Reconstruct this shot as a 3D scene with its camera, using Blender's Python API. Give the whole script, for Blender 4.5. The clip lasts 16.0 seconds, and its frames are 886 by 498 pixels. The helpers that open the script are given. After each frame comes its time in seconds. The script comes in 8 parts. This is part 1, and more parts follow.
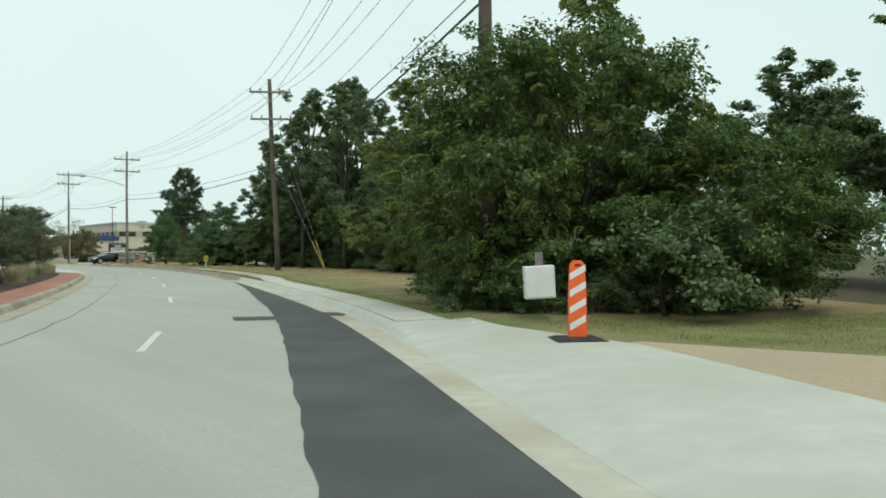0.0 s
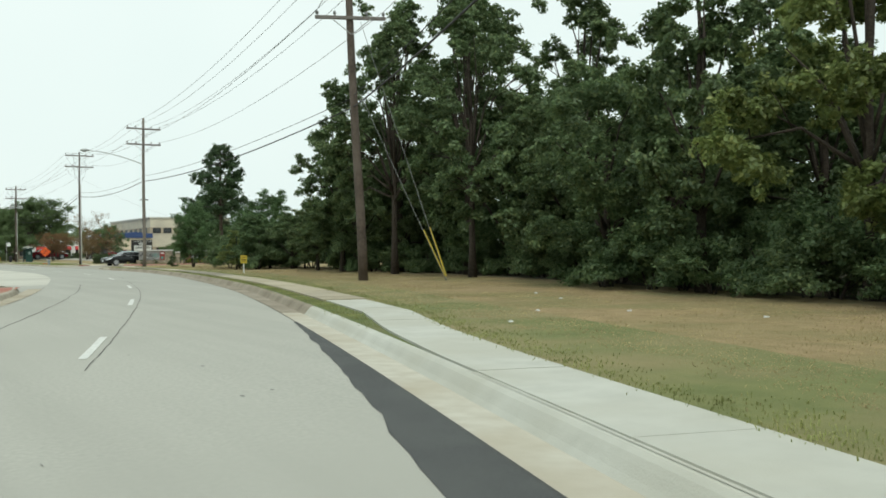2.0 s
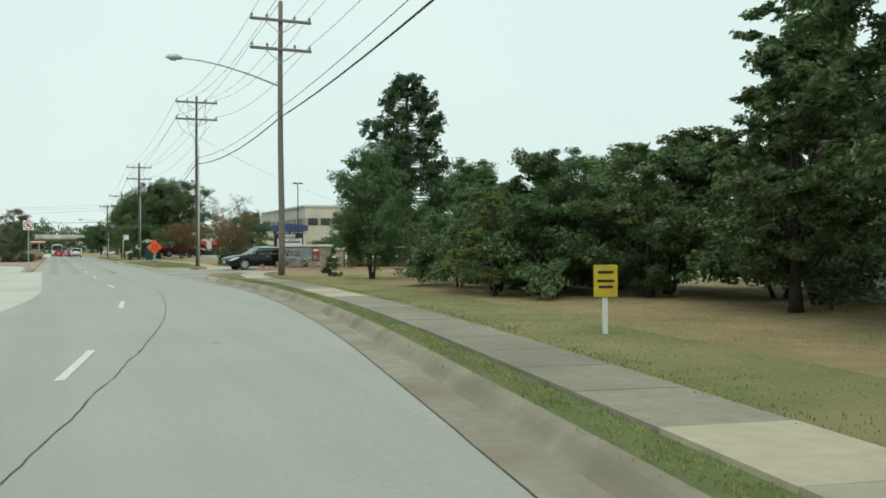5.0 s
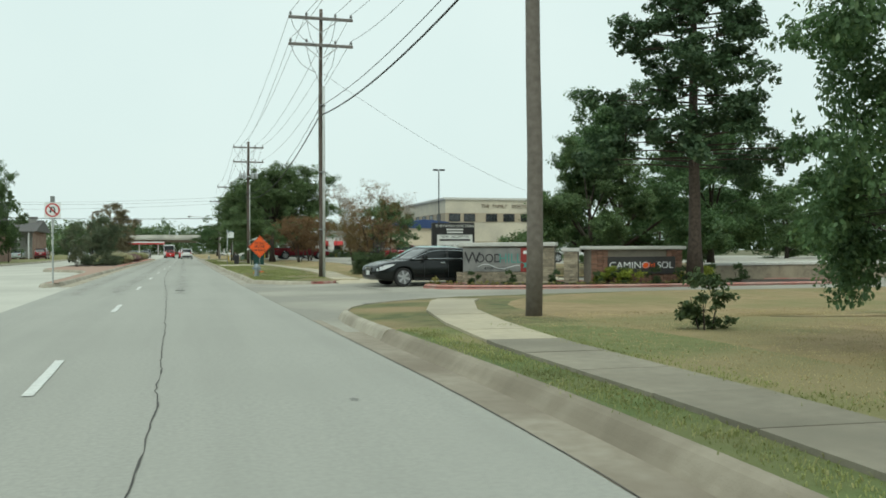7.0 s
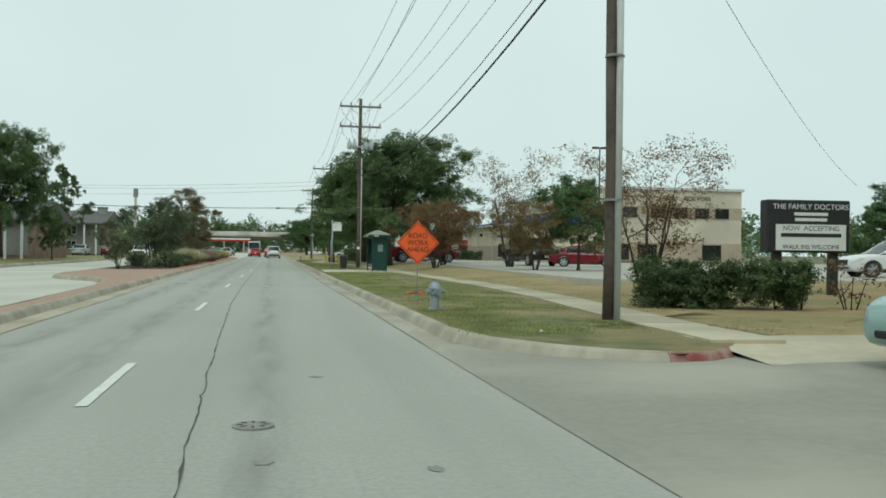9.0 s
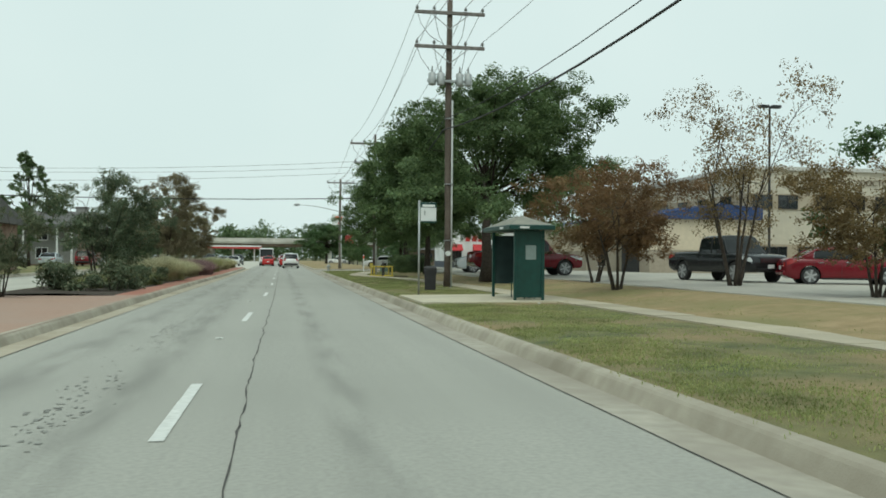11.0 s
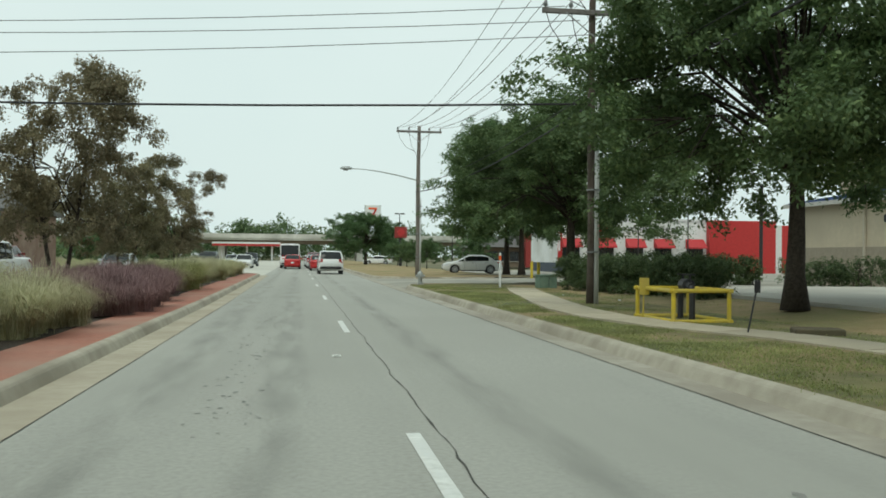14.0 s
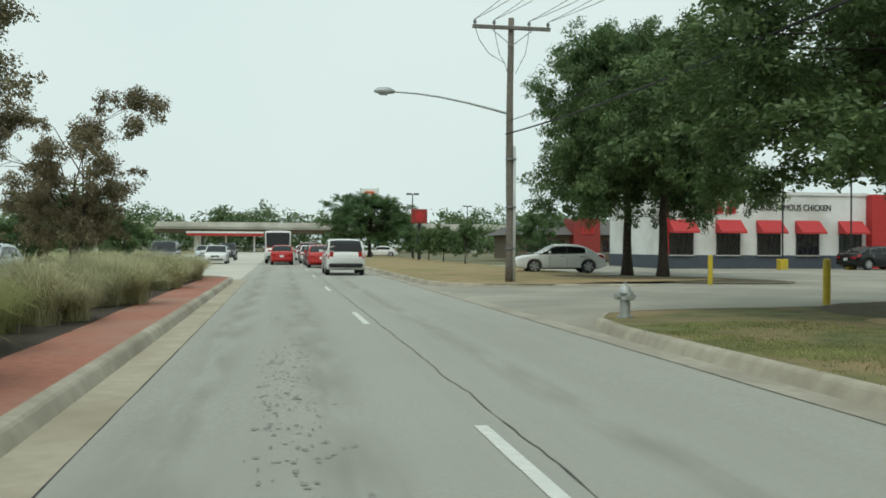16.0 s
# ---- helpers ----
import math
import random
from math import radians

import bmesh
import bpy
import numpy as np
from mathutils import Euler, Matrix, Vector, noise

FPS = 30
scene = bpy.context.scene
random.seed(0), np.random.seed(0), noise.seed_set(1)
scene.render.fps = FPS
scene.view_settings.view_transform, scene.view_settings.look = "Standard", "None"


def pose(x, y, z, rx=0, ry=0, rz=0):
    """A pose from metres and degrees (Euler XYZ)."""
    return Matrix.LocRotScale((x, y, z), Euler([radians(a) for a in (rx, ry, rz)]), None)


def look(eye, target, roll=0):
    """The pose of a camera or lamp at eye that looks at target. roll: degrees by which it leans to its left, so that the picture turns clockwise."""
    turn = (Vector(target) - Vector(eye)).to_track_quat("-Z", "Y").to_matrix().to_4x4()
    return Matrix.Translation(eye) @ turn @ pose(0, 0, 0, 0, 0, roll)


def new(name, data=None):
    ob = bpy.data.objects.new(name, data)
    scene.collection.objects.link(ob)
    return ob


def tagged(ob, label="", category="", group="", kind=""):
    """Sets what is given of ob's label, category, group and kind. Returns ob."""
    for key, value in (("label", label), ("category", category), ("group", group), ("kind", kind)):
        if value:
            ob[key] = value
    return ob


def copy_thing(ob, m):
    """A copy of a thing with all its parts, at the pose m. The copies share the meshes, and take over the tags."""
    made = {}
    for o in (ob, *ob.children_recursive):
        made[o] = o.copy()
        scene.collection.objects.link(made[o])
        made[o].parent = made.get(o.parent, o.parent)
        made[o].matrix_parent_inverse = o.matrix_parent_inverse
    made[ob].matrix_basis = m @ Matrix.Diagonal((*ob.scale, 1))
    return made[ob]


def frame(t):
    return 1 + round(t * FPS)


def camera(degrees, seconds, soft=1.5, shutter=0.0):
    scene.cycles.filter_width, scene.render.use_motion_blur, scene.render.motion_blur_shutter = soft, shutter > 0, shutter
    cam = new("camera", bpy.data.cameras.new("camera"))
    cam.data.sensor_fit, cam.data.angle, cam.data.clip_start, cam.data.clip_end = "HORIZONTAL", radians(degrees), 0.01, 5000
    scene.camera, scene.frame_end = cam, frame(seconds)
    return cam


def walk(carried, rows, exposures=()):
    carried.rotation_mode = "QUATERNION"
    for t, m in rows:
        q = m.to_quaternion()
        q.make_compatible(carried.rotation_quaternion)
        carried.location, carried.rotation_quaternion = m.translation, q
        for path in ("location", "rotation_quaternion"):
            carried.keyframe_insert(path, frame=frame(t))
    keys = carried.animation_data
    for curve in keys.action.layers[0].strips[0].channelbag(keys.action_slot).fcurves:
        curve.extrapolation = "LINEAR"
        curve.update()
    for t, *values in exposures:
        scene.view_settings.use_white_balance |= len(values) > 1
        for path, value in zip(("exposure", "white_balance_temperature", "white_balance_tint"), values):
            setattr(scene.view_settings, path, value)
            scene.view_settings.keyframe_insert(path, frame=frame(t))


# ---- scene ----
cam = camera(52.0, 16.0, soft=1.7)
# seconds, eye x y z, yaw, pitch, roll
ROWS = [
    (0.0, 6.516, -3.707, 1.310, -35.53, 0.19, 0.33),
    (0.5, 9.107, 2.189, 1.294, -35.06, 0.14, 0.37),
    (1.0, 11.563, 8.182, 1.281, -34.45, 0.17, 0.39),
    (1.5, 13.884, 14.264, 1.290, -33.78, 0.16, 0.63),
    (2.0, 16.183, 20.318, 1.297, -32.75, 0.05, 0.64),
    (2.5, 18.373, 26.347, 1.317, -31.46, -0.04, 0.50),
    (3.0, 20.379, 32.381, 1.342, -29.83, 0.08, 0.38),
    (3.5, 22.152, 38.456, 1.363, -28.10, 0.05, 0.29),
    (6.0, 28.980, 69.530, 1.348, -19.70, 0.01, 0.46),
    (6.5, 29.691, 75.883, 1.335, -17.80, 0.07, 0.43),
    (7.0, 30.182, 82.336, 1.357, -15.93, 0.08, 0.18),
    (7.5, 30.401, 88.790, 1.378, -14.03, 0.10, 0.20),
    (8.0, 30.333, 95.160, 1.282, -12.41, 0.18, 0.05),
    (8.5, 30.297, 101.434, 1.345, -11.25, 0.09, -0.38),
    (9.0, 30.160, 107.811, 1.359, -10.77, 0.14, -0.77),
    (11.5, 29.307, 140.112, 1.306, -9.81, 0.62, -0.35),
    (12.0, 29.082, 146.606, 1.323, -9.40, 0.52, -0.50),
    (12.5, 28.842, 153.139, 1.356, -9.21, 0.42, -0.71),
    (13.0, 28.604, 159.711, 1.320, -9.15, 0.59, -0.66),
    (13.5, 28.403, 166.303, 1.320, -9.12, 0.60, -0.64),
    (14.0, 28.216, 172.855, 1.359, -9.09, 0.50, -0.53),
    (14.5, 28.054, 179.308, 1.379, -9.17, 0.45, -0.27),
    (15.0, 27.845, 185.629, 1.404, -9.31, 0.23, -0.10),
    (15.5, 27.730, 191.562, 1.388, -9.62, 0.00, -0.23),
    (16.0, 27.587, 197.359, 1.369, -10.15, -0.12, -0.27),
]
walk(cam, [(t, pose(x, y, z, 90 + pitch, roll, yaw)) for t, x, y, z, yaw, pitch, roll in ROWS], [(0.0, 0.12, 6500, 0), (1.0, 0.22, 6700, 4), (2.5, 0.20, 6700, 4), (3.7, 0.16, 6600, 2), (6.0, 0.07, 6500, -1), (7.0, 0.08, 6500, -1), (8.0, -0.05, 6450, -1), (9.0, -0.07, 6400, -2), (12.5, 0.03, 6500, 0), (16.0, -0.01, 6550, 1)])

# ---- world and sun: a bright overcast day ----
world = bpy.data.worlds.new("overcast_sky")
scene.world = world
world.use_nodes = True
wn, wl = world.node_tree.nodes, world.node_tree.links
wn.clear()
sky = wn.new("ShaderNodeTexSky")
sky.sky_type, sky.sun_disc = "NISHITA", False
sky.sun_elevation, sky.sun_rotation = radians(50), radians(200)
sky.air_density, sky.dust_density, sky.ozone_density = 1.0, 6.0, 1.0
scaled = wn.new("ShaderNodeVectorMath")
scaled.operation = "SCALE"
scaled.inputs[3].default_value = 0.10
cloud_uv = wn.new("ShaderNodeTexCoord")
cloud = wn.new("ShaderNodeTexNoise")
cloud.inputs["Scale"].default_value, cloud.inputs["Detail"].default_value = 1.6, 4.0
cloud_ramp = wn.new("ShaderNodeValToRGB")
cloud_ramp.color_ramp.elements[0].position, cloud_ramp.color_ramp.elements[0].color = 0.3, (0.71, 0.82, 0.84, 1)
cloud_ramp.color_ramp.elements[1].position, cloud_ramp.color_ramp.elements[1].color = 0.75, (0.83, 0.91, 0.92, 1)
veil = wn.new("ShaderNodeMixRGB")
veil.inputs["Fac"].default_value = 0.93
bg, wout = wn.new("ShaderNodeBackground"), wn.new("ShaderNodeOutputWorld")
bg.inputs["Strength"].default_value = 1.0
wl.new(sky.outputs[0], scaled.inputs[0])
wl.new(cloud_uv.outputs["Generated"], cloud.inputs["Vector"])
wl.new(cloud.outputs["Fac"], cloud_ramp.inputs[0])
wl.new(scaled.outputs[0], veil.inputs[1])
wl.new(cloud_ramp.outputs[0], veil.inputs[2])
wl.new(veil.outputs[0], bg.inputs[0])
wl.new(bg.outputs[0], wout.inputs[0])
sun_data = bpy.data.lights.new("sun", "SUN")
sun_data.energy, sun_data.angle, sun_data.color = 1.05, radians(25), (1.0, 0.97, 0.92)
sun = new("sun", sun_data)
sun.matrix_world = look((0, 0, 50), (12, 30, 0))
scene.view_settings.exposure = 0.0


# ---- materials ----
def mat(name, c1, c2=None, scale=6.0, rough=0.8, metal=0.0, bump=0.0, bscale=60.0, c3=None, big=0.25, spec=0.4, rnd=0.0):
    """Two-scale procedural surface: c1 to c2 by fine noise, c3 laid in by large soft stains."""
    m = bpy.data.materials.new(name)
    m.use_nodes = True
    n, l = m.node_tree.nodes, m.node_tree.links
    p = n["Principled BSDF"]
    p.inputs["Roughness"].default_value, p.inputs["Metallic"].default_value = rough, metal
    p.inputs["Specular IOR Level"].default_value = spec
    if c2 is None:
        c2 = tuple(c * 0.82 for c in c1)
    tc = n.new("ShaderNodeTexCoord")
    fine = n.new("ShaderNodeTexNoise")
    fine.inputs["Scale"].default_value, fine.inputs["Detail"].default_value = scale, 6.0
    l.new(tc.outputs["Object"], fine.inputs["Vector"])
    ramp = n.new("ShaderNodeValToRGB")
    ramp.color_ramp.elements[0].position, ramp.color_ramp.elements[1].position = 0.32, 0.68
    ramp.color_ramp.elements[0].color, ramp.color_ramp.elements[1].color = (*c2, 1), (*c1, 1)
    l.new(fine.outputs["Fac"], ramp.inputs[0])
    out = ramp.outputs[0]
    if c3 is not None:
        wide = n.new("ShaderNodeTexNoise")
        wide.inputs["Scale"].default_value, wide.inputs["Detail"].default_value = big, 5.0
        l.new(tc.outputs["Object"], wide.inputs["Vector"])
        r2 = n.new("ShaderNodeValToRGB")
        r2.color_ramp.elements[0].position, r2.color_ramp.elements[1].position = 0.42, 0.66
        l.new(wide.outputs["Fac"], r2.inputs[0])
        mix = n.new("ShaderNodeMixRGB")
        mix.inputs[2].default_value = (*c3, 1)
        l.new(r2.outputs[0], mix.inputs[0])
        l.new(out, mix.inputs[1])
        out = mix.outputs[0]
    if rnd:
        info = n.new("ShaderNodeObjectInfo")
        hsv = n.new("ShaderNodeHueSaturation")
        mr = n.new("ShaderNodeMapRange")
        mr.inputs[3].default_value, mr.inputs[4].default_value = 1 - rnd, 1 + rnd
        l.new(info.outputs["Random"], mr.inputs[0])
        l.new(mr.outputs[0], hsv.inputs["Value"])
        l.new(out, hsv.inputs["Color"])
        out = hsv.outputs[0]
    l.new(out, p.inputs["Base Color"])
    if bump:
        bn = n.new("ShaderNodeTexNoise")
        bn.inputs["Scale"].default_value, bn.inputs["Detail"].default_value = bscale, 4.0
        l.new(tc.outputs["Object"], bn.inputs["Vector"])
        b = n.new("ShaderNodeBump")
        b.inputs["Strength"].default_value, b.inputs["Distance"].default_value = bump, 0.02
        l.new(bn.outputs["Fac"], b.inputs["Height"])
        l.new(b.outputs[0], p.inputs["Normal"])
    return m


def leaf_mat(name, dark, light, tip, glow=0.25):
    """Leaves: every leaf (mesh island) takes its own shade; some light passes through."""
    m = bpy.data.materials.new(name)
    m.use_nodes = True
    n, l = m.node_tree.nodes, m.node_tree.links
    n.clear()
    geo = n.new("ShaderNodeNewGeometry")
    mean = [0.35 * a + 0.55 * b + 0.1 * c for a, b, c in zip(dark, light, tip)]
    dark, light = [0.55 * a + 0.45 * q for a, q in zip(dark, mean)], [0.6 * a + 0.4 * q for a, q in zip(light, mean)]
    tip = [0.7 * a + 0.3 * q for a, q in zip(tip, mean)]
    ramp = n.new("ShaderNodeValToRGB")
    e = ramp.color_ramp.elements
    e[0].position, e[0].color = 0.0, (*dark, 1)
    e[1].position, e[1].color = 0.75, (*light, 1)
    e.new(1.0).color = (*tip, 1)
    tc, patch = n.new("ShaderNodeTexCoord"), n.new("ShaderNodeTexNoise")
    patch.inputs["Scale"].default_value = 0.9
    l.new(tc.outputs["Object"], patch.inputs["Vector"])
    info = n.new("ShaderNodeObjectInfo")
    hsv = n.new("ShaderNodeHueSaturation")
    add = n.new("ShaderNodeMath")
    add.operation = "MULTIPLY_ADD"
    add.inputs[1].default_value, add.inputs[2].default_value = 1.5, 0.24
    l.new(patch.outputs["Fac"], add.inputs[0])
    l.new(geo.outputs["Random Per Island"], ramp.inputs[0])
    l.new(ramp.outputs[0], hsv.inputs["Color"])
    l.new(add.outputs[0], hsv.inputs["Value"])
    hue = n.new("ShaderNodeMapRange")
    hue.inputs[3].default_value, hue.inputs[4].default_value = 0.485, 0.512
    l.new(info.outputs["Random"], hue.inputs[0])
    l.new(hue.outputs[0], hsv.inputs["Hue"])
    dif, tra, glo, mx, mx2, out = (n.new("ShaderNodeBsdf" + k) if k in ("Diffuse", "Translucent", "Glossy") else n.new("ShaderNode" + k) for k in ("Diffuse", "Translucent", "Glossy", "MixShader", "MixShader", "OutputMaterial"))
    glo.inputs["Roughness"].default_value = 0.5
    glo.inputs["Color"].default_value = (0.6, 0.65, 0.65, 1)
    mx.inputs[0].default_value, mx2.inputs[0].default_value = glow, 0.035
    l.new(hsv.outputs[0], dif.inputs[0])
    l.new(hsv.outputs[0], tra.inputs[0])
    l.new(dif.outputs[0], mx.inputs[1])
    l.new(tra.outputs[0], mx.inputs[2])
    l.new(mx.outputs[0], mx2.inputs[1])
    l.new(glo.outputs[0], mx2.inputs[2])
    l.new(mx2.outputs[0], out.inputs[0])
    return m


def track_mat(name, colour, most):
    """A thin film of tyre dirt that fades out towards the sides of its strip and breaks up along it."""
    m = bpy.data.materials.new(name)
    m.use_nodes = True
    n, l = m.node_tree.nodes, m.node_tree.links
    p, out = n["Principled BSDF"], n["Material Output"]
    p.inputs["Base Color"].default_value = (*colour, 1)
    p.inputs["Roughness"].default_value = 0.85
    tc, sep, ramp, mp, tex, r2, mul, clear, mix = (n.new("ShaderNode" + k) for k in ("TexCoord", "SeparateXYZ", "ValToRGB", "Mapping", "TexNoise", "ValToRGB", "Math", "BsdfTransparent", "MixShader"))
    e = ramp.color_ramp.elements
    e[0].color, e[1].color = (0, 0, 0, 1), (0, 0, 0, 1)
    e.new(0.5).color = (most, most, most, 1)
    ramp.color_ramp.interpolation = "EASE"
    mp.inputs["Scale"].default_value = (2.2, 0.35, 1)
    tex.inputs["Scale"].default_value, tex.inputs["Detail"].default_value = 1.5, 7.0
    r2.color_ramp.elements[0].position, r2.color_ramp.elements[1].position = 0.36, 0.64
    mul.operation = "MULTIPLY"
    l.new(tc.outputs["Generated"], sep.inputs[0])
    l.new(sep.outputs[0], ramp.inputs[0])
    l.new(tc.outputs["Object"], mp.inputs["Vector"])
    l.new(mp.outputs[0], tex.inputs["Vector"])
    l.new(tex.outputs["Fac"], r2.inputs[0])
    l.new(ramp.outputs[0], mul.inputs[0])
    l.new(r2.outputs[0], mul.inputs[1])
    l.new(mul.outputs[0], mix.inputs[0])
    l.new(clear.outputs[0], mix.inputs[1])
    l.new(p.outputs[0], mix.inputs[2])
    l.new(mix.outputs[0], out.inputs[0])
    return m


ROAD = mat("weathered_road", (0.405, 0.402, 0.358), (0.34, 0.338, 0.302), 22, 0.9, bump=0.4, bscale=110, c3=(0.355, 0.353, 0.314), big=0.22)


def streaks(m, lo, sx=1.3, sy=0.045):
    """Faint long wear bands along the road, laid over a material's colour."""
    n, l = m.node_tree.nodes, m.node_tree.links
    p = n["Principled BSDF"]
    src = p.inputs["Base Color"].links[0].from_socket
    tc, mp, tex, ramp, mix = (n.new("ShaderNode" + k) for k in ("TexCoord", "Mapping", "TexNoise", "ValToRGB", "MixRGB"))
    mp.inputs["Scale"].default_value = (sx, sy, 1)
    tex.inputs["Scale"].default_value, tex.inputs["Detail"].default_value = 1.0, 5.0
    ramp.color_ramp.elements[0].position, ramp.color_ramp.elements[1].position = 0.36, 0.58
    ramp.color_ramp.elements[0].color = (lo, lo, lo, 1)
    mix.blend_type = "MULTIPLY"
    mix.inputs[0].default_value = 1.0
    l.new(tc.outputs["Object"], mp.inputs["Vector"])
    l.new(mp.outputs[0], tex.inputs["Vector"])
    l.new(tex.outputs["Fac"], ramp.inputs[0])
    l.new(src, mix.inputs[1])
    l.new(ramp.outputs[0], mix.inputs[2])
    l.new(mix.outputs[0], p.inputs["Base Color"])


def paler_south(m, gain, y0, y1):
    """The southern stretch of road made paler: its colour rises by gain below y0 and fades out by y1."""
    n, l = m.node_tree.nodes, m.node_tree.links
    p = n["Principled BSDF"]
    src = p.inputs["Base Color"].links[0].from_socket
    tc, sep, mr, mix = (n.new("ShaderNode" + k) for k in ("TexCoord", "SeparateXYZ", "MapRange", "VectorMath"))
    mr.inputs[1].default_value, mr.inputs[2].default_value = y0, y1
    mr.inputs[3].default_value, mr.inputs[4].default_value = gain, 1.0
    mix.operation = "SCALE"
    l.new(tc.outputs["Object"], sep.inputs[0])
    l.new(sep.outputs[1], mr.inputs[0])
    l.new(src, mix.inputs[0])
    l.new(mr.outputs[0], mix.inputs[3])
    l.new(mix.outputs[0], p.inputs["Base Color"])


streaks(ROAD, 0.93)
paler_south(ROAD, 1.15, 30, 85)
PALEROAD = mat("pale_road_concrete", (0.56, 0.55, 0.48), (0.49, 0.48, 0.42), 14, 0.9, bump=0.3, bscale=90, c3=(0.44, 0.43, 0.375), big=0.2)
GUTTER = mat("gutter_concrete", (0.43, 0.40, 0.33), (0.34, 0.315, 0.26), 5, 0.9, bump=0.25, c3=(0.29, 0.26, 0.21), big=0.5)
GUTTERB = mat("brown_gutter", (0.35, 0.31, 0.245), (0.27, 0.235, 0.18), 5, 0.9, bump=0.25, c3=(0.21, 0.175, 0.13), big=0.5)
KERBB = mat("brown_kerb", (0.33, 0.29, 0.225), (0.26, 0.225, 0.17), 4, 0.9, bump=0.25, c3=(0.20, 0.17, 0.125), big=0.7)
LEFTGUT = mat("tan_gutter", (0.46, 0.415, 0.325), (0.38, 0.335, 0.255), 5, 0.9, bump=0.25, c3=(0.33, 0.285, 0.21), big=0.5)
NEWGUT = mat("dusty_gutter", (0.54, 0.52, 0.445), (0.46, 0.43, 0.355), 4, 0.9, bump=0.2, c3=(0.42, 0.375, 0.29), big=0.6)
KERB = mat("kerb_concrete", (0.45, 0.415, 0.335), (0.35, 0.315, 0.25), 4, 0.9, bump=0.25, c3=(0.27, 0.24, 0.185), big=0.6)
NEWCON = mat("new_concrete", (0.55, 0.555, 0.50), (0.475, 0.48, 0.43), 3, 0.85, bump=0.2, c3=(0.46, 0.455, 0.39), big=0.4)
WALKCON = mat("sidewalk_concrete", (0.49, 0.435, 0.315), (0.41, 0.36, 0.265), 5, 0.9, bump=0.25, c3=(0.35, 0.31, 0.235), big=0.3, rnd=0.16)
OLDWALK = mat("old_sidewalk_concrete", (0.31, 0.28, 0.215), (0.25, 0.225, 0.175), 6, 0.9, bump=0.3, c3=(0.215, 0.195, 0.15), big=0.5, rnd=0.12)
DRIVE = mat("drive_concrete", (0.295, 0.283, 0.24), (0.258, 0.249, 0.213), 9, 0.9, bump=0.25, bscale=90, c3=(0.375, 0.355, 0.295), big=0.3)
LOT = mat("lot_concrete", (0.45, 0.43, 0.37), (0.38, 0.36, 0.31), 4, 0.9, bump=0.2, c3=(0.34, 0.325, 0.285), big=0.2)
PATCH = mat("fresh_asphalt", (0.088, 0.092, 0.092), (0.066, 0.069, 0.07), 60, 0.9, bump=0.5, bscale=160, c3=(0.10, 0.105, 0.102), big=0.8)
STAIN = mat("road_stain", (0.205, 0.205, 0.188), (0.275, 0.275, 0.25), 9, 0.85, bump=0.2)
CRACK = mat("tar_crack", (0.045, 0.043, 0.04), (0.09, 0.085, 0.075), 8, 0.8)
PAINT = mat("road_paint", (0.74, 0.75, 0.71), (0.55, 0.56, 0.52), 12, 0.7, c3=(0.62, 0.63, 0.6), big=3)
GRASS = mat("lawn", (0.205, 0.215, 0.085), (0.145, 0.165, 0.06), 3.0, 1.0, bump=0.9, bscale=45, c3=(0.28, 0.235, 0.12), big=0.35)
GRASSM = mat("patchy_lawn", (0.195, 0.19, 0.08), (0.085, 0.10, 0.042), 2.3, 1.0, bump=0.9, bscale=45, c3=(0.285, 0.215, 0.115), big=0.42)
LUSH = mat("lush_turf", (0.145, 0.185, 0.066), (0.098, 0.135, 0.043), 4.0, 1.0, bump=0.9, bscale=45, c3=(0.16, 0.165, 0.07), big=0.5)
DRYGRASS = mat("dry_lawn", (0.38, 0.28, 0.155), (0.265, 0.2, 0.10), 2.6, 1.0, bump=0.9, bscale=45, c3=(0.225, 0.205, 0.09), big=0.33)
GROUND = mat("far_ground", (0.13, 0.14, 0.07), (0.10, 0.10, 0.05), 0.4, 1.0, bump=0.3, c3=(0.17, 0.15, 0.09), big=0.04)
DIRT = mat("leaf_litter", (0.14, 0.115, 0.075), (0.085, 0.07, 0.048), 6, 1.0, bump=0.8, bscale=40, c3=(0.11, 0.10, 0.06), big=0.6)
GRAVEL = mat("tan_gravel", (0.60, 0.475, 0.33), (0.47, 0.37, 0.25), 20, 1.0, bump=0.9, bscale=120, c3=(0.50, 0.41, 0.29), big=0.7)
BARK = mat("bark", (0.075, 0.06, 0.048), (0.035, 0.028, 0.022), 14, 0.95, bump=0.9, bscale=35)
PINEBARK = mat("pine_bark", (0.10, 0.075, 0.058), (0.045, 0.035, 0.028), 10, 0.95, bump=0.9, bscale=25)
POLEWOOD = mat("pole_wood", (0.105, 0.082, 0.066), (0.06, 0.047, 0.039), 9, 0.9, bump=0.5, bscale=30, c3=(0.14, 0.115, 0.095), big=0.8)
POLEGREY = mat("grey_pole_wood", (0.20, 0.178, 0.155), (0.14, 0.122, 0.105), 9, 0.9, bump=0.5, bscale=30)
ARMWOOD = mat("crossarm_wood", (0.22, 0.205, 0.19), (0.14, 0.13, 0.12), 8, 0.9, bump=0.3)
GALV = mat("galvanised_steel", (0.46, 0.48, 0.48), (0.36, 0.38, 0.38), 8, 0.5, metal=0.6)
WIRE = mat("cable_black", (0.03, 0.03, 0.032), rough=0.7)
WIREG = mat("aluminium_wire", (0.22, 0.23, 0.235), rough=0.6)
PORC = mat("insulator_grey", (0.28, 0.29, 0.29), rough=0.3)
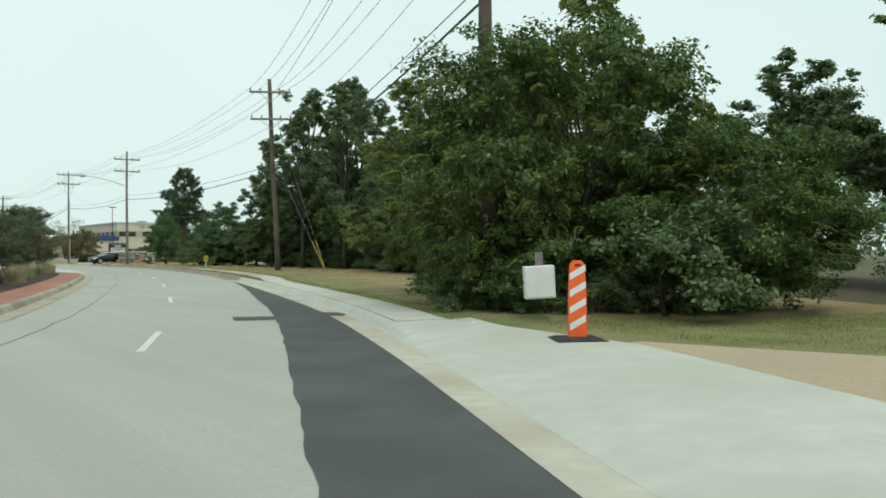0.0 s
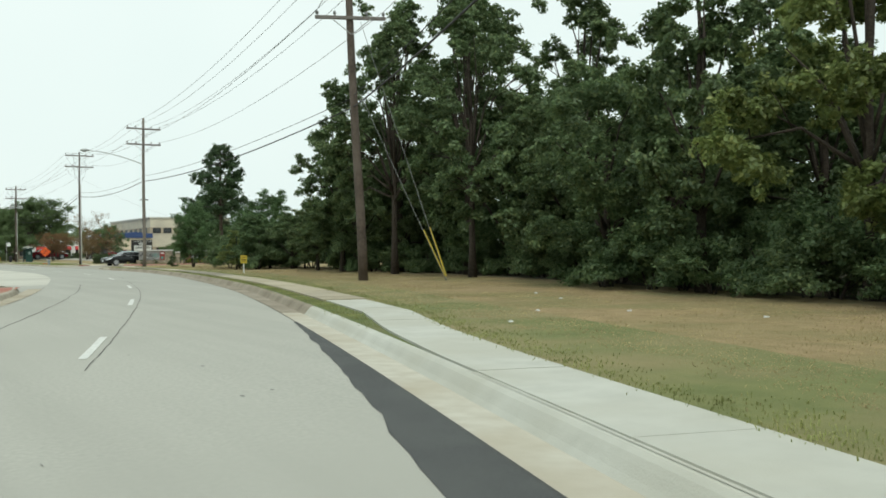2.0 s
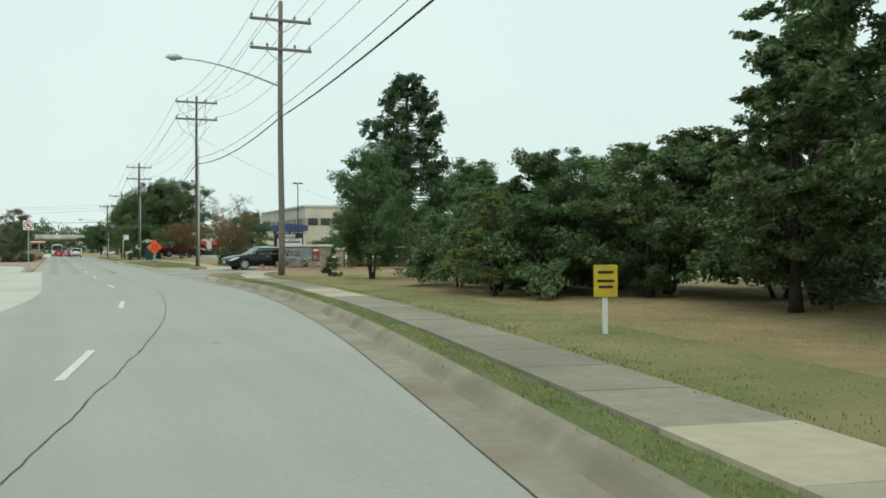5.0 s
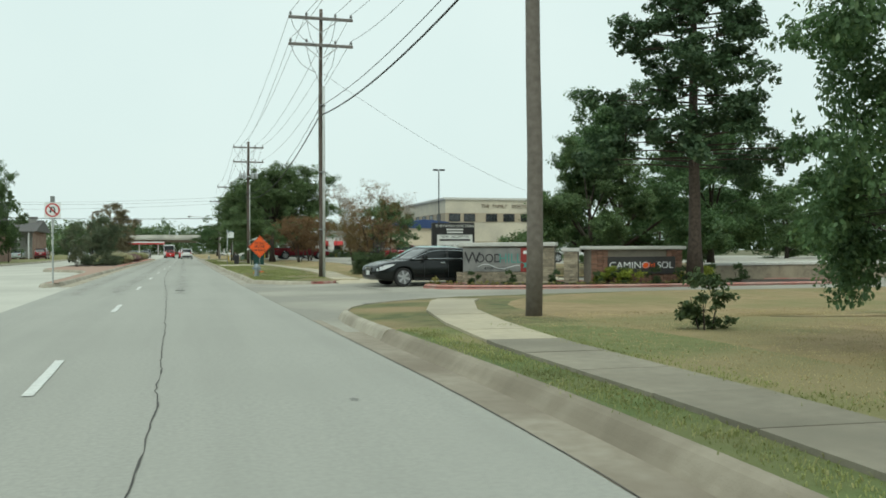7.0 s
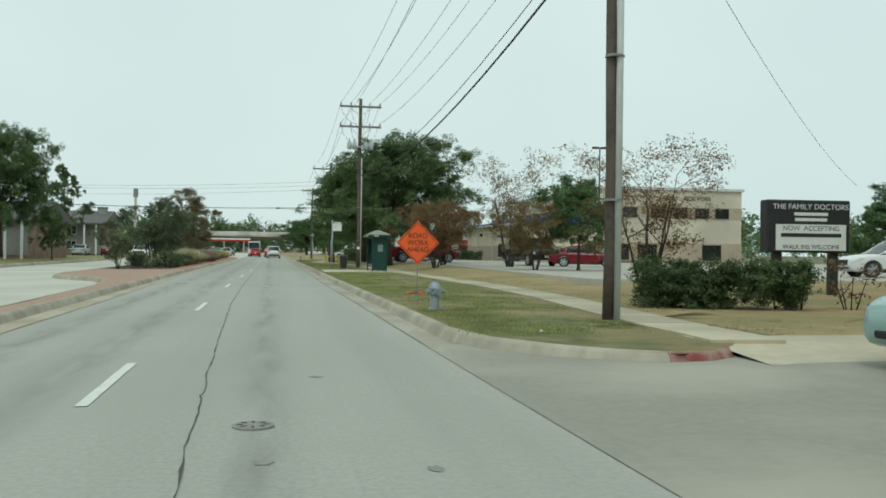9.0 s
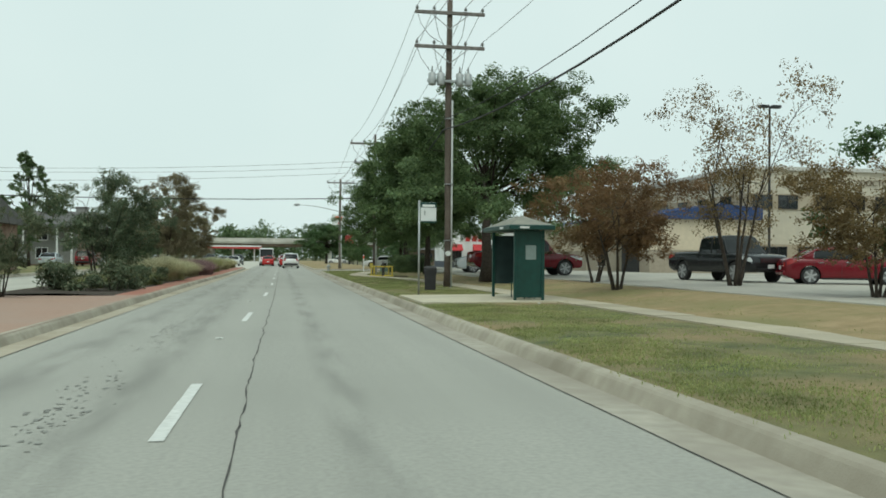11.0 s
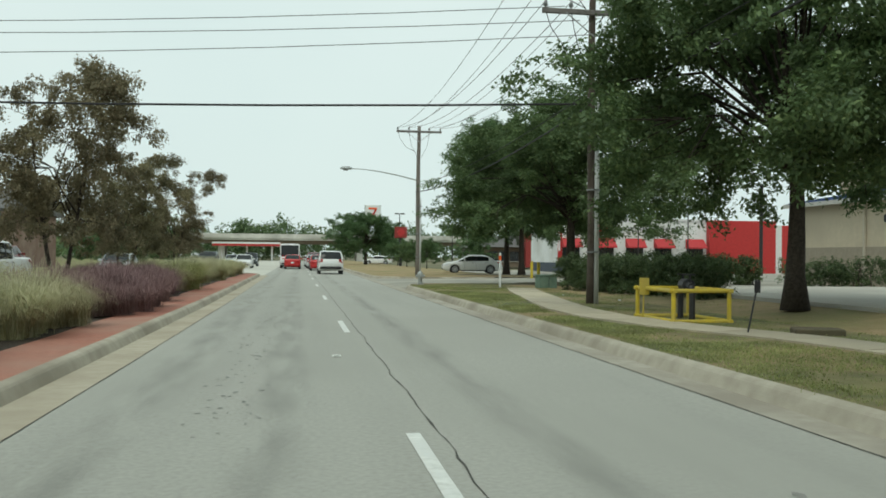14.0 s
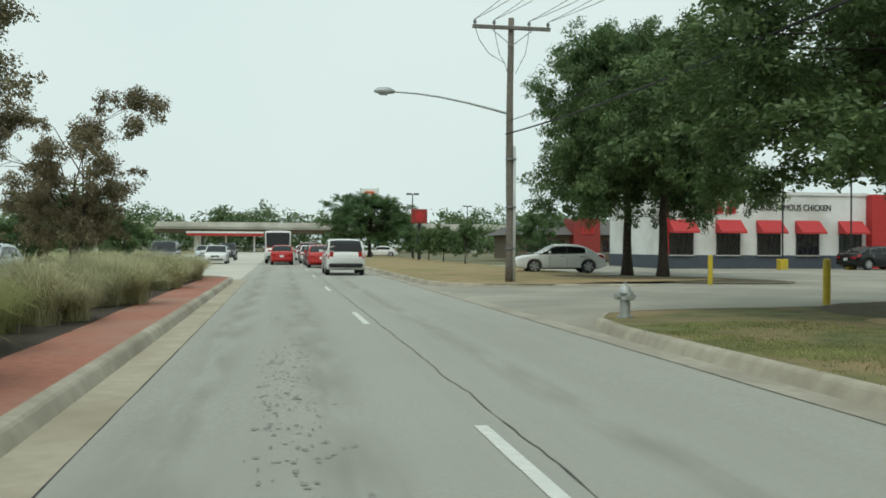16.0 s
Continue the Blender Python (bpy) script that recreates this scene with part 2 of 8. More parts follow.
RED_BRICK = mat("red_paving", (0.40, 0.165, 0.115), (0.31, 0.125, 0.09), 9, 0.9, bump=0.5, bscale=30, c3=(0.36, 0.20, 0.15), big=0.5)
PALE_BRICK = mat("faded_red_paving", (0.40, 0.265, 0.20), (0.33, 0.215, 0.165), 8, 0.9, bump=0.5, bscale=30, c3=(0.36, 0.255, 0.20), big=0.4)

LEAF_OAK = leaf_mat("oak_leaves", (0.058, 0.100, 0.045), (0.128, 0.205, 0.080), (0.205, 0.275, 0.112), 0.32)
LEAF_WOOD = leaf_mat("woods_leaves", (0.062, 0.105, 0.052), (0.15, 0.222, 0.096), (0.25, 0.30, 0.125), 0.33)
LEAF_WOODL = leaf_mat("light_woods_leaves", (0.10, 0.145, 0.05), (0.24, 0.295, 0.095), (0.40, 0.42, 0.145), 0.4)
LEAF_BRIGHT = leaf_mat("sumac_leaves", (0.045, 0.080, 0.028), (0.112, 0.168, 0.05), (0.27, 0.31, 0.085))
LEAF_PINE = leaf_mat("pine_needles", (0.036, 0.069, 0.036), (0.074, 0.129, 0.058), (0.116, 0.165, 0.074))
LEAF_CRAPE = leaf_mat("autumn_leaves", (0.12, 0.090, 0.044), (0.225, 0.145, 0.068), (0.30, 0.19, 0.085), 0.35)
LEAF_OLIVE = leaf_mat("willow_leaves", (0.066, 0.096, 0.059), (0.140, 0.181, 0.099), (0.264, 0.231, 0.140))
LEAF_HEDGE = leaf_mat("hedge_leaves", (0.042, 0.072, 0.032), (0.095, 0.145, 0.056), (0.17, 0.20, 0.085))
LEAF_MESQ = leaf_mat("olive_brown_leaves", (0.125, 0.118, 0.066), (0.235, 0.205, 0.115), (0.34, 0.275, 0.16), 0.35)
BLADE_PALE = leaf_mat("pale_grass_blades", (0.32, 0.32, 0.17), (0.50, 0.48, 0.29), (0.60, 0.56, 0.36), 0.4)
BLADE_PINK = leaf_mat("pink_grass_blades", (0.17, 0.12, 0.105), (0.27, 0.17, 0.165), (0.34, 0.23, 0.22), 0.35)
PLUME_PALE = leaf_mat("pale_seed_plumes", (0.44, 0.43, 0.27), (0.60, 0.57, 0.38), (0.68, 0.64, 0.47), 0.4)
PLUME_PINK = leaf_mat("pink_seed_plumes", (0.22, 0.145, 0.14), (0.33, 0.205, 0.21), (0.40, 0.27, 0.27), 0.35)
BLADE_GREEN = leaf_mat("grass_blades", (0.22, 0.26, 0.09), (0.33, 0.355, 0.14), (0.44, 0.40, 0.19), 0.5)
BLADE_DRY = leaf_mat("dry_blades", (0.36, 0.29, 0.14), (0.50, 0.41, 0.22), (0.60, 0.50, 0.30), 0.5)
RISER = mat("pale_riser_pipe", (0.60, 0.62, 0.61), (0.52, 0.54, 0.53), 5, 0.6, c3=(0.46, 0.47, 0.46), big=0.8)
STEEL = mat("dull_steel", (0.30, 0.31, 0.31), (0.22, 0.23, 0.23), 9, 0.5, metal=0.5)


# ---- mesh building ----
class Mesh:
    def __init__(self):
        self.v, self.f = [], []

    def add(self, verts, faces):
        k = len(self.v)
        self.v += [tuple(p) for p in verts]
        self.f += [tuple(i + k for i in q) for q in faces]
        return self

    def box(self, c, s, b=0.0, rz=0.0):
        """A box of size s round c, its edges cut off by b, turned by rz degrees."""
        hx, hy, hz = s[0] / 2, s[1] / 2, s[2] / 2
        b = min(b, hx * 0.9, hy * 0.9, hz * 0.9)
        ca, sa = math.cos(radians(rz)), math.sin(radians(rz))
        if b <= 0:
            pts = [(x, y, z) for z in (-hz, hz) for x, y in ((-hx, -hy), (hx, -hy), (hx, hy), (-hx, hy))]
            faces = [(3, 2, 1, 0), (4, 5, 6, 7), (0, 1, 5, 4), (1, 2, 6, 5), (2, 3, 7, 6), (3, 0, 4, 7)]
        else:
            def ring(x, y, cut, z):
                return [(-x + cut, -y, z), (x - cut, -y, z), (x, -y + cut, z), (x, y - cut, z), (x - cut, y, z), (-x + cut, y, z), (-x, y - cut, z), (-x, -y + cut, z)]
            pts = ring(hx - b, hy - b, b * 0.3, -hz) + ring(hx, hy, b, -hz + b) + ring(hx, hy, b, hz - b) + ring(hx - b, hy - b, b * 0.3, hz)
            faces = [tuple(range(7, -1, -1)), tuple(range(24, 32))]
            for r in range(3):
                faces += [(r * 8 + i, r * 8 + (i + 1) % 8, r * 8 + 8 + (i + 1) % 8, r * 8 + 8 + i) for i in range(8)]
        return self.add([(c[0] + x * ca - y * sa, c[1] + x * sa + y * ca, c[2] + z) for x, y, z in pts], faces)

    def tube(self, pts, radii, sides=8, cap=True):
        """A round bar through pts."""
        pts = [Vector(p) for p in pts]
        if not hasattr(radii, "__len__"):
            radii = [radii] * len(pts)
        rings, prev = [], None
        for i, p in enumerate(pts):
            d = (pts[min(i + 1, len(pts) - 1)] - pts[max(i - 1, 0)])
            d = d.normalized() if d.length > 1e-9 else Vector((0, 0, 1))
            if prev is None:
                prev = Vector((1, 0, 0)) if abs(d.x) < 0.9 else Vector((0, 1, 0))
            u = (prev - d * prev.dot(d)).normalized()
            w = d.cross(u)
            prev = u
            rings += [tuple(p + (u * math.cos(a) + w * math.sin(a)) * radii[i]) for a in (2 * math.pi * k / sides for k in range(sides))]
        faces = [(r * sides + k, r * sides + (k + 1) % sides, (r + 1) * sides + (k + 1) % sides, (r + 1) * sides + k) for r in range(len(pts) - 1) for k in range(sides)]
        if cap:
            faces += [tuple(range(sides - 1, -1, -1)), tuple(range((len(pts) - 1) * sides, len(pts) * sides))]
        return self.add(rings, faces)

    def prism(self, poly, depth, m):
        """A flat outline in x, z drawn out along y by depth, centred, then placed by the matrix m."""
        k = len(poly)
        v = [m @ Vector((x, -depth / 2, z)) for x, z in poly] + [m @ Vector((x, depth / 2, z)) for x, z in poly]
        return self.add(v, [tuple(range(k)), tuple(range(2 * k - 1, k - 1, -1))] + [(i, k + i, k + (i + 1) % k, (i + 1) % k) for i in range(k)])

    def grid(self, rows):
        """A sheet through rows of points, all of one length."""
        n = len(rows[0])
        return self.add([p for r in rows for p in r], [(i * n + j, i * n + j + 1, (i + 1) * n + j + 1, (i + 1) * n + j) for i in range(len(rows) - 1) for j in range(n - 1)])

    def loft(self, rings, closed=True, cap=True):
        n = len(rings[0])
        last = n if closed else n - 1
        faces = [(i * n + j, i * n + (j + 1) % n, (i + 1) * n + (j + 1) % n, (i + 1) * n + j) for i in range(len(rings) - 1) for j in range(last)]
        if cap and closed:
            faces += [tuple(range(n - 1, -1, -1)), tuple(range((len(rings) - 1) * n, len(rings) * n))]
        return self.add([p for r in rings for p in r], faces)

    def move(self, m):
        self.v = [tuple(m @ Vector(p)) for p in self.v]
        return self

    def data(self, name, material, smooth=False):
        me = bpy.data.meshes.new(name)
        me.from_pydata(self.v, [], self.f)
        me.materials.append(material)
        if smooth:
            me.polygons.foreach_set("use_smooth", [True] * len(me.polygons))
        me.update()
        return me


def part(name, mesh, material, parent=None, label="", smooth=False):
    """Links a mesh as one object under a thing or a part."""
    ob = new(name, mesh.data(name, material, smooth))
    if parent is not None:
        ob.parent = parent
    return tagged(ob, label) if label else ob


def thing(name, at, rz=0.0, label="", category="", group=""):
    ob = new(name)
    ob.matrix_basis = pose(*at, 0, 0, rz)
    return tagged(ob, label, category, group)


def setting(name, mesh, material, label="", smooth=False, kind="structure"):
    ob = new(name, mesh.data(name, material, smooth))
    return tagged(ob, label, kind=kind)


# ---- the line of the road: x of the seam between carriageway and right gutter, by y ----
LINE = [(0, 10.0), (7, 13.1), (14.5, 16.1), (25, 19.6), (34, 22.4), (43.7, 25.2), (52, 27.3), (64, 29.7), (75, 31.5), (87, 32.6), (97, 32.62), (108, 32.5), (122, 32.38), (150, 32.26), (420, 32.26)]
LY, LX = [p[0] for p in LINE], [p[1] for p in LINE]
SLOPE = [(LX[min(i + 1, len(LINE) - 1)] - LX[max(i - 1, 0)]) / (LY[min(i + 1, len(LINE) - 1)] - LY[max(i - 1, 0)]) for i in range(len(LINE))]
SLOPE[0], SLOPE[-1], SLOPE[-2], SLOPE[-3] = 0.45, 0.0, 0.0, 0.0


def seam(y):
    """x and slope of the right seam at y."""
    if y <= LY[0]:
        return LX[0] + 0.45 * (y - LY[0]), 0.45
    if y >= LY[-1]:
        return LX[-1], 0.0
    i = max(k for k in range(len(LY)) if LY[k] <= y)
    i = min(i, len(LY) - 2)
    w = LY[i + 1] - LY[i]
    t = (y - LY[i]) / w
    a, b, c, d = LX[i], SLOPE[i] * w, LX[i + 1], SLOPE[i + 1] * w
    x = a * (1 + 2 * t) * (1 - t) ** 2 + b * t * (1 - t) ** 2 + c * t * t * (3 - 2 * t) + d * t * t * (t - 1)
    dx = (a * (6 * t * t - 6 * t) + b * (3 * t * t - 4 * t + 1) + c * (6 * t - 6 * t * t) + d * (3 * t * t - 2 * t)) / w
    return x, dx


def on(y, off, z=0.0):
    """The place off metres to the right of the seam."""
    x, d = seam(y)
    k = math.hypot(1, d)
    return (x + off / k, y - off * d / k, z)


def table(rows, y):
    ys = [r[0] for r in rows]
    return float(np.interp(y, ys, [r[1] for r in rows]))


def span(a, b, step):
    n = max(2, int(round(abs(b - a) / step)) + 1)
    return [a + (b - a) * i / (n - 1) for i in range(n)]


def rise(y):
    """How far the ground beyond the sidewalk stands above it."""
    return 0.24 * max(0.0, min(1.0, (y - 135) / 15, (206 - y) / 8))


def verge_z(d, y):
    """Height of the right verge d metres behind the kerb."""
    k = max(0.0, min(1.0, (d - 4.5) / 2.5))
    return 0.145 + 0.035 * min(1.0, d / 1.5) + rise(y) * k * k * (3 - 2 * k)


# ---- ground, road, gutters, kerbs ----
far = Mesh()
gx = [-3000, -600, -150, -60, -20, 0, 20, 40, 60, 100, 200, 700, 3000]
gy = [-3000, -500, -120, -50, 0, 50, 100, 150, 200, 260, 340, 500, 900, 3000]
far.grid([[(x, y, -0.09) for x in gx] for y in gy])
setting("ground", far, GROUND, "grassy ground that runs out to the horizon")

YS = span(-45, 130, 2.0) + span(133, 420, 7.0)
m = Mesh()
m.grid([[on(y, o, 0.0 - 0.004 * abs(o + 3.2)) for o in (-6.3, -3.2, 0.0)] for y in YS])
m.grid([[on(y, o, 0.0 - 0.004 * abs(o + 3.2)) for o in (-14.6, -11, -6.3)] for y in YS if y < 62])
setting("road", m, ROAD, "worn light grey road surface with cracks and tyre stains")
m = Mesh()
m.grid([[on(y, o, 0.0 - 0.004 * abs(o + 3.2)) for o in (-19.0, -14.6, -11, -6.3)] for y in YS if y > 60])
setting("opposite_road", m, PALEROAD, "pale worn concrete of the opposite carriageway")
m = Mesh()
m.grid([[on(y, o, z) for o, z in ((0.0, -0.010), (0.47, -0.022))] for y in YS if 37.9 < y < 101])
setting("gutter_brown", m, GUTTERB, "brown-stained concrete gutter along the kerb")
m = Mesh()
m.grid([[on(y, o, z) for o, z in ((0.0, -0.010), (0.47, -0.022))] for y in YS if y > 119.2])
setting("gutter_right", m, GUTTER, "stained concrete gutter along the kerb")
m = Mesh()
m.grid([[on(y, o, z) for o, z in ((0.0, -0.010), (0.47, -0.022))] for y in YS if y < 39.1])
setting("gutter_new", m, NEWGUT, "pale new concrete gutter")
DRIVES = [(-50, 6.5), (97.5, 120.5), (211.5, 228.5)]


def road_z(off):
    return -0.004 * abs(off + 3.2)


def sweep_kerb(name, pts, side, material=KERB, label="weathered concrete kerb with a rounded edge", lift=0.0, taper=0, rolled=False):
    """A kerb along pts; side 1 puts its body to the right of the way along it, -1 to the left."""
    prof = [(-0.03, -0.03), (0.02, 0.02), (0.065, 0.078), (0.10, 0.116), (0.14, 0.138), (0.19, 0.148), (0.20, -0.05)]
    if not rolled:
        prof = [(-0.02, -0.05), (0.035, 0.06), (0.06, 0.105), (0.085, 0.13), (0.12, 0.143), (0.19, 0.148), (0.20, -0.05)]
    rows = []
    for i, p in enumerate(pts):
        a, b = pts[max(i - 1, 0)], pts[min(i + 1, len(pts) - 1)]
        d = Vector((b[0] - a[0], b[1] - a[1], 0)).normalized()
        nrm = Vector((d.y, -d.x, 0)) * side
        low = min(1.0, (i + 0.6) / taper) if taper else 1.0
        rows.append([(p[0] + nrm.x * u, p[1] + nrm.y * u, (w * low if w > 0 else w) + lift) for u, w in prof])
    k = Mesh()
    k.loft(rows, closed=False)
    k.f += [tuple(range(len(prof))), tuple(range((len(rows) - 1) * len(prof), len(rows) * len(prof)))]
    return setting(name, k, material, label, smooth=False)


K0 = [on(y, 0.46) for y in span(38, 96, 1.5)] + [(33.07, 97.6), (33.09, 99.2), (33.17, 100.5), (33.45, 101.6), (33.95, 102.65), (34.7, 103.6), (35.7, 104.45), (37.1, 105.3), (41, 106.1), (62, 107.5)]
K1 = [(35.0, 118.25), (34.4, 118.6), (33.8, 119.2), (33.1, 120.4), (32.83, 122)] + [on(y, 0.46) for y in span(124, 210, 4)] + [(32.74, 211.0), (32.95, 212.5), (33.5, 213.7), (34.4, 214.4), (36.2, 214.8), (39.0, 215.2), (40.0, 215.3)]
K2 = [(40, 226.6), (36.4, 226.8), (34.2, 227.4), (33.1, 228.6), (32.74, 230.5)] + [on(y, 0.46) for y in span(233, 420, 8)]
sweep_kerb("kerb_new", [on(y, 0.46) for y in span(6.6, 38, 0.6)], 1, NEWCON, "pale new concrete kerb", 0.0, 5, True)
sweep_kerb("kerb_red_end", [(36.3, 119.0), (36.05, 118.55), (35.6, 118.25), (35.02, 118.24)], 1, mat("red_kerb_paint", (0.26, 0.075, 0.06), (0.21, 0.06, 0.05), 6, 0.85, c3=(0.33, 0.24, 0.2), big=3), "kerb end painted dull red")
CUT = next(i for i, p in enumerate(K0) if p[1] > 97)
sweep_kerb("kerb_a", K0[:CUT], 1, KERBB, "brown-stained rolled concrete kerb", 0.0, 0, True)
sweep_kerb("kerb_corner", K0[CUT - 1:], 1, KERB, "pale concrete kerb round the corner of the drive")
sweep_kerb("kerb_b", K1, 1)
sweep_kerb("kerb_c", K2, 1)


def verge(name, path, inner, bands):
    """Ground behind a kerb: bands of (d0, d1, columns, material, label) measured from the kerb to the inner line."""
    for k, (d0, d1, cols, material, label) in enumerate(bands):
        rows = []
        lo, hi = d0, d1
        for n, ((px, py, *_), q) in enumerate(zip(path, inner)):
            d0 = lo(py) if callable(lo) else lo
            d1 = hi(py) if callable(hi) else hi
            full = math.hypot(q[0] - px, q[1] - py)
            row = []
            for j in range(cols + 1):
                d = min(d0 + (d1 - d0) * j / cols, full)
                x, y = px + (q[0] - px) * d / full, py + (q[1] - py) * d / full
                bumpy = 0.025 * noise.noise((x * 0.35, y * 0.35, 0)) * min(1, max(0, (d - 2.2) / 2))
                row.append((x, y, verge_z(d - 0.2, y) + bumpy - 0.006 - (0.15 if n == 0 and py < 20 else 0)))
            rows.append(row)
        g = Mesh()
        g.grid(rows)
        setting(name + "_" + "abcd"[k], g, material, label, smooth=True)


def dense(pts, step):
    out = []
    for a, b in zip(pts, pts[1:]):
        n = max(1, int(math.hypot(b[0] - a[0], b[1] - a[1]) / step))
        out += [(a[0] + (b[0] - a[0]) * i / n, a[1] + (b[1] - a[1]) * i / n) for i in range(n)]
    return out + [pts[-1][:2]]


V0 = [(on(y, 0.64), on(y, 75)) for y in [8.7] + span(9.3, 96, 1.0)] + [((33.26, 97.6), (120, 76)), ((33.28, 99.1), (120, 80)), ((33.36, 100.4), (120, 85)), ((33.62, 101.5), (120, 90)), ((34.1, 102.5), (120, 95)), ((34.82, 103.42), (120, 98)), ((35.8, 104.26), (120, 101)), ((37.15, 105.1), (121, 103)), ((41, 105.9), (122, 105))]


def lush_to(y):
    return table([(20, 0.3), (40, 0.85), (88, 0.95), (92, 0.7), (96, 0.1), (98, 0.04), (105, 0.04)], y)


def dry_to(y):
    return table([(74, 10.5), (84, 22), (94, 34)], y)


verge("verge_south", [v[0] for v in V0[:-9]], [v[1] for v in V0[:-9]], [(0, lush_to, 3, LUSH, "lush green grass strip beside the kerb"), (lush_to, 3.4, 6, GRASS, "mown green and straw-coloured grass strip"), (3.4, dry_to, 10, DRYGRASS, "dry straw-coloured lawn"), (dry_to, 70, 16, DIRT, "shaded leaf litter under the trees")])
verge("verge_corner", [v[0] for v in V0[-10:]], [v[1] for v in V0[-10:]], [(0, 3.4, 8, GRASSM, "patchy worn grass at the drive corner"), (3.4, 34, 16, DRYGRASS, "dry straw-coloured lawn"), (34, 70, 16, DIRT, "shaded leaf litter under the trees")])
v1 = [(36.2, 119.1)] + dense([p[:2] for p in K1[:-1]], 1.5)


def corner_in(x, y):
    s = (x - 32.8) / 6.4
    return (40.5 + 4 * s, 208.4 + 0.8 * s)


verge("verge_middle", [(x + 0.18, y) for x, y in v1], [corner_in(x, y) if y > 209 else (x + ((9.6 if y < 172 else 7.6) if y > 122 else 6), y + (5 if y < 122 else 0)) for x, y in v1], [(0, 4.4, 8, GRASSM, "mown patchy green lawn"), (4.4, 16, 9, DRYGRASS, "dry brownish lawn under street trees")])
v2 = dense([p[:2] for p in K2[1:]], 3.0)
verge("verge_north", [(x + 0.18, y) for x, y in v2], [(x + 9, y + (3 if y < 229 else 0)) for x, y in v2], [(0, 9, 8, DRYGRASS, "dry yellowish lawn beside the road")])

# apron of the gravel drive and the new concrete by it
def climb(y):
    return max(0.0, min(1.0, (y - 6.6) / 2.6))


def widen(y):
    return max(0.0, min(1.0, (7.8 - y) / 2.6))


m = Mesh()
m.grid([[on(y, o, z) for o, z in ((0.44, -0.02), (0.66, 0.03 + 0.118 * climb(y)), (1.6, 0.14 + 0.028 * climb(y)), (1.97 + 1.05 * widen(y), 0.19 - 0.05 * widen(y)))] for y in span(-20, 9.4, 0.6)])
setting("driveway_apron", m, NEWCON, "pale new concrete driveway apron")
m = Mesh()
rows = []
for y in span(-22, 5.6, 0.8):
    q = on(y, 2.9)
    r = max(q[0] + 0.05, 15.5 + 0.30 * (4.4 - q[1]) + 0.18 * noise.noise((y, 0, 8)))
    rows.append([(q[0] + (r - q[0]) * k, q[1], 0.128) for k in (0, 0.4, 1)])
m.grid(rows)
setting("gravel_drive", m, GRAVEL, "tan gravel drive")
m = Mesh()
m.grid([[(on(y, 1.85)[0] + dx, on(y, 1.85)[1] + dy, z) for dx, dy, z in ((0, 0, 0.02), (0.9, 0.1, 0.09), (4, 0.6, 0.112), (12, 0.6, 0.118), (30, -2, 0.118), (70, -4, 0.118))] for y in span(-40, 9.4, 1.2)])
setting("verge_drive", m, GRASS, "rough green grass beside the gravel drive", smooth=True)

# entry drive of the apartments, drive and lots of the shops
m = Mesh()
m.grid([[(0.004 + seam(y)[0], y, -0.011), (0.44 + seam(y)[0], y, -0.02), (33.6, y, 0.0), (36.5, y, 0.06), (45, y, 0.10), (62, y, 0.12), (110, y, 0.12)] for y in span(97.5, 121, 1.5)])
setting("entry_drive", m, DRIVE, "stained concrete entry drive")
m = Mesh()
m.grid([[(32.70, y, -0.024), (34.0, y, 0.02), (37, y, 0.06), (43, y, 0.10), (60, y, 0.12), (100, y, 0.12)] for y in span(209, 262, 2)])
setting("shop_drive", m, DRIVE, "worn concrete drive of the shops")
m = Mesh()
m.grid([[(x, y, 0.12 + 0.325 * max(0, min(1, (y - 120) / 15, (210.5 - y) / 8))) for x in (41.4 - 2.0 * max(0, min(1, (y - 173) / 4)), 43, 50, 70, 110)] for y in span(138.5, 209.5, 3)])
m.grid([[(41.4 - 2.0 * max(0, min(1, (y - 173) / 4)) - dx, y, z if z < 0.1 else 0.12 + 0.325 * max(0, min(1, (y - 120) / 15, (210.5 - y) / 8))) for dx, z in ((0.0, 1), (0.06, 0.05))] for y in span(138.5, 209.5, 3)])
m.grid([[(x, 138.5 - dy, z) for dy, z in ((0.0, 0.445), (0.06, 0.05))] for x in (41.34, 60, 110)])
setting("parking_lot", m, LOT, "pale concrete parking lot")
m = Mesh()
m.grid([[(x, y, 0.172) for x in (37.6, 39.5, 42)] for y in (120.05, 122, 124)])
m.grid([[(x, y, 0.170 + 0.27 * max(0, min(1, (y - 121) / 16)) * k + rise(y) * (1 - k)) for x, k in ((40.6, 0), (42, 0.15), (44, 0.75), (46, 1), (64, 1), (110, 1))] for y in (120.05, 121, 125, 130, 135, 138.7)])
setting("lawn_east", m, DRYGRASS, "dry lawn before the medical office lot")
m = Mesh()
m.grid([[(x, y, z) for x in (36.05, 37.2, 39, 41.5, 46)] for y, z in ((117.75, 0.055), (118.6, 0.11), (119.4, 0.168), (120.1, 0.178))])
setting("kerb_ramp", m, WALKCON, "tan concrete ramp where the sidewalk meets the drive")
m = Mesh()
for x0, y0, x1, y1 in ((36.15, 118.4, 36.3, 109.5),):
    d = Vector((x1 - x0, y1 - y0, 0)).normalized() * 0.02
    m.add([(x0 - d.y, y0 + d.x, 0.02), (x0 + d.y, y0 - d.x, 0.02), (x1 + d.y, y1 - d.x, 0.114), (x1 - d.y, y1 + d.x, 0.114)], [(0, 1, 2, 3)])
setting("drive_joint", m, CRACK, "dark expansion joint in the concrete")

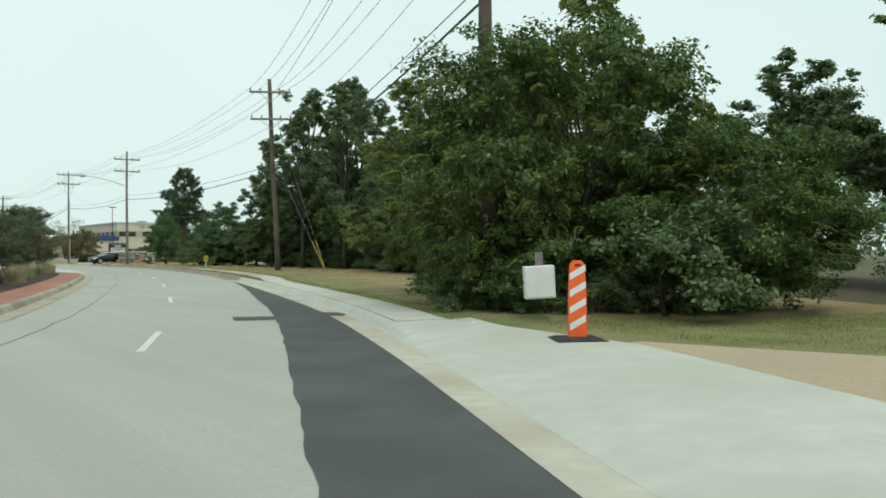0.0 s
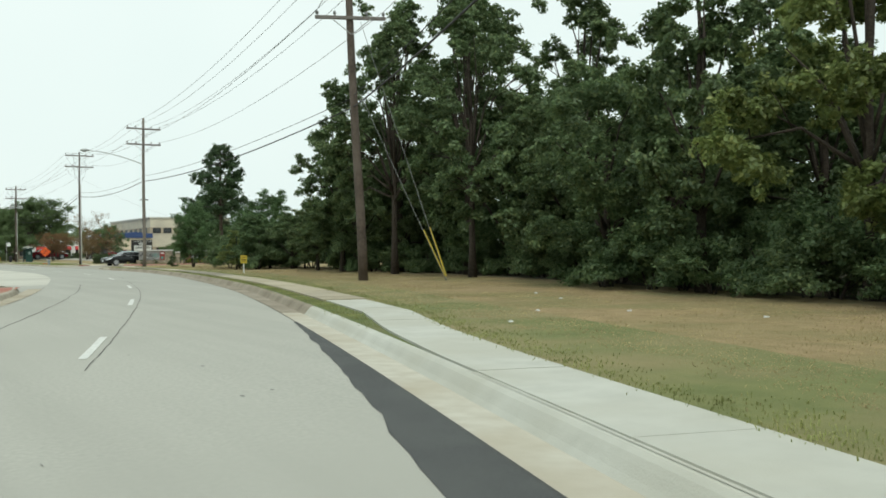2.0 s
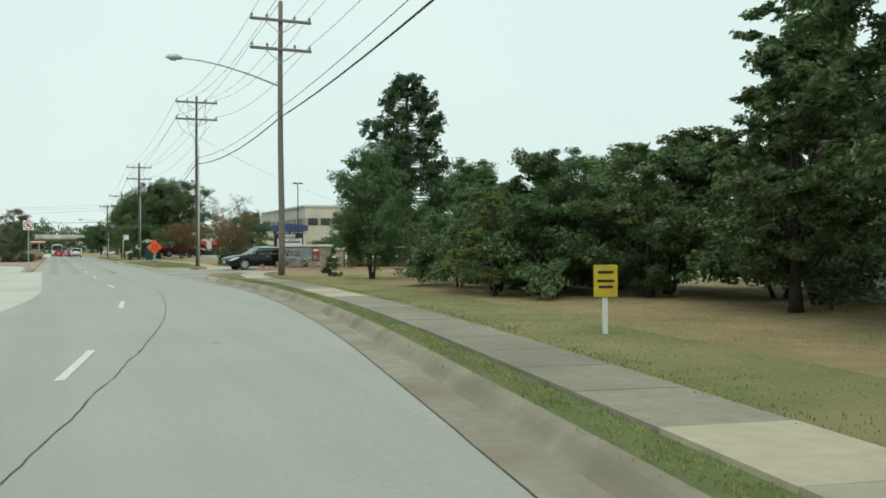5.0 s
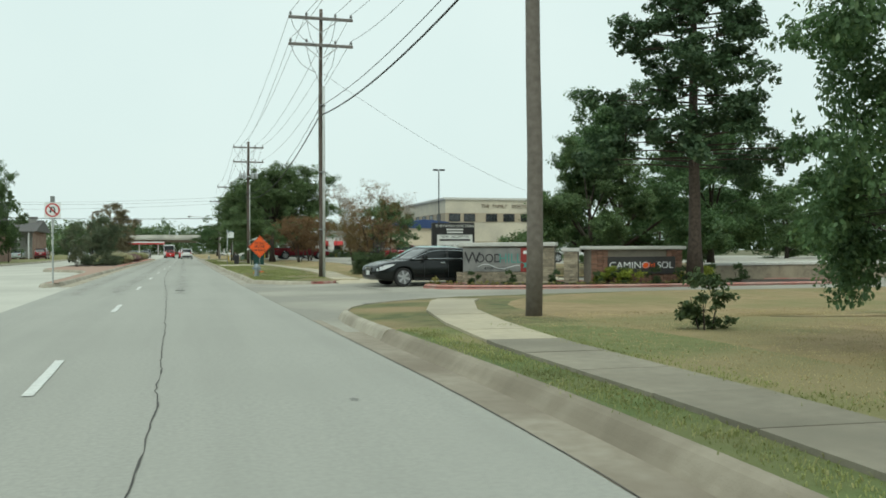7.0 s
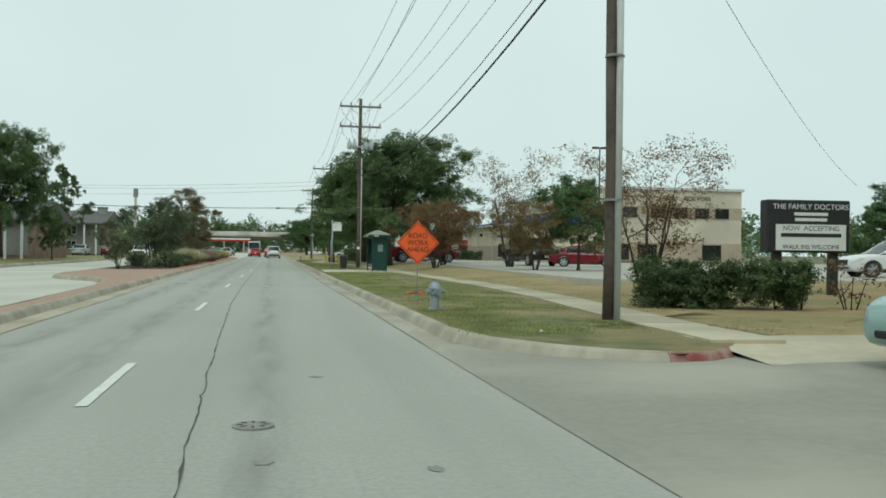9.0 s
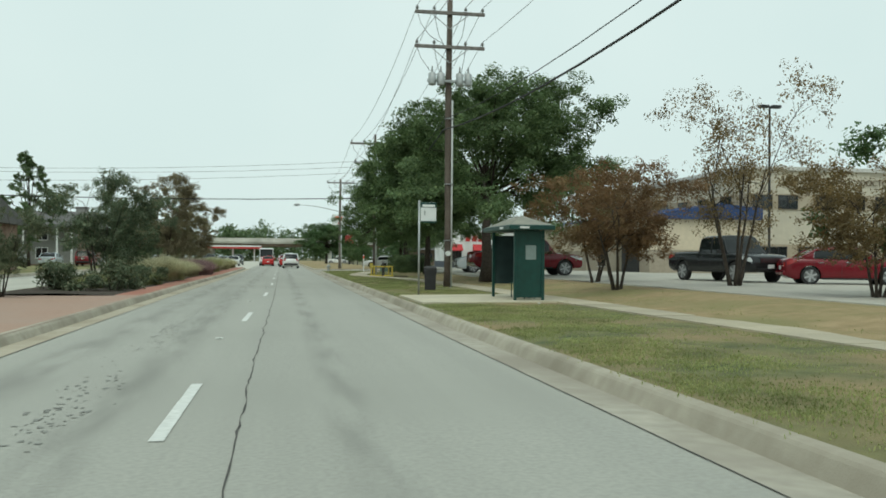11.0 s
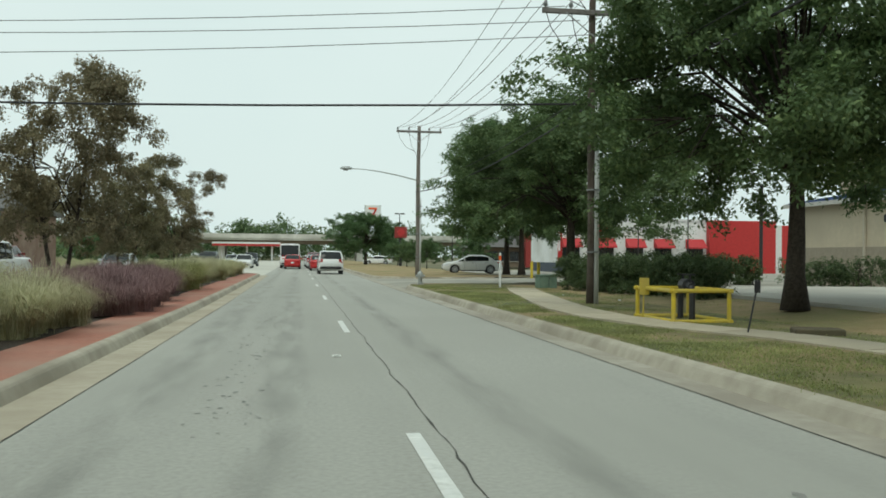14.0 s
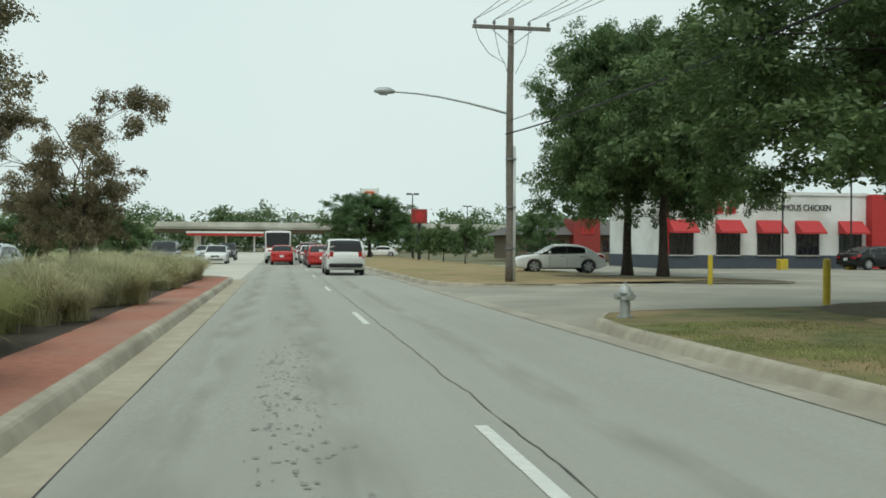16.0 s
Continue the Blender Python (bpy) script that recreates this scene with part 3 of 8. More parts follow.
# ---- sidewalks of single slabs ----
def slab_walk(name, centre, width, material, label, zfun, step=1.5):
    base = new(name)
    tagged(base, label, kind="structure")
    pts = dense(centre, 0.25)
    dist, rows = 0.0, [[]]
    for i, p in enumerate(pts):
        if i:
            dist += math.hypot(p[0] - pts[i - 1][0], p[1] - pts[i - 1][1])
            if dist >= step:
                rows[-1].append(i)
                rows.append([])
                dist = 0.0
        rows[-1].append(i)
    for run in rows:
        if len(run) < 2:
            continue
        g, tilt = Mesh(), random.uniform(-0.004, 0.004)
        rings = []
        for n, i in enumerate(run):
            a, b = pts[max(i - 1, 0)], pts[min(i + 1, len(pts) - 1)]
            d = Vector((b[0] - a[0], b[1] - a[1], 0)).normalized()
            q = Vector((*pts[i], 0)) + d * (0.008 if n == 0 else (-0.008 if n == len(run) - 1 else 0))
            r = Vector((d.y, -d.x, 0)) * (width / 2)
            z = zfun(pts[i][0], pts[i][1]) + tilt
            rings.append([tuple(q - r + Vector((0, 0, z - 0.1))), tuple(q - r + Vector((0, 0, z))), tuple(q + r + Vector((0, 0, z))), tuple(q + r + Vector((0, 0, z - 0.1)))])
        g.loft(rings)
        part("slab", g, material(pts[run[0]][1]) if callable(material) else material, base)
    return base


def walk_z(x, y):
    dip = 0.13 * max(0.0, min(1.0, (y - 103.2) / 2.4)) if y < 110 else 0.0
    return verge_z(max(0.3, x - seam(y)[0] - 0.7), y) + 0.022 - dip


m = Mesh()
m.grid([[on(y, o, z) for o, z in ((0.63, 0.1495), (0.72, 0.157))] for y in span(9.9, 27.5, 0.9)])
setting("kerb_backfill", m, NEWCON, "pale new concrete between kerb and sidewalk")
WALK = [(6, 1.11), (29, 1.11), (32, 1.25), (35.5, 1.62), (42, 1.6), (60, 1.58), (75, 1.54), (83, 1.57), (89, 1.68)]
slab_walk("new_sidewalk", [on(y, table(WALK, y))[:2] for y in span(9.45, 39.5, 1.0)], 0.9, NEWCON, "pale new concrete sidewalk", lambda x, y: walk_z(x, y) - 0.012, 3.0)
slab_walk("sidewalk_south", [on(y, table(WALK, y))[:2] for y in span(39.6, 89, 1.5)] + [(34.42, 93), (34.72, 96.3), (35.2, 99.3), (36.1, 102.3), (37.2, 104.7), (37.9, 105.9)], 1.0, lambda y: OLDWALK if 61 < y < 77.4 or 82.6 < y < 93.2 else WALKCON, "tan concrete sidewalk beside a grass strip", walk_z)
slab_walk("sidewalk_north", [(36.6, 119.2), (36.7, 121.5), (36.95, 125), (37.5, 131), (37.7, 138), (37.5, 147), (37.1, 158), (36.95, 168), (36.7, 176), (36.3, 182), (35.7, 185.5), (34.8, 188), (34.4, 190.5), (34.45, 193), (34.85, 196.2), (35.4, 199.5), (36.2, 204.5), (36.7, 206.8)], 1.08, WALKCON, "tan concrete sidewalk across the lawn", walk_z)
m = Mesh()
m.loft([[(33.05, 156.4, z), (36.9, 156.4, z + dz), (36.9, 161.0, z + dz), (33.05, 161.0, z)] for z, dz in ((0.05, 0.0), (0.188, 0.033))])
setting("bus_pad", m, mat("pad_concrete", (0.58, 0.53, 0.40), (0.50, 0.455, 0.34), 4, 0.9, bump=0.2, c3=(0.46, 0.42, 0.32), big=0.6), "tan concrete bus stop pad")

# ---- repairs, paint and cracks on the road ----
PL = [(-20, -1.45), (5, -1.35), (12, -1.15), (20, -0.85), (28, -0.38), (36, -0.03)]
m = Mesh()
m.grid([[on(y, table(PL, y) + 0.05 * noise.noise((y * 1.3, 0, 0)), road_z(table(PL, y)) + 0.005), on(y, 0.02, -0.006)] for y in span(-20, 36, 0.35)])
m.grid([[on(y, -1.95 + 0.03 * noise.noise((y * 4, 3, 0)), 0.001), on(y, -1.0, -0.0025)] for y in span(12.3, 13.3, 0.12)])
m.grid([[on(y, -0.02, -0.0065), on(y, 0.30 + 0.14 * math.sin((y - 13.1) / 1.1 * 3.14), -0.0125)] for y in span(13.1, 14.2, 0.12)])
setting("asphalt_patch", m, PATCH, "fresh dark asphalt repair strip")
LEFT = [(-50, -6.3), (165, -6.3), (185, -6.1), (200, -6.0), (240, -6.0)]
DASH_OFF = [(-30, -3.2), (60, -3.2), (80, -3.8), (95, -3.95), (118, -3.8), (135, -3.72), (154, -3.46), (166, -3.26), (178, -3.16), (420, -3.16)]
DASH_Y = [-13.5, -2.0, 8.5, 20.3, 32.1, 43.6, 55.0, 67.2] + [79.4 + 12.18 * i for i in range(20)]
for i, y0 in enumerate(DASH_Y):
    y0 += table(DASH_OFF, y0) * seam(y0)[1] / math.hypot(1, seam(y0)[1])
    m = Mesh()
    m.grid([[on(y, table(DASH_OFF, y) - 0.055 - 0.008 * noise.noise((y * 9, 0, 0)), 0.006), on(y, table(DASH_OFF, y) + 0.055 + 0.008 * noise.noise((y * 9, 5, 0)), 0.006)] for y in span(y0, y0 + 2.95, 0.3)])
    tagged(setting("lane_dash", m, PAINT), "white painted lane dash, worn at the edges")
CR = [(30, -3.05), (60, -2.97), (75, -2.78), (88, -2.75), (98, -2.74), (114, -2.8), (130, -3.12), (145, -3.08), (165, -2.96), (420, -2.86)]
m = Mesh()
rows = []
for y in span(30, 330, 0.22):
    w = max(0.002, 0.006 + 0.011 * noise.noise((y * 2.1, 7, 0)))
    jag = 0.05 * noise.noise((y * 0.8, 1, 0)) + 0.025 * noise.noise((y * 4.1, 2, 0))
    rows.append([on(y, table(CR, y) + jag - w, 0.0045), on(y, table(CR, y) + jag + w, 0.0045)])
m.grid(rows)
setting("road_crack", m, CRACK, "long jagged tar-filled crack")
m = Mesh()
for off, wob in ((0.0, 0.01), (-6.3, 0.015)):
    for a, b, w in (((-40, 58, 0.006), (121, 236, 0.008)) if off else ((-40, 97, 0.006), (97, 121, 0.0025), (121, 420, 0.007))):
        m.grid([[on(y, (off and table(LEFT, y)) - w * (0.6 + 0.8 * abs(noise.noise((y * 0.9, off, 8)))) + wob * noise.noise((y, off, 3)), road_z(off) + 0.007), on(y, (off and table(LEFT, y)) + w + wob * noise.noise((y, off, 3)), road_z(off) + 0.007)] for y in span(a, b, 0.6)])
setting("gutter_seam", m, CRACK, "dark seam between road and gutter")
m = Mesh()
rows = []
for y in span(-10, 60, 0.3):
    o = -5.2 + 0.09 * noise.noise((y * 0.5, 11, 0)) + 0.02 * (y - 20) * 0.3
    rows.append([on(y, o - 0.010, road_z(o) + 0.004), on(y, o + 0.010, road_z(o) + 0.004)])
m.grid(rows)
setting("road_crack_left", m, CRACK, "thin dark crack along the lane")


def blot(name, x, y, rx, ry, material, label, z=0.009, seed=0):
    g = Mesh()
    n = 26
    ring = [(x + rx * math.cos(a) * (1 + 0.8 * noise.noise((math.cos(a) * 2, math.sin(a) * 2, seed))), y + ry * math.sin(a) * (1 + 0.8 * noise.noise((math.cos(a) * 2, math.sin(a) * 2, seed + 9))), z) for a in (2 * math.pi * i / n for i in range(n))]
    g.add(ring, [tuple(range(n))])
    return setting(name, g, material, label)


TRACK = track_mat("tyre_dirt", (0.10, 0.10, 0.095), 0.17)
for off, wd in ((-5.6, 1.1), (-4.35, 0.9), (-2.3, 0.7)):
    for y0, y1 in ((112, 186), (186, 262)):
        m = Mesh()
        m.grid([[(32.4 + off + d, y, road_z(off + d) + 0.0025) for d in (-wd / 2, 0, wd / 2)] for y in span(y0, y1, 6)])
        setting("tyre_track", m, TRACK, "faint dark tyre track along the lane")
rs = random.Random(4)


def stain_band(name, n, y0, y1, offs, wide):
    g = Mesh()
    for i in range(n):
        y, o = rs.uniform(y0, y1), rs.choice(offs) + rs.gauss(0, wide)
        if noise.noise((y * 0.22, o, 5)) < rs.uniform(-0.5, 0.35):
            continue
        q, rx, ry = on(y, o), rs.uniform(0.006, 0.034), rs.uniform(0.012, 0.065)
        z = road_z(o) + 0.0045 + 0.001 * rs.random()
        sides = rs.randrange(6, 10)
        turn = rs.uniform(0, 6.28)
        g.add([(q[0] + rx * rs.uniform(0.5, 1.3) * math.cos(turn + a), q[1] + ry * rs.uniform(0.5, 1.3) * math.sin(turn + a), z) for a in (2 * math.pi * k / sides for k in range(sides))], [tuple(range(sides))])
    setting(name, g, STAIN, "fine dark rubber and oil specks along the wheel path", kind="stuff")


stain_band("tyre_stain", 3000, 140, 228, (-4.78, -4.62, -4.45), 0.11)
stain_band("tyre_stain", 90, 5, 60, (-4.6, -2.2), 0.5)
for i in range(14):
    y = rs.uniform(60, 225)
    o = rs.uniform(-2.4, -0.4)
    q = on(y, o)
    blot("pit_stain", q[0], q[1], rs.uniform(0.03, 0.08), rs.uniform(0.03, 0.1), STAIN, "small dark pit in the road", road_z(o) + 0.005, 100 + i)


def manhole(x, y, r=0.30, z=0.016):
    t = thing("manhole_cover", (x, y, z - 0.012), 0, "dark cast iron manhole cover set in the road", "manhole cover")
    g = Mesh()
    g.tube([(0, 0, -0.02), (0, 0, 0.008), (0, 0, 0.012)], [r, r, r * 0.97], 28)
    part("lid", g, mat("cast_iron", (0.29, 0.29, 0.27), (0.21, 0.21, 0.195), 30, 0.7, metal=0.2, bump=0.6, bscale=50), t)
    for k in range(8):
        a = k * math.pi / 4
        g = Mesh()
        g.box((0.62 * r * math.cos(a), 0.62 * r * math.sin(a), 0.013), (0.05, 0.02, 0.006), 0.0, math.degrees(a))
        part("grip_lug", g, CRACK, t)


manhole(30.05, 114.9, 0.16)
manhole(34.75, 104.75, 0.3, 0.03)
for x, y in ((28.55, 148.5), (28.62, 160.8), (28.9, 173.0), (28.75, 185.2)):
    t = thing("road_stud", (x, y, 0.006), 4, "small worn white plastic lane stud on the road", "lane stud")
    g = Mesh()
    g.loft([[(-a, -b, z), (a, -b, z), (a, b, z), (-a, b, z)] for a, b, z in ((0.06, 0.055, 0.0), (0.06, 0.055, 0.006), (0.045, 0.035, 0.018))])
    part("stud_body", g, PAINT, t)
    g = Mesh()
    g.box((0, -0.047, 0.011), (0.07, 0.006, 0.008))
    part("reflector", g, STAIN, t, "dull grey reflector strip")

# ---- medians ----
BED = mat("mulch", (0.075, 0.058, 0.042), (0.045, 0.036, 0.028), 14, 1.0, bump=0.9, bscale=40)


def loop_ring(pts, step=0.8):
    return dense(pts + [pts[0]], step)[:-1]


MED1 = [on(y, -6.75)[:2] for y in span(-45, 51, 3)] + [on(54, -6.95)[:2], on(56, -7.6)[:2], on(56.6, -8.6)[:2], on(56, -9.7)[:2], on(54, -10.4)[:2]] + [on(y, -10.6)[:2] for y in span(51, -45, 3)]
MED2 = [(25.80, 234.0), (25.82, 230)] + [(25.82, y) for y in span(226, 198, 7)] + [(25.74, 190), (25.66, 183)] + [(25.6, y) for y in span(177, 128, 7)] + [(25.62, 124), (25.6, 121), (25.4, 119.6), (25.1, 119.3), (24.85, 119.8), (24.8, 123), (24.7, 130), (24.55, 138), (24.1, 143), (23.2, 146), (21.8, 147.8), (20.9, 149.5), (20.6, 152)] + [(20.6, y) for y in span(158, 228, 7)] + [(20.8, 233), (21.8, 236), (23.4, 237), (25.0, 236.2)]


def island(name, outline, side, material, label):
    pts = loop_ring(outline, 1.2)
    sweep_kerb(name + "_kerb", pts + [pts[0], pts[1]], side)


island("median_south", MED1, -1, RED_BRICK, "")
island("median_north", MED2, 1, RED_BRICK, "")
for nm, rng in (("gutter_median_south", (-45, 56)), ("gutter_median_north", (119.5, 236))):
    m = Mesh()
    m.grid([[on(y, o + table(LEFT, y), z) for o, z in ((-0.5, -0.006), (0.0, -0.004))] for y in span(*rng, 2.0)])
    setting(nm, m, LEFTGUT, "tan dusty gutter along the median")
m = Mesh()
m.grid([[on(y, o, 0.142) for o in (-6.9, -8.1)] for y in span(-45, 54, 1.5)])
setting("median_paving_south", m, RED_BRICK, "dull red stamped paving along the median")
m = Mesh()
m.grid([[on(y, o, z) for o, z in ((-8.1, 0.14), (-8.7, 0.2), (-9.6, 0.2), (-10.45, 0.14))] for y in span(-45, 55.6, 1.5)])
setting("median_bed_south", m, BED, "mulched planting bed")
m = Mesh()
m.grid([[(max(24.95 if y < 131 else (24.75 if y < 139 else 21.3), 20.75) if f == 0 else 25.5, y, 0.143) for f in (0, 1)] for y in (120, 124, 130, 131.5, 138)])
m.grid([[(x0, y, 0.143), (25.5, y, 0.143)] for x0, y in ((24.7, 138), (24.3, 143), (23.4, 146), (22.0, 147.9), (21.0, 150), (20.8, 153), (20.8, 162))])
setting("median_paving_north", m, PALE_BRICK, "faded pinkish red stamped paving")
m = Mesh()
m.grid([[(24.65 - 0.12 * noise.noise((y * 0.3, 0, 0)), y, 0.144), (25.42 + 0.2 * max(0, min(1, (y - 177) / 20)), y, 0.142)] for y in span(162, 234.5, 1.2)])
setting("median_band_north", m, RED_BRICK, "bright red stamped paving band beside the kerb")
m = Mesh()
m.grid([[(x, y, z + 0.03 * noise.noise((x, y, 0))) for x, z in ((20.78, 0.13), (21.8, 0.19), (23.2, 0.19), (24.75, 0.13))] for y in span(161.5, 235, 1.5)])
setting("median_bed_north", m, BED, "dark mulched planting bed")

# ---- far side of the opposite carriageway ----
side = [on(y, -14.5)[:2] for y in span(420, -45, 6)]
keep_a = [on(y, -18.9)[:2] for y in span(420, 129, 6)]
keep_b = [p for p in side if p[1] < 60]
sweep_kerb("kerb_left_north", keep_a, 1)
sweep_kerb("kerb_left_south", keep_b, 1)
for nm, pts in (("verge_left_north", keep_a), ("verge_left_south", keep_b)):
    m = Mesh()
    rows = []
    for x, y in pts:
        bank = 1.1 * max(0, min(1, (168 - y) / 10)) if y > 100 else 0.0
        rows.append([(x - d, y, 0.13 + bank * min(1, max(0, (d - 1.2) / 3.5)) + 0.06 * noise.noise((x - d, y * 0.2, 4))) for d in (0.15, 1, 2.5, 4, 6, 10, 20, 45, 90)])
    m.grid(rows)
    setting(nm, m, GRASS, "green lawn beside the opposite carriageway", smooth=True)
m = Mesh()
m.grid([[on(y, o, -0.066) for o in (-80, -40, -19.0)] for y in span(60, 126, 6)])
setting("side_street", m, PALEROAD, "pale concrete side street surface")


# ---- plants ----
def leaf_cloud(rng, centres, radii, count, size, droop=0.0, shell=0.55, twigs=8):
    """count leaf blades gathered on twigs that stand out from uneven clumps; each is one folded four-cornered leaf."""
    centres, radii = np.array(centres, dtype=float), np.array(radii, dtype=float)
    tc = np.repeat(centres, twigs, axis=0)
    tr = np.repeat(radii, twigs)
    n = len(tc)
    td = rng.normal(size=(n, 3))
    td[:, 2] += 0.25
    td /= np.linalg.norm(td, axis=1)[:, None]
    reach = tr * (shell * 0.5 + (0.98 - shell * 0.5) * rng.random(n) ** 0.8)
    tp = tc + td * reach[:, None] * np.array([1, 1, 0.8])
    tw = tr * (0.26 + 0.28 * rng.random(n))
    w = tw ** 2
    idx = rng.choice(n, count, p=w / w.sum())
    along = rng.normal(size=count)
    q = rng.normal(size=(count, 3))
    q *= (rng.random(count) ** 0.4 * (0.9 + 0.35 * rng.random(count) ** 3) / np.linalg.norm(q, axis=1))[:, None]
    along = np.clip(along, -1.2, 1.2)
    q = q + td[idx] * along[:, None] * 0.55
    q[:, 2] = q[:, 2] * 0.7 - droop * 0.16 * np.abs(along)
    p = tp[idx] + q * tw[idx][:, None]
    nrm = td[idx] * 0.55 + rng.normal(size=(count, 3)) * 0.55 + np.array([0, 0, 0.5])
    nrm /= np.linalg.norm(nrm, axis=1)[:, None]
    t = td[idx] * 0.7 + rng.normal(size=(count, 3)) * 0.8
    t[:, 2] -= droop
    t -= nrm * (t * nrm).sum(1)[:, None]
    t /= np.linalg.norm(t, axis=1)[:, None] + 1e-9
    b = np.cross(nrm, t)
    s = size * (0.55 + 0.8 * rng.random(count))[:, None]
    v = np.stack([p - t * s * 0.55, p + b * s * 0.30 + nrm * s * 0.10, p + t * s * 0.6, p - b * s * 0.30 + nrm * s * 0.10], 1).reshape(-1, 3)
    me = bpy.data.meshes.new("leaves")
    f = np.arange(count * 4, dtype=np.int32)
    me.vertices.add(count * 4)
    me.vertices.foreach_set("co", v.ravel())
    me.loops.add(count * 4)
    me.loops.foreach_set("vertex_index", f)
    me.polygons.add(count)
    me.polygons.foreach_set("loop_start", f[::4])
    me.update(calc_edges=True)
    return me


def crown_width(shape, u):
    """Half width of a crown, as a share of its spread, at the share u of its height."""
    if shape == "oak":
        return math.sin(math.pi * min(1, u * 0.80 + 0.20)) ** 0.55
    if shape == "tall":
        return (0.55 + 0.45 * math.sin(math.pi * min(1, u + 0.25))) * (1 - 0.55 * u ** 2.5)
    if shape == "pine":
        return (1 - u) ** 0.55 * (0.78 + 0.22 * math.sin(u * 24)) + 0.08
    if shape == "vase":
        return 0.35 + 0.65 * min(1, u * 1.5)
    return math.sqrt(max(0.02, 1 - (2 * u - 0.9) ** 2 * 0.95))


def tree(name, seed, height, spread, base, leaves, size, material, bark=BARK, trunk=0.16, clumps=40, shape="oak", stems=1, limbs=14, fill=1.0, droop=0.3, clump=0.24, lobes=0, loose=0.30, label="", category="tree"):
    """A tree with its foot at the origin: tapered trunk, forked limbs, and a crown of many single leaves on the twigs of uneven lobes."""
    rng = np.random.default_rng(seed)
    rnd = random.Random(seed)
    root = thing(name, (0, 0, 0), 0, label, category)
    ch = height - base
    lobes = lobes or max(4, clumps // 7)
    if shape == "pine":
        lobes = clumps
    heads = []
    for i in range(lobes):
        u = (i + rng.random()) / lobes
        a = i * 2.39996 + rng.normal() * 0.5
        rr = spread * crown_width(shape, u) * (0.28 + 0.68 * math.sqrt(rng.random())) * (0.8 + 0.3 * rng.random())
        heads.append((rr * math.cos(a), rr * math.sin(a), base + ch * (0.08 + 0.84 * u)))
    cs, rs_, own = [], [], []
    for k in range(clumps):
        h = k % lobes
        x, y, z = heads[h]
        if shape != "pine":
            spreadz = 0.75 if shape != "tall" else 1.1
            x, y, z = x + rng.normal() * spread * loose * 0.62, y + rng.normal() * spread * loose * 0.62, z + rng.normal() * spread * loose * 0.55 * spreadz
            z = min(max(z, base + 0.12 * spread * clump), height - 0.5 * spread * clump)
        cs.append((x, y, z))
        own.append(h)
        rs_.append(spread * clump * (0.55 + 0.75 * rng.random()) * (1 - 0.35 * (z - base) / ch if shape in ("pine", "tall") else 1))
    crown = new("crown", leaf_cloud(rng, cs, rs_, int(leaves * fill), size, droop))
    crown.data.materials.append(material)
    crown.parent = root
    top = height * (0.93 if shape == "pine" else (0.60 if shape in ("oak", "vase", "round") else 0.85))
    fork = min(0.75, max(0.22, (base + 0.15 * ch) / top))
    for s in range(stems):
        wood = Mesh()
        a0 = rnd.uniform(0, 6.28) if stems == 1 else 6.28 * s / stems + rnd.uniform(-0.5, 0.5)
        lean = 0.0 if stems == 1 else spread * 0.32
        foot = 0.0 if stems == 1 else 0.09
        n = 7
        pts, rad = [], []
        for i in range(n + 1):
            q = i / n
            pts.append((lean * q * math.cos(a0) + rnd.gauss(0, 0.03) * height * 0.14 * q + foot * math.cos(a0), lean * q * math.sin(a0) + rnd.gauss(0, 0.03) * height * 0.14 * q + foot * math.sin(a0), -0.1 + (top + 0.1) * q))
            rad.append(trunk * ((1.4 if i == 0 else 1.0) - 0.72 * q))
        wood.tube(pts, rad, 10)

        def on_trunk(q):
            i = min(n - 1, int(q * n))
            return Vector(pts[i]).lerp(Vector(pts[i + 1]), q * n - i)

        mine = [h for h in range(lobes) if h % stems == s]
        if shape == "pine":
            for h in mine[:limbs]:
                c = Vector(heads[h])
                st = on_trunk(min(0.97, c.z / top))
                at = len(wood.v)
                wood.tube([st, st.lerp(c, 0.5) + Vector((0, 0, 0.05)), c], [trunk * 0.16, trunk * 0.10, trunk * 0.04], 5)
                wood.f.append((min(n - 1, int(min(0.97, c.z / top) * n)) * 10, at, at + 1))
        else:
            left = limbs // stems
            for h in mine:
                c = Vector(heads[h])
                q = min(0.97, max(fork * rnd.uniform(0.8, 1.15), (c.z / top) * rnd.uniform(0.40, 0.6)))
                st = on_trunk(q)
                bend = Vector((rnd.gauss(0, 0.12), rnd.gauss(0, 0.12), 0.20 * (c - st).length))
                mid = st.lerp(c, 0.5) + bend
                r0 = trunk * (0.46 if lobes < 30 else 0.36) * (1 - 0.5 * q)
                at = len(wood.v)
                wood.tube([st, st.lerp(mid, 0.5) + Vector((0, 0, -0.03)), mid, c], [r0, r0 * 0.8, r0 * 0.6, r0 * 0.22], 7)
                wood.f.append((min(n - 1, int(q * n)) * 10, at, at + 1))
                for k in [k for k in range(clumps) if own[k] == h]:
                    if left <= 0:
                        break
                    left -= 1
                    e = Vector(cs[k])
                    b = mid.lerp(c, rnd.uniform(0.0, 0.9))
                    wood.f.append((at + 14, len(wood.v), len(wood.v) + 1))
                    wood.tube([b, b.lerp(e, 0.55) + Vector((rnd.gauss(0, 0.06), rnd.gauss(0, 0.06), 0.05)), e], [r0 * 0.34, r0 * 0.22, r0 * 0.07], 5)
        part("trunk" if stems == 1 else "stem", wood, bark, root, smooth=True)
    return root


def place(proto, x, y, z, rz=0.0, s=1.0, sz=None, label=""):
    o = copy_thing(proto, pose(x, y, z, 0, 0, rz) @ Matrix.Diagonal((s, s, sz if sz else s, 1)))
    if label:
        o["label"] = label
    return o


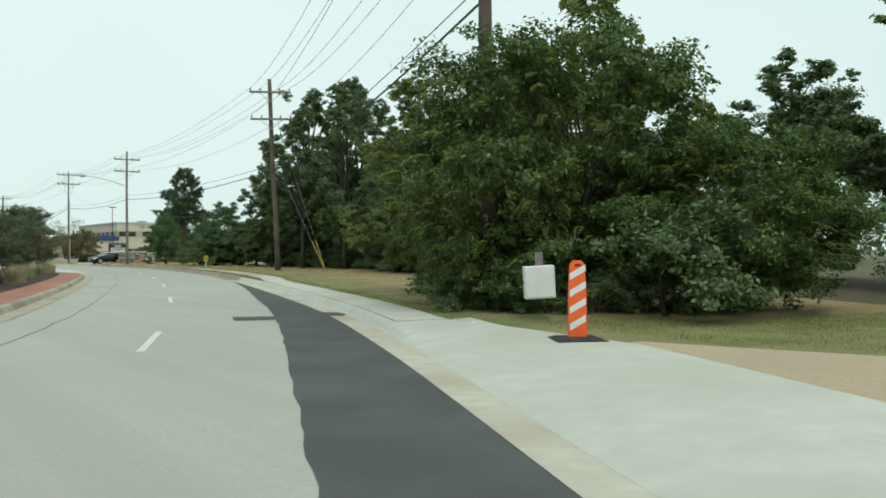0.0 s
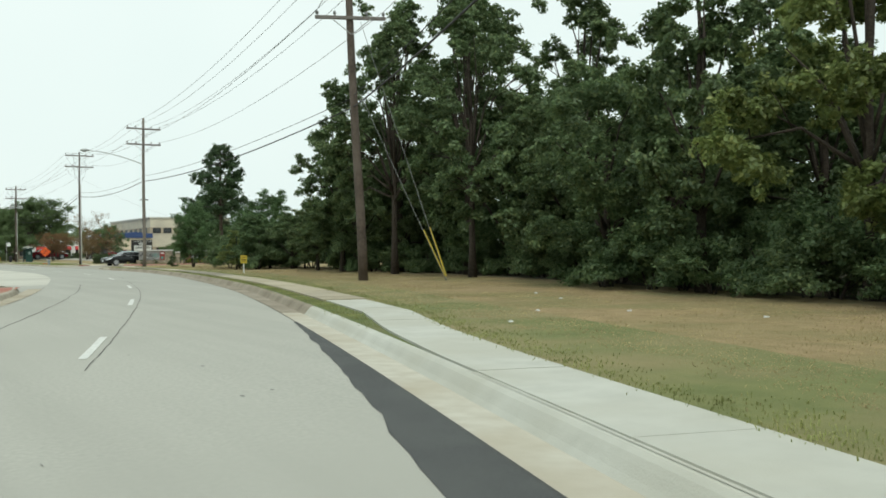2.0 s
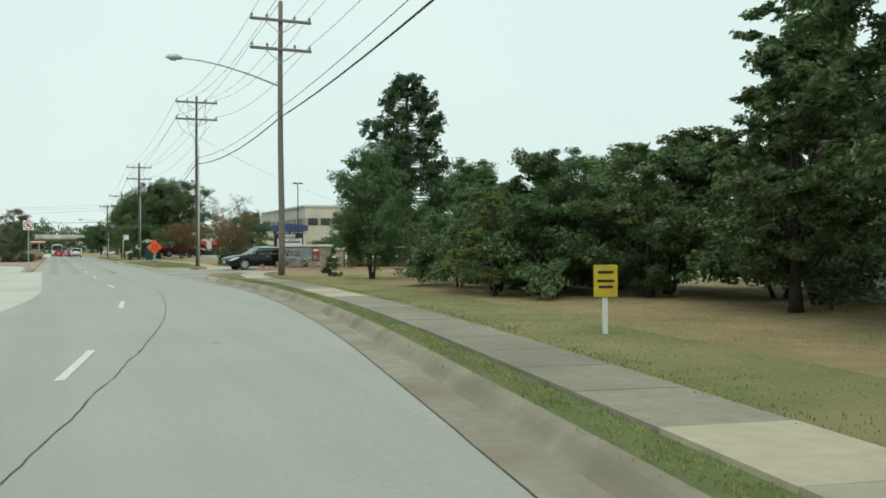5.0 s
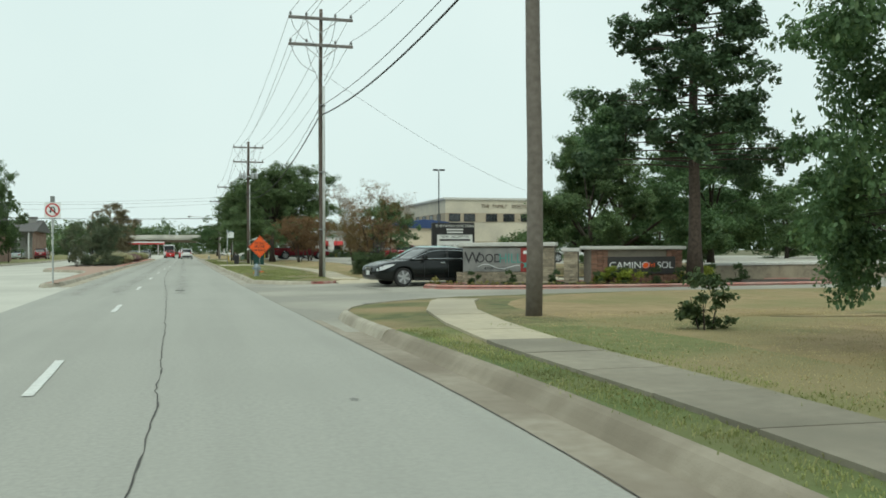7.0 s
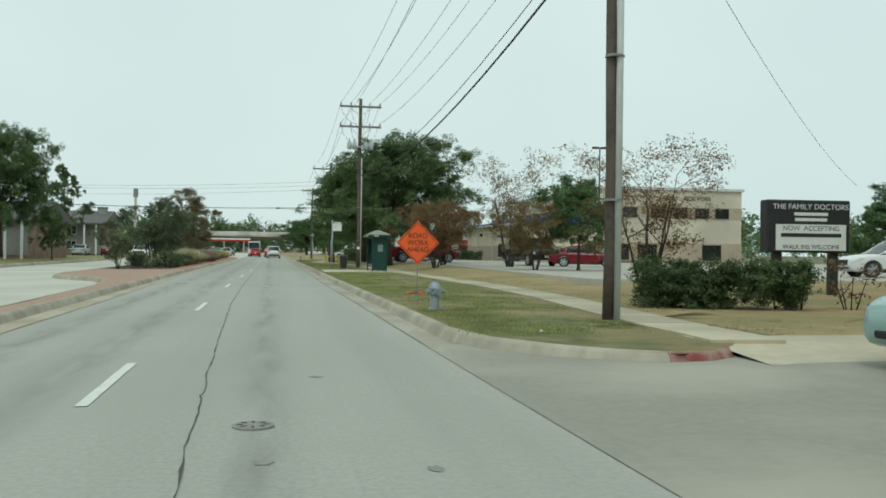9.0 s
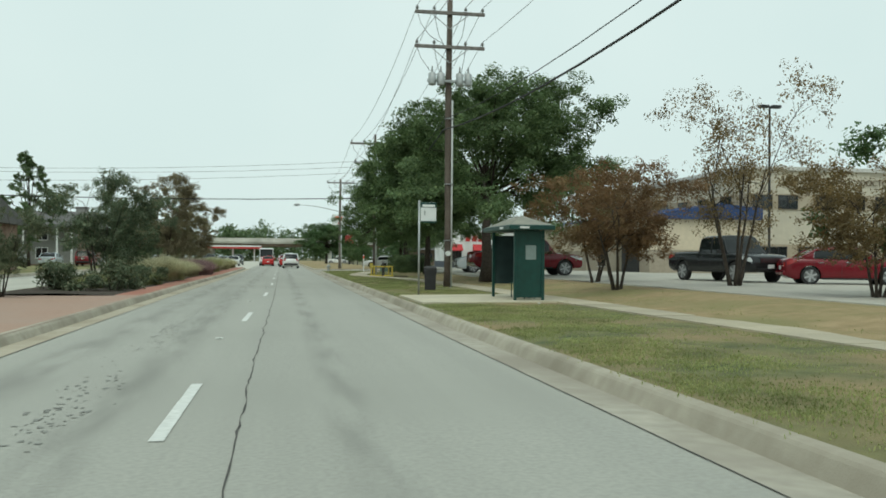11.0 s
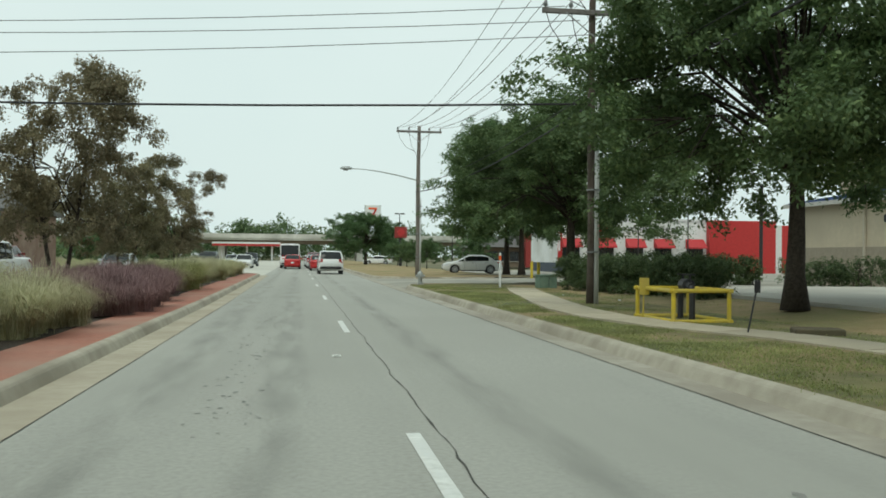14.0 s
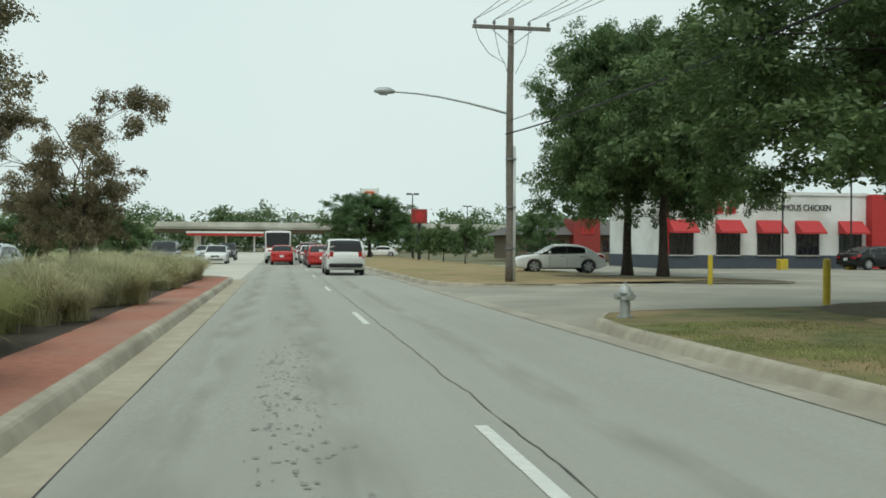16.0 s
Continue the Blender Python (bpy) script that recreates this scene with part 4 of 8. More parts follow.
def gz(x, y):
    return verge_z(max(0.0, x - seam(y)[0] - 0.7), y) - 0.02


# woods beside the first stretch
wood_a = tree("woodland_tree", 11, 9.0, 3.0, 1.0, 44000, 0.13, LEAF_WOOD, clumps=80, shape="tall", limbs=14, clump=0.20, label="tall dense dark green tree at the edge of the woods")
wood_b = tree("woodland_tree", 12, 7.0, 3.2, 0.5, 46000, 0.12, LEAF_WOOD, clumps=85, shape="round", limbs=10, clump=0.19, label="broad leafy tree at the edge of the woods")
wood_c = tree("woodland_tree", 13, 12.6, 3.5, 2.6, 36000, 0.14, LEAF_WOOD, clumps=84, shape="tall", limbs=60, clump=0.17, lobes=21, loose=0.24, label="tall open-crowned dark tree with bare limbs showing")
wood_d = tree("woodland_tree", 15, 9.6, 3.0, 1.2, 42000, 0.125, LEAF_WOODL, clumps=85, shape="tall", limbs=18, clump=0.18, label="tall light yellow-green tree at the edge of the woods")
under = tree("thicket_shrub", 14, 2.6, 1.9, 0.0, 9000, 0.12, LEAF_WOOD, clumps=40, shape="round", limbs=12, trunk=0.05, stems=3, clump=0.3, label="dense dark thicket shrub under the trees", category="shrub")
rt = random.Random(21)
EDGE = [(12, 27.0), (23, 30.6), (27, 30.2), (34, 31.4), (41, 33.6), (46, 36.2), (51, 38.0), (58, 38.4), (65, 37.9), (72, 37.5), (78, 38.2)]
for y in span(14, 78, 4.2):
    x = table(EDGE, y) + 1.6
    if y < 20:
        continue
    place(wood_d if y < 35 and rt.random() < 0.75 else (wood_b if rt.random() < 0.7 else wood_a), x + rt.uniform(-0.3, 0.8), y + rt.uniform(-1, 1), 0.15, rt.uniform(0, 360), rt.uniform(0.85, 1.0) * (0.72 if 66 < y < 80 else 1), (0.9 + 0.2 * rt.random()) * (0.52 if y > 66 else (1.0 if y < 34 else 0.92)))
    place(under, x + 1.6 + rt.uniform(-0.3, 0.3), y + 1.6 + rt.uniform(-0.5, 0.5), 0.15, rt.uniform(0, 360), rt.uniform(0.75, 1.05))
    place(under, x + 2.8 + rt.uniform(-0.3, 0.3), y - 0.7 + rt.uniform(-0.5, 0.5), 0.15, rt.uniform(0, 360), rt.uniform(0.95, 1.2))
    if rt.random() < 0.45 and y < 30:
        place(under, x - 1.0 + rt.uniform(-0.4, 0.4), y + rt.uniform(-0.8, 0.8), 0.15, rt.uniform(0, 360), rt.uniform(0.45, 0.75))
for y in span(0, 74, 6.5):
    x = table(EDGE, max(y, 12)) + 6.0
    place(wood_a, x + rt.uniform(-1, 1), y + rt.uniform(-1, 1), 0.15, rt.uniform(0, 360), rt.uniform(0.95, 1.15), rt.uniform(0.72, 0.95))
    place(wood_b, x + 4.5 + rt.uniform(-1, 1), y + 3 + rt.uniform(-1, 1), 0.15, rt.uniform(0, 360), 1.15, 1.05)
for x, y, s in ((37.4, 57.5, 1.0), (40.0, 61.5, 1.15), (39.2, 54.0, 1.1), (42.5, 57.5, 1.2), (38.4, 65.0, 0.85), (37.0, 50.5, 0.9), (40.5, 47.5, 0.95), (42, 40, 0.85)):
    place(wood_c, x, y, 0.15, rt.uniform(0, 360), s)
for x, y, s in ((26.5, 2.5, 0.95), (32.6, 8.2, 1.2), (34, 0, 1.15), (30, -6, 1.1), (37, 5, 1.2)):
    place(wood_a, x, y, 0.12, rt.uniform(0, 360), s * 1.1, s * 0.85)
    place(under, x - 1.6, y - 1, 0.12, rt.uniform(0, 360), 1.0)
def leaf_sprays(parent, n, seed, spread, height, material, length=0.55):
    """Feathered sprays at the rim of a crown: arched stalks with leaflets in pairs."""
    r = random.Random(seed)
    g = Mesh()
    for _ in range(n):
        a, u = r.uniform(0, 6.283), r.uniform(0.12, 0.97)
        rad = spread * math.sqrt(max(0.05, 1 - (2 * u - 0.9) ** 2 * 0.95)) * r.uniform(0.86, 1.06)
        p = Vector((rad * math.cos(a), rad * math.sin(a), height * u))
        d = Vector((math.cos(a + r.gauss(0, 0.5)), math.sin(a + r.gauss(0, 0.5)), r.uniform(0.1, 0.8))).normalized()
        side = d.cross(Vector((0, 0, 1))).normalized()
        L = length * r.uniform(0.6, 1.3)
        for k in range(9):
            q = (k + 1) / 9
            c = p + d * L * q - Vector((0, 0, 0.75 * L * q * q))
            w = 0.13 * L / 0.55 * math.sin(0.5 + 2.3 * q)
            for s in (-1, 1):
                out = (side * s + d * 0.45 - Vector((0, 0, 0.35))).normalized()
                x = d * 0.030
                g.add([c, c + out * w * 0.45 + x, c + out * w, c + out * w * 0.45 - x], [(0, 1, 2, 3)])
    return part("leaf_sprays", g, material, parent, "yellow-green feathered leaf sprays")


big = tree("sumac_tree", 31, 6.0, 3.3, 0.15, 72000, 0.095, LEAF_BRIGHT, clumps=120, shape="round", limbs=60, stems=3, trunk=0.10, clump=0.20, lobes=24, loose=0.24, droop=0.9, label="large bushy green tree with light drooping leaf sprays beside a box")
SPRAY = leaf_mat("spray_leaves", (0.10, 0.145, 0.04), (0.19, 0.24, 0.06), (0.40, 0.42, 0.12), 0.35)
leaf_sprays(big, 420, 33, 3.15, 5.9, SPRAY, 0.40)
big.matrix_basis = pose(19.2, 10.05, 0.1, 0, 0, 40) @ Matrix.Diagonal((1, 1, 0.95, 1))
place(big, 21.3, 7.4, 0.1, 200, 0.72, 0.62, "leafy green sapling clump beside the large bushy tree")
side_bush = place(under, 19.2, 7.2, 0.1, 80, 0.9, 0.8)
place(big, 20.9, 12.7, 0.12, 300, 0.72, 0.95)
place(under, 19.4, 12.8, 0.12, 10, 0.75, 0.7)
for x, y, s in ((17.9, 8.9, 0.42), (18.5, 8.3, 0.38), (17.4, 9.7, 0.40), (19.2, 7.7, 0.36), (20.1, 7.2, 0.40), (17.1, 10.6, 0.38)):
    place(under, x, y, 0.1, rt.uniform(0, 360), s, s * 0.8, "low dark undergrowth at the foot of the bushy tree")
place(wood_d, 23.4, 12.4, 0.12, 120, 0.8, 0.82)
place(wood_d, 20.7, 17.2, 0.15, 35, 0.75, 0.65, "light yellow-green tree behind the large bushy tree")
place(big, 18.1, 10.4, 0.1, 120, 0.5, 0.8)

# undergrowth that closes the foot of the woods
ru = random.Random(17)
for y in span(22, 66, 1.35):
    x = float(np.interp(y, [q[0] for q in EDGE], [q[1] for q in EDGE]))
    k = ru.uniform(0.5, 0.8)
    place(under, x + ru.uniform(0.9, 2.6), y + ru.uniform(-0.5, 0.5), 0.13, ru.uniform(0, 360), k, k * ru.uniform(0.7, 1.0), "dense low dark undergrowth at the edge of the woods")

# trees on the lawn before the apartments
pine = tree("pine_tree", 41, 12.6, 4.3, 3.2, 44000, 0.15, LEAF_PINE, PINEBARK, 0.24, clumps=120, shape="pine", limbs=110, clump=0.17, droop=0.0, label="tall dark pine with layered open boughs", category="tree")
pine.matrix_basis = pose(47.2, 110.2, 0.2)
pear = tree("pear_tree", 42, 4.9, 1.75, 0.4, 44000, 0.08, LEAF_OAK, clumps=90, shape="round", limbs=40, stems=4, trunk=0.06, clump=0.29, lobes=18, loose=0.36, label="dense upright multi-stemmed dark green tree on the lawn")
pear.matrix_basis = pose(38.2, 90.6, 0.15, 0, 0, 30) @ Matrix.Diagonal((0.80, 0.80, 1.03, 1))
place(pear, 41.2, 87.4, 0.15, 130, 1.05, 0.84)
place(wood_d, 36.7, 76.9, 0.15, 200, 0.33, 0.27, "small yellow-green sapling at the edge of the thicket")
round_tree = tree("broadleaf_tree", 43, 9.8, 4.6, 0.2, 70000, 0.15, LEAF_OAK, clumps=80, shape="round", limbs=18, trunk=0.25, clump=0.22, label="large rounded dark green tree behind the entrance signs")
round_tree.matrix_basis = pose(53.2, 127.5, 0.15)
place(round_tree, 49.5, 123.5, 0.15, 250, 0.72, 0.66)
place(round_tree, 61, 131, 0.12, 80, 1.0, 0.9)
place(round_tree, 68, 122, 0.12, 190, 1.05, 0.95)
place(wood_b, 38.6, 80.6, 0.15, 40, 0.62, 0.46)
place(wood_b, 38.2, 76.8, 0.15, 140, 0.62, 0.52)
place(wood_d, 41.5, 78.5, 0.15, 240, 0.85, 0.42)
place(wood_a, 43, 84, 0.15, 10, 0.8, 0.42)
for x, y, s in ((38.2, 82.4, 0.8), (37.9, 79.2, 0.85), (38.6, 77.9, 0.9), (39.4, 83.9, 0.9), (37.6, 75.6, 0.7), (40.2, 86.2, 0.8), (39.9, 81.2, 1.0)):
    place(under, x, y, 0.15, rt.uniform(0, 360), s)
lawn_bush = tree("round_shrub", 44, 0.95, 0.52, 0.02, 2600, 0.07, LEAF_HEDGE, clumps=22, shape="round", limbs=10, stems=3, trunk=0.02, clump=0.35, label="small dark green shrub on the dry lawn", category="shrub")
lawn_bush.matrix_basis = pose(37.6, 94.2, 0.16) @ Matrix.Diagonal((0.86, 0.86, 0.86, 1))

# street trees before the shops
oak = tree("live_oak", 51, 9.4, 5.0, 2.6, 160000, 0.115, LEAF_OAK, clumps=260, shape="oak", limbs=90, trunk=0.25, clump=0.165, droop=0.35, lobes=44, loose=0.30, label="broad dark green street oak on the dry lawn")
oak.matrix_basis = pose(38.7, 190.8, 0.38, 0, 0, 150) @ Matrix.Diagonal((0.90, 0.90, 0.91, 1))


def drift(ob, dx, dy, z0, z1):
    """Bend a tree's crown over to one side above its clear trunk, on meshes of its own."""
    for o in ob.children:
        o.data = o.data.copy()
        co = np.empty(len(o.data.vertices) * 3)
        o.data.vertices.foreach_get("co", co)
        co = co.reshape(-1, 3)
        k = np.clip((co[:, 2] - z0) / (z1 - z0), 0, 1)
        k = k * k * (3 - 2 * k)
        co[:, 0] += dx * k
        co[:, 1] += dy * k
        o.data.vertices.foreach_set("co", co.ravel())
        o.data.update()


def place_oak(x, y, z, rz, s, sz, label=""):
    return place(oak, x, y, z, rz, s / 0.90, sz / 0.91, label)


near_oak = place_oak(38.6, 173.4, 0.38, 15, 1.08, 1.02)
drift(near_oak, 1.5, 2.7, 1.8, 5.5)
place_oak(42.9, 236.0, 0.12, 260, 0.92, 1.14)
place_oak(43.2, 232.8, 0.12, 75, 0.92, 1.12)
place_oak(40.1, 211.4, 0.16, 320, 1.06, 0.90)
place_oak(37.8, 303.0, 0.1, 220, 0.97, 0.78)
crape = tree("crape_myrtle", 52, 3.9, 2.3, 1.1, 24000, 0.07, LEAF_CRAPE, clumps=90, shape="vase", limbs=60, stems=4, trunk=0.055, clump=0.19, label="autumn-brown crape myrtle with thin clustered stems")
crape.matrix_basis = pose(39.7, 160.2, 0.3)
place(crape, 41.5, 167.3, 0.38, 90, 1.0, 1.05)
place(crape, 43.7, 153.4, 0.3, 200, 0.9, 0.9)
bare = tree("thin_crape_myrtle", 53, 4.3, 2.3, 1.1, 9000, 0.06, LEAF_CRAPE, clumps=90, shape="vase", limbs=90, stems=5, trunk=0.05, clump=0.20, label="nearly bare crape myrtle with many fine twigs")
bare.matrix_basis = pose(40.3, 131.2, 0.2)
place(bare, 44.8, 162.5, 0.42, 250, 1.3, 1.6)
lot_tree = tree("lot_tree", 54, 4.8, 2.0, 1.2, 20000, 0.12, LEAF_OAK, clumps=60, shape="round", limbs=30, trunk=0.09, clump=0.30, loose=0.5, label="small rounded green tree at the lot")
lot_tree.matrix_basis = pose(46.1, 153.4, 0.4)
for x, y, s in ((40.9, 279, 0.62), (41.0, 272, 0.62), (41.0, 263, 0.62), (40.8, 288, 0.7), (45.4, 259, 0.75)):
    place(lot_tree, x, y, 0.12 if y > 205 or x > 80 else 0.42, rt.uniform(0, 360), s)

for x, y, s in ((80, 166, 0.85), (88, 160, 0.95), (84, 178, 0.9), (95, 152, 1.0), (74, 152, 0.75), (100, 166, 1.0)):
    place(round_tree, x, y, 0.12, rt.uniform(0, 360), s, s * 0.85)
# median trees and grasses
willow = tree("desert_willow", 61, 4.6, 2.4, 0.9, 32000, 0.08, LEAF_OLIVE, clumps=80, shape="vase", limbs=60, stems=4, trunk=0.055, clump=0.21, droop=0.9, label="airy grey-green multi-stemmed median tree")
willow.matrix_basis = pose(22.2, 172.5, 0.15) @ Matrix.Diagonal((0.92, 0.92, 1.0, 1))
for x, y, s, sz in ((22.3, 179.0, 0.75, 0.95), (21.9, 160.5, 0.5, 0.6)):
    place(willow, x, y, 0.15, rt.uniform(0, 360), s, sz)
mesq = tree("brown_median_tree", 62, 5.0, 2.5, 0.9, 52000, 0.07, LEAF_MESQ, clumps=90, shape="vase", limbs=80, stems=2, trunk=0.075, clump=0.19, droop=0.6, label="brownish thin-leaved median tree with fine twigs")
mesq.matrix_basis = pose(21.0, 213.0, 0.15) @ Matrix.Diagonal((0.95, 0.95, 1.1, 1))
for x, y, s, sz in ((21.2, 201.5, 1.1, 1.3), (21.1, 227.5, 1.1, 1.08)):
    place(mesq, x, y, 0.15, rt.uniform(0, 360), s, sz)
for y in span(-6, 46, 8.5):
    q = on(y, -9.6)
    place(willow, q[0], q[1], 0.15, rt.uniform(0, 360), 0.8, 0.7)
for x, y, s in ((1.5, 158, 1.0), (-4, 172, 1.1), (9, 285, 1.0), (11, 300, 0.7), (2, 122, 1.0), (-6, 135, 1.1), (-8, 230, 1.2), (9.5, 268, 0.8)):
    place(round_tree, x, y, 0.2 + (1.0 if y < 165 and y > 126 else 0), rt.uniform(0, 360), s * 0.75, s * 0.62)
place_oak(8.6, 187.0, 0.5, 45, 0.78, 1.10, "broad green tree on the bank before the houses")
place_oak(4.0, 176.0, 0.8, 100, 0.78, 0.98, "broad green tree on the bank before the houses")
place(wood_c, 3.2, 236.0, 0.2, 20, 1.0, 0.98, "tall dark open-crowned tree between the houses")
place(lot_tree, 11.9, 190.0, 0.25, 70, 0.62, 0.85, "small clipped round tree before the houses")
for y in span(-30, 52, 9):
    q = on(y, -19 - rt.uniform(0, 4))
    place(round_tree, q[0], q[1], 0.1, rt.uniform(0, 360), 0.7, 0.6)


def blades(name, spots, per, length, width, material, label, lean=0.55, seed=0, kind="", category=""):
    """Grass clumps: arching three-step blades that fan out from each spot (x, y, z, size)."""
    rng = np.random.default_rng(seed)
    n = len(spots) * per
    sp = np.repeat(np.array(spots, dtype=float), per, axis=0)
    a, out = rng.random(n) * 6.283, rng.random(n) ** 0.6 * lean
    L = length * sp[:, 3] * (0.55 + 0.55 * rng.random(n))
    base = sp[:, :3].copy()
    base[:, :2] += rng.normal(size=(n, 2)) * 0.10 * sp[:, 3:4]
    d = np.stack([np.cos(a), np.sin(a), np.zeros(n)], 1)
    p = np.stack([-np.sin(a), np.cos(a), np.zeros(n)], 1) * (width * (0.6 + 0.8 * rng.random(n)))[:, None]
    up = np.array([0, 0, 1.0])
    m1 = base + d * (out * L * 0.20)[:, None] + up * (L * 0.48)[:, None]
    m2 = base + d * (out * L * 0.58)[:, None] + up * (L * (0.86 - 0.12 * out))[:, None]
    tp = base + d * (out * L * 1.05)[:, None] + up * (L * (1.02 - 0.46 * out))[:, None]
    v = np.stack([base - p, base + p, m1 + p, m1 - p, m2 + p * 0.7, m2 - p * 0.7, tp], 1).reshape(-1, 3)
    k = np.arange(n) * 7
    loops = np.stack([k, k + 1, k + 2, k + 3, k + 3, k + 2, k + 4, k + 5, k + 5, k + 4, k + 6], 1).ravel().astype(np.int32)
    starts = (np.arange(n)[:, None] * 11 + np.array([0, 4, 8])).ravel().astype(np.int32)
    me = bpy.data.meshes.new(name)
    me.vertices.add(n * 7)
    me.vertices.foreach_set("co", v.ravel())
    me.loops.add(n * 11)
    me.loops.foreach_set("vertex_index", loops)
    me.polygons.add(n * 3)
    me.polygons.foreach_set("loop_start", starts)
    me.materials.append(material)
    me.update(calc_edges=True)
    return tagged(new(name, me), label, category, kind=kind)


def grass_clump(name, x, y, rng, count, per, length, width, material, plume, label, lean, group):
    """A tussock: arching leaf blades with finer, paler seed plumes above them."""
    t = thing(name, (x, y, 0.15), 0, label, "ornamental grass", group)
    spots = [(rng.gauss(0, 0.2), rng.gauss(0, 0.2), 0, rng.uniform(0.72, 1.05)) for _ in range(count)]
    for piece, n, l, w, m, spread in (("foliage", per, length, width, material, lean), ("plumage", per // 2, length * 1.12, width * 0.6, plume, lean * 0.8)):
        ob = blades(piece, spots, n, l, w, m, "", spread, rng.randrange(10 ** 6))
        ob.parent = t


def clump_set(name, n, x0, x1, y0, y1, length, material, plume, label, seed, size=(0.7, 1.1)):
    r = random.Random(seed)
    for i in range(n):
        x, y = r.uniform(x0, x1), y0 + (y1 - y0) * (i + r.uniform(0.1, 0.9)) / n
        grass_clump(name, x, y, r, 5, 420, length * r.uniform(*size), 0.0042, material, plume, label, 1.25, "median grasses")


clump_set("pale_grass_clump", 18, 23.5, 24.75, 176, 189.5, 1.15, BLADE_PALE, PLUME_PALE, "pale feathery ornamental grass clump in the median bed", 1)
clump_set("pale_grass_clump", 12, 21.4, 23.3, 176, 191, 1.2, BLADE_PALE, PLUME_PALE, "pale feathery ornamental grass clump in the median bed", 2)
clump_set("pink_grass_clump", 16, 23.6, 24.7, 190.5, 202, 1.0, BLADE_PINK, PLUME_PINK, "dull pink muhly grass clump in the median bed", 3)
clump_set("pink_grass_clump", 8, 21.8, 23.3, 190.5, 202, 1.05, BLADE_PINK, PLUME_PINK, "dull pink muhly grass clump in the median bed", 4)
clump_set("pale_grass_clump", 26, 22.6, 24.3, 211.5, 234, 1.1, BLADE_PALE, PLUME_PALE, "pale green feathery grass clump in the median bed", 5, size=(0.5, 1.1))
clump_set("green_grass_clump", 10, 22.9, 24.4, 202, 211, 1.05, BLADE_GREEN, BLADE_PALE, "dark green grass clump in the median bed", 6)
clump_set("green_grass_clump", 9, 22.4, 24.2, 166.5, 175.5, 0.6, BLADE_GREEN, BLADE_PALE, "low dark green grass clump in the median bed", 7)
r7 = random.Random(71)
for y in span(-6, 54, 3.0):
    q = on(y, -9.0 + r7.uniform(-0.5, 0.4))
    pink = r7.random() < 0.35
    grass_clump("tan_grass_clump", q[0], q[1], r7, 4, 130, 0.8, 0.007, BLADE_PINK if pink else BLADE_PALE, PLUME_PINK if pink else PLUME_PALE, "tan feathery ornamental grass clump in the median bed", 0.75, "median grasses")
low = tree("low_median_shrub", 63, 0.85, 0.75, 0.0, 2600, 0.075, LEAF_OLIVE, clumps=30, shape="round", limbs=10, stems=3, trunk=0.02, clump=0.33, label="low grey-green mounded shrub in the median bed", category="shrub")
low.matrix_basis = pose(24.0, 165.2, 0.14)
for x, y, s in ((23.0, 164.6, 1.0), (22.0, 165.4, 1.1), (24.2, 167.2, 0.9), (23.2, 168.4, 1.2), (22.0, 169.0, 1.0), (24.0, 170.0, 0.9), (24.1, 172.4, 0.9), (23.2, 203.4, 1.0), (22.5, 205.6, 1.1), (23.6, 207.8, 0.9), (22.4, 209.4, 1.0), (24.2, 174.6, 0.8)):
    place(low, x, y, 0.14, rt.uniform(0, 360), s)

# rough turf on the verges
rg = np.random.default_rng(5)
spots = []
for _ in range(30000):
    y = rg.uniform(9, 96)
    d = 0.76 + abs(rg.normal()) * 1.9
    w = table(WALK, y)
    if abs(d - w) < 0.52 and y > 6 or (y < 29 and d < 1.62) or d > w + 0.52 + abs(rg.normal()) * 0.35:
        continue
    q = on(y, d)
    spots.append((q[0], q[1], verge_z(d - 0.66, y) - 0.01, rg.uniform(0.5, 1.2)))
blades("turf_south", spots, 6, 0.042, 0.005, BLADE_GREEN, "short uneven grass blades", 0.9, 6, "stuff")
spots = []
for _ in range(42000):
    y = rg.uniform(120.5, 211)
    d = 0.76 + abs(rg.normal()) * 2.2
    q = on(y, d)
    if d > 9 or (156.2 < y < 161.2 and d < 4.6) or abs(q[0] - float(np.interp(y, [119.2, 121.5, 125, 131, 138, 147, 158, 168, 176, 183, 189, 193.5, 199, 205, 212], [36.6, 36.7, 36.95, 37.5, 37.7, 37.5, 37.1, 36.95, 36.7, 36.2, 34.6, 34.5, 35.35, 36.4, 38]))) < 0.66:
        continue
    if noise.noise((q[0] * 0.55, q[1] * 0.40, 3)) < -0.08 and rg.random() < 0.85:
        continue
    spots.append((q[0], q[1], verge_z(d - 0.66, y) - 0.01, rg.uniform(0.45, 1.2)))
blades("turf_middle", spots, 8, 0.04, 0.005, BLADE_GREEN, "short uneven grass blades", 0.9, 7, "stuff")
spots = []
for _ in range(34000):
    y = rg.uniform(10, 98)
    d = rg.uniform(2.6, 10)
    q = on(y, d)
    spots.append((q[0], q[1], verge_z(d - 0.66, y) - 0.01, rg.uniform(0.5, 1.4)))
blades("dry_turf", spots, 5, 0.026, 0.004, BLADE_DRY, "dry straw-coloured grass blades", 1.7, 8, "stuff")


spots = []
for _ in range(15000):
    x, y = rg.uniform(16.2, 34), rg.uniform(-3, 11)
    if (y < 5.8 and x < 15.9 + 0.30 * (4.4 - y)) or x < on(y, 1.85)[0] + 1.6:
        continue
    spots.append((x, y, 0.105, rg.uniform(0.6, 1.5)))
blades("turf_drive", spots, 6, 0.05, 0.004, BLADE_GREEN, "short uneven grass blades", 1.5, 9, "stuff")

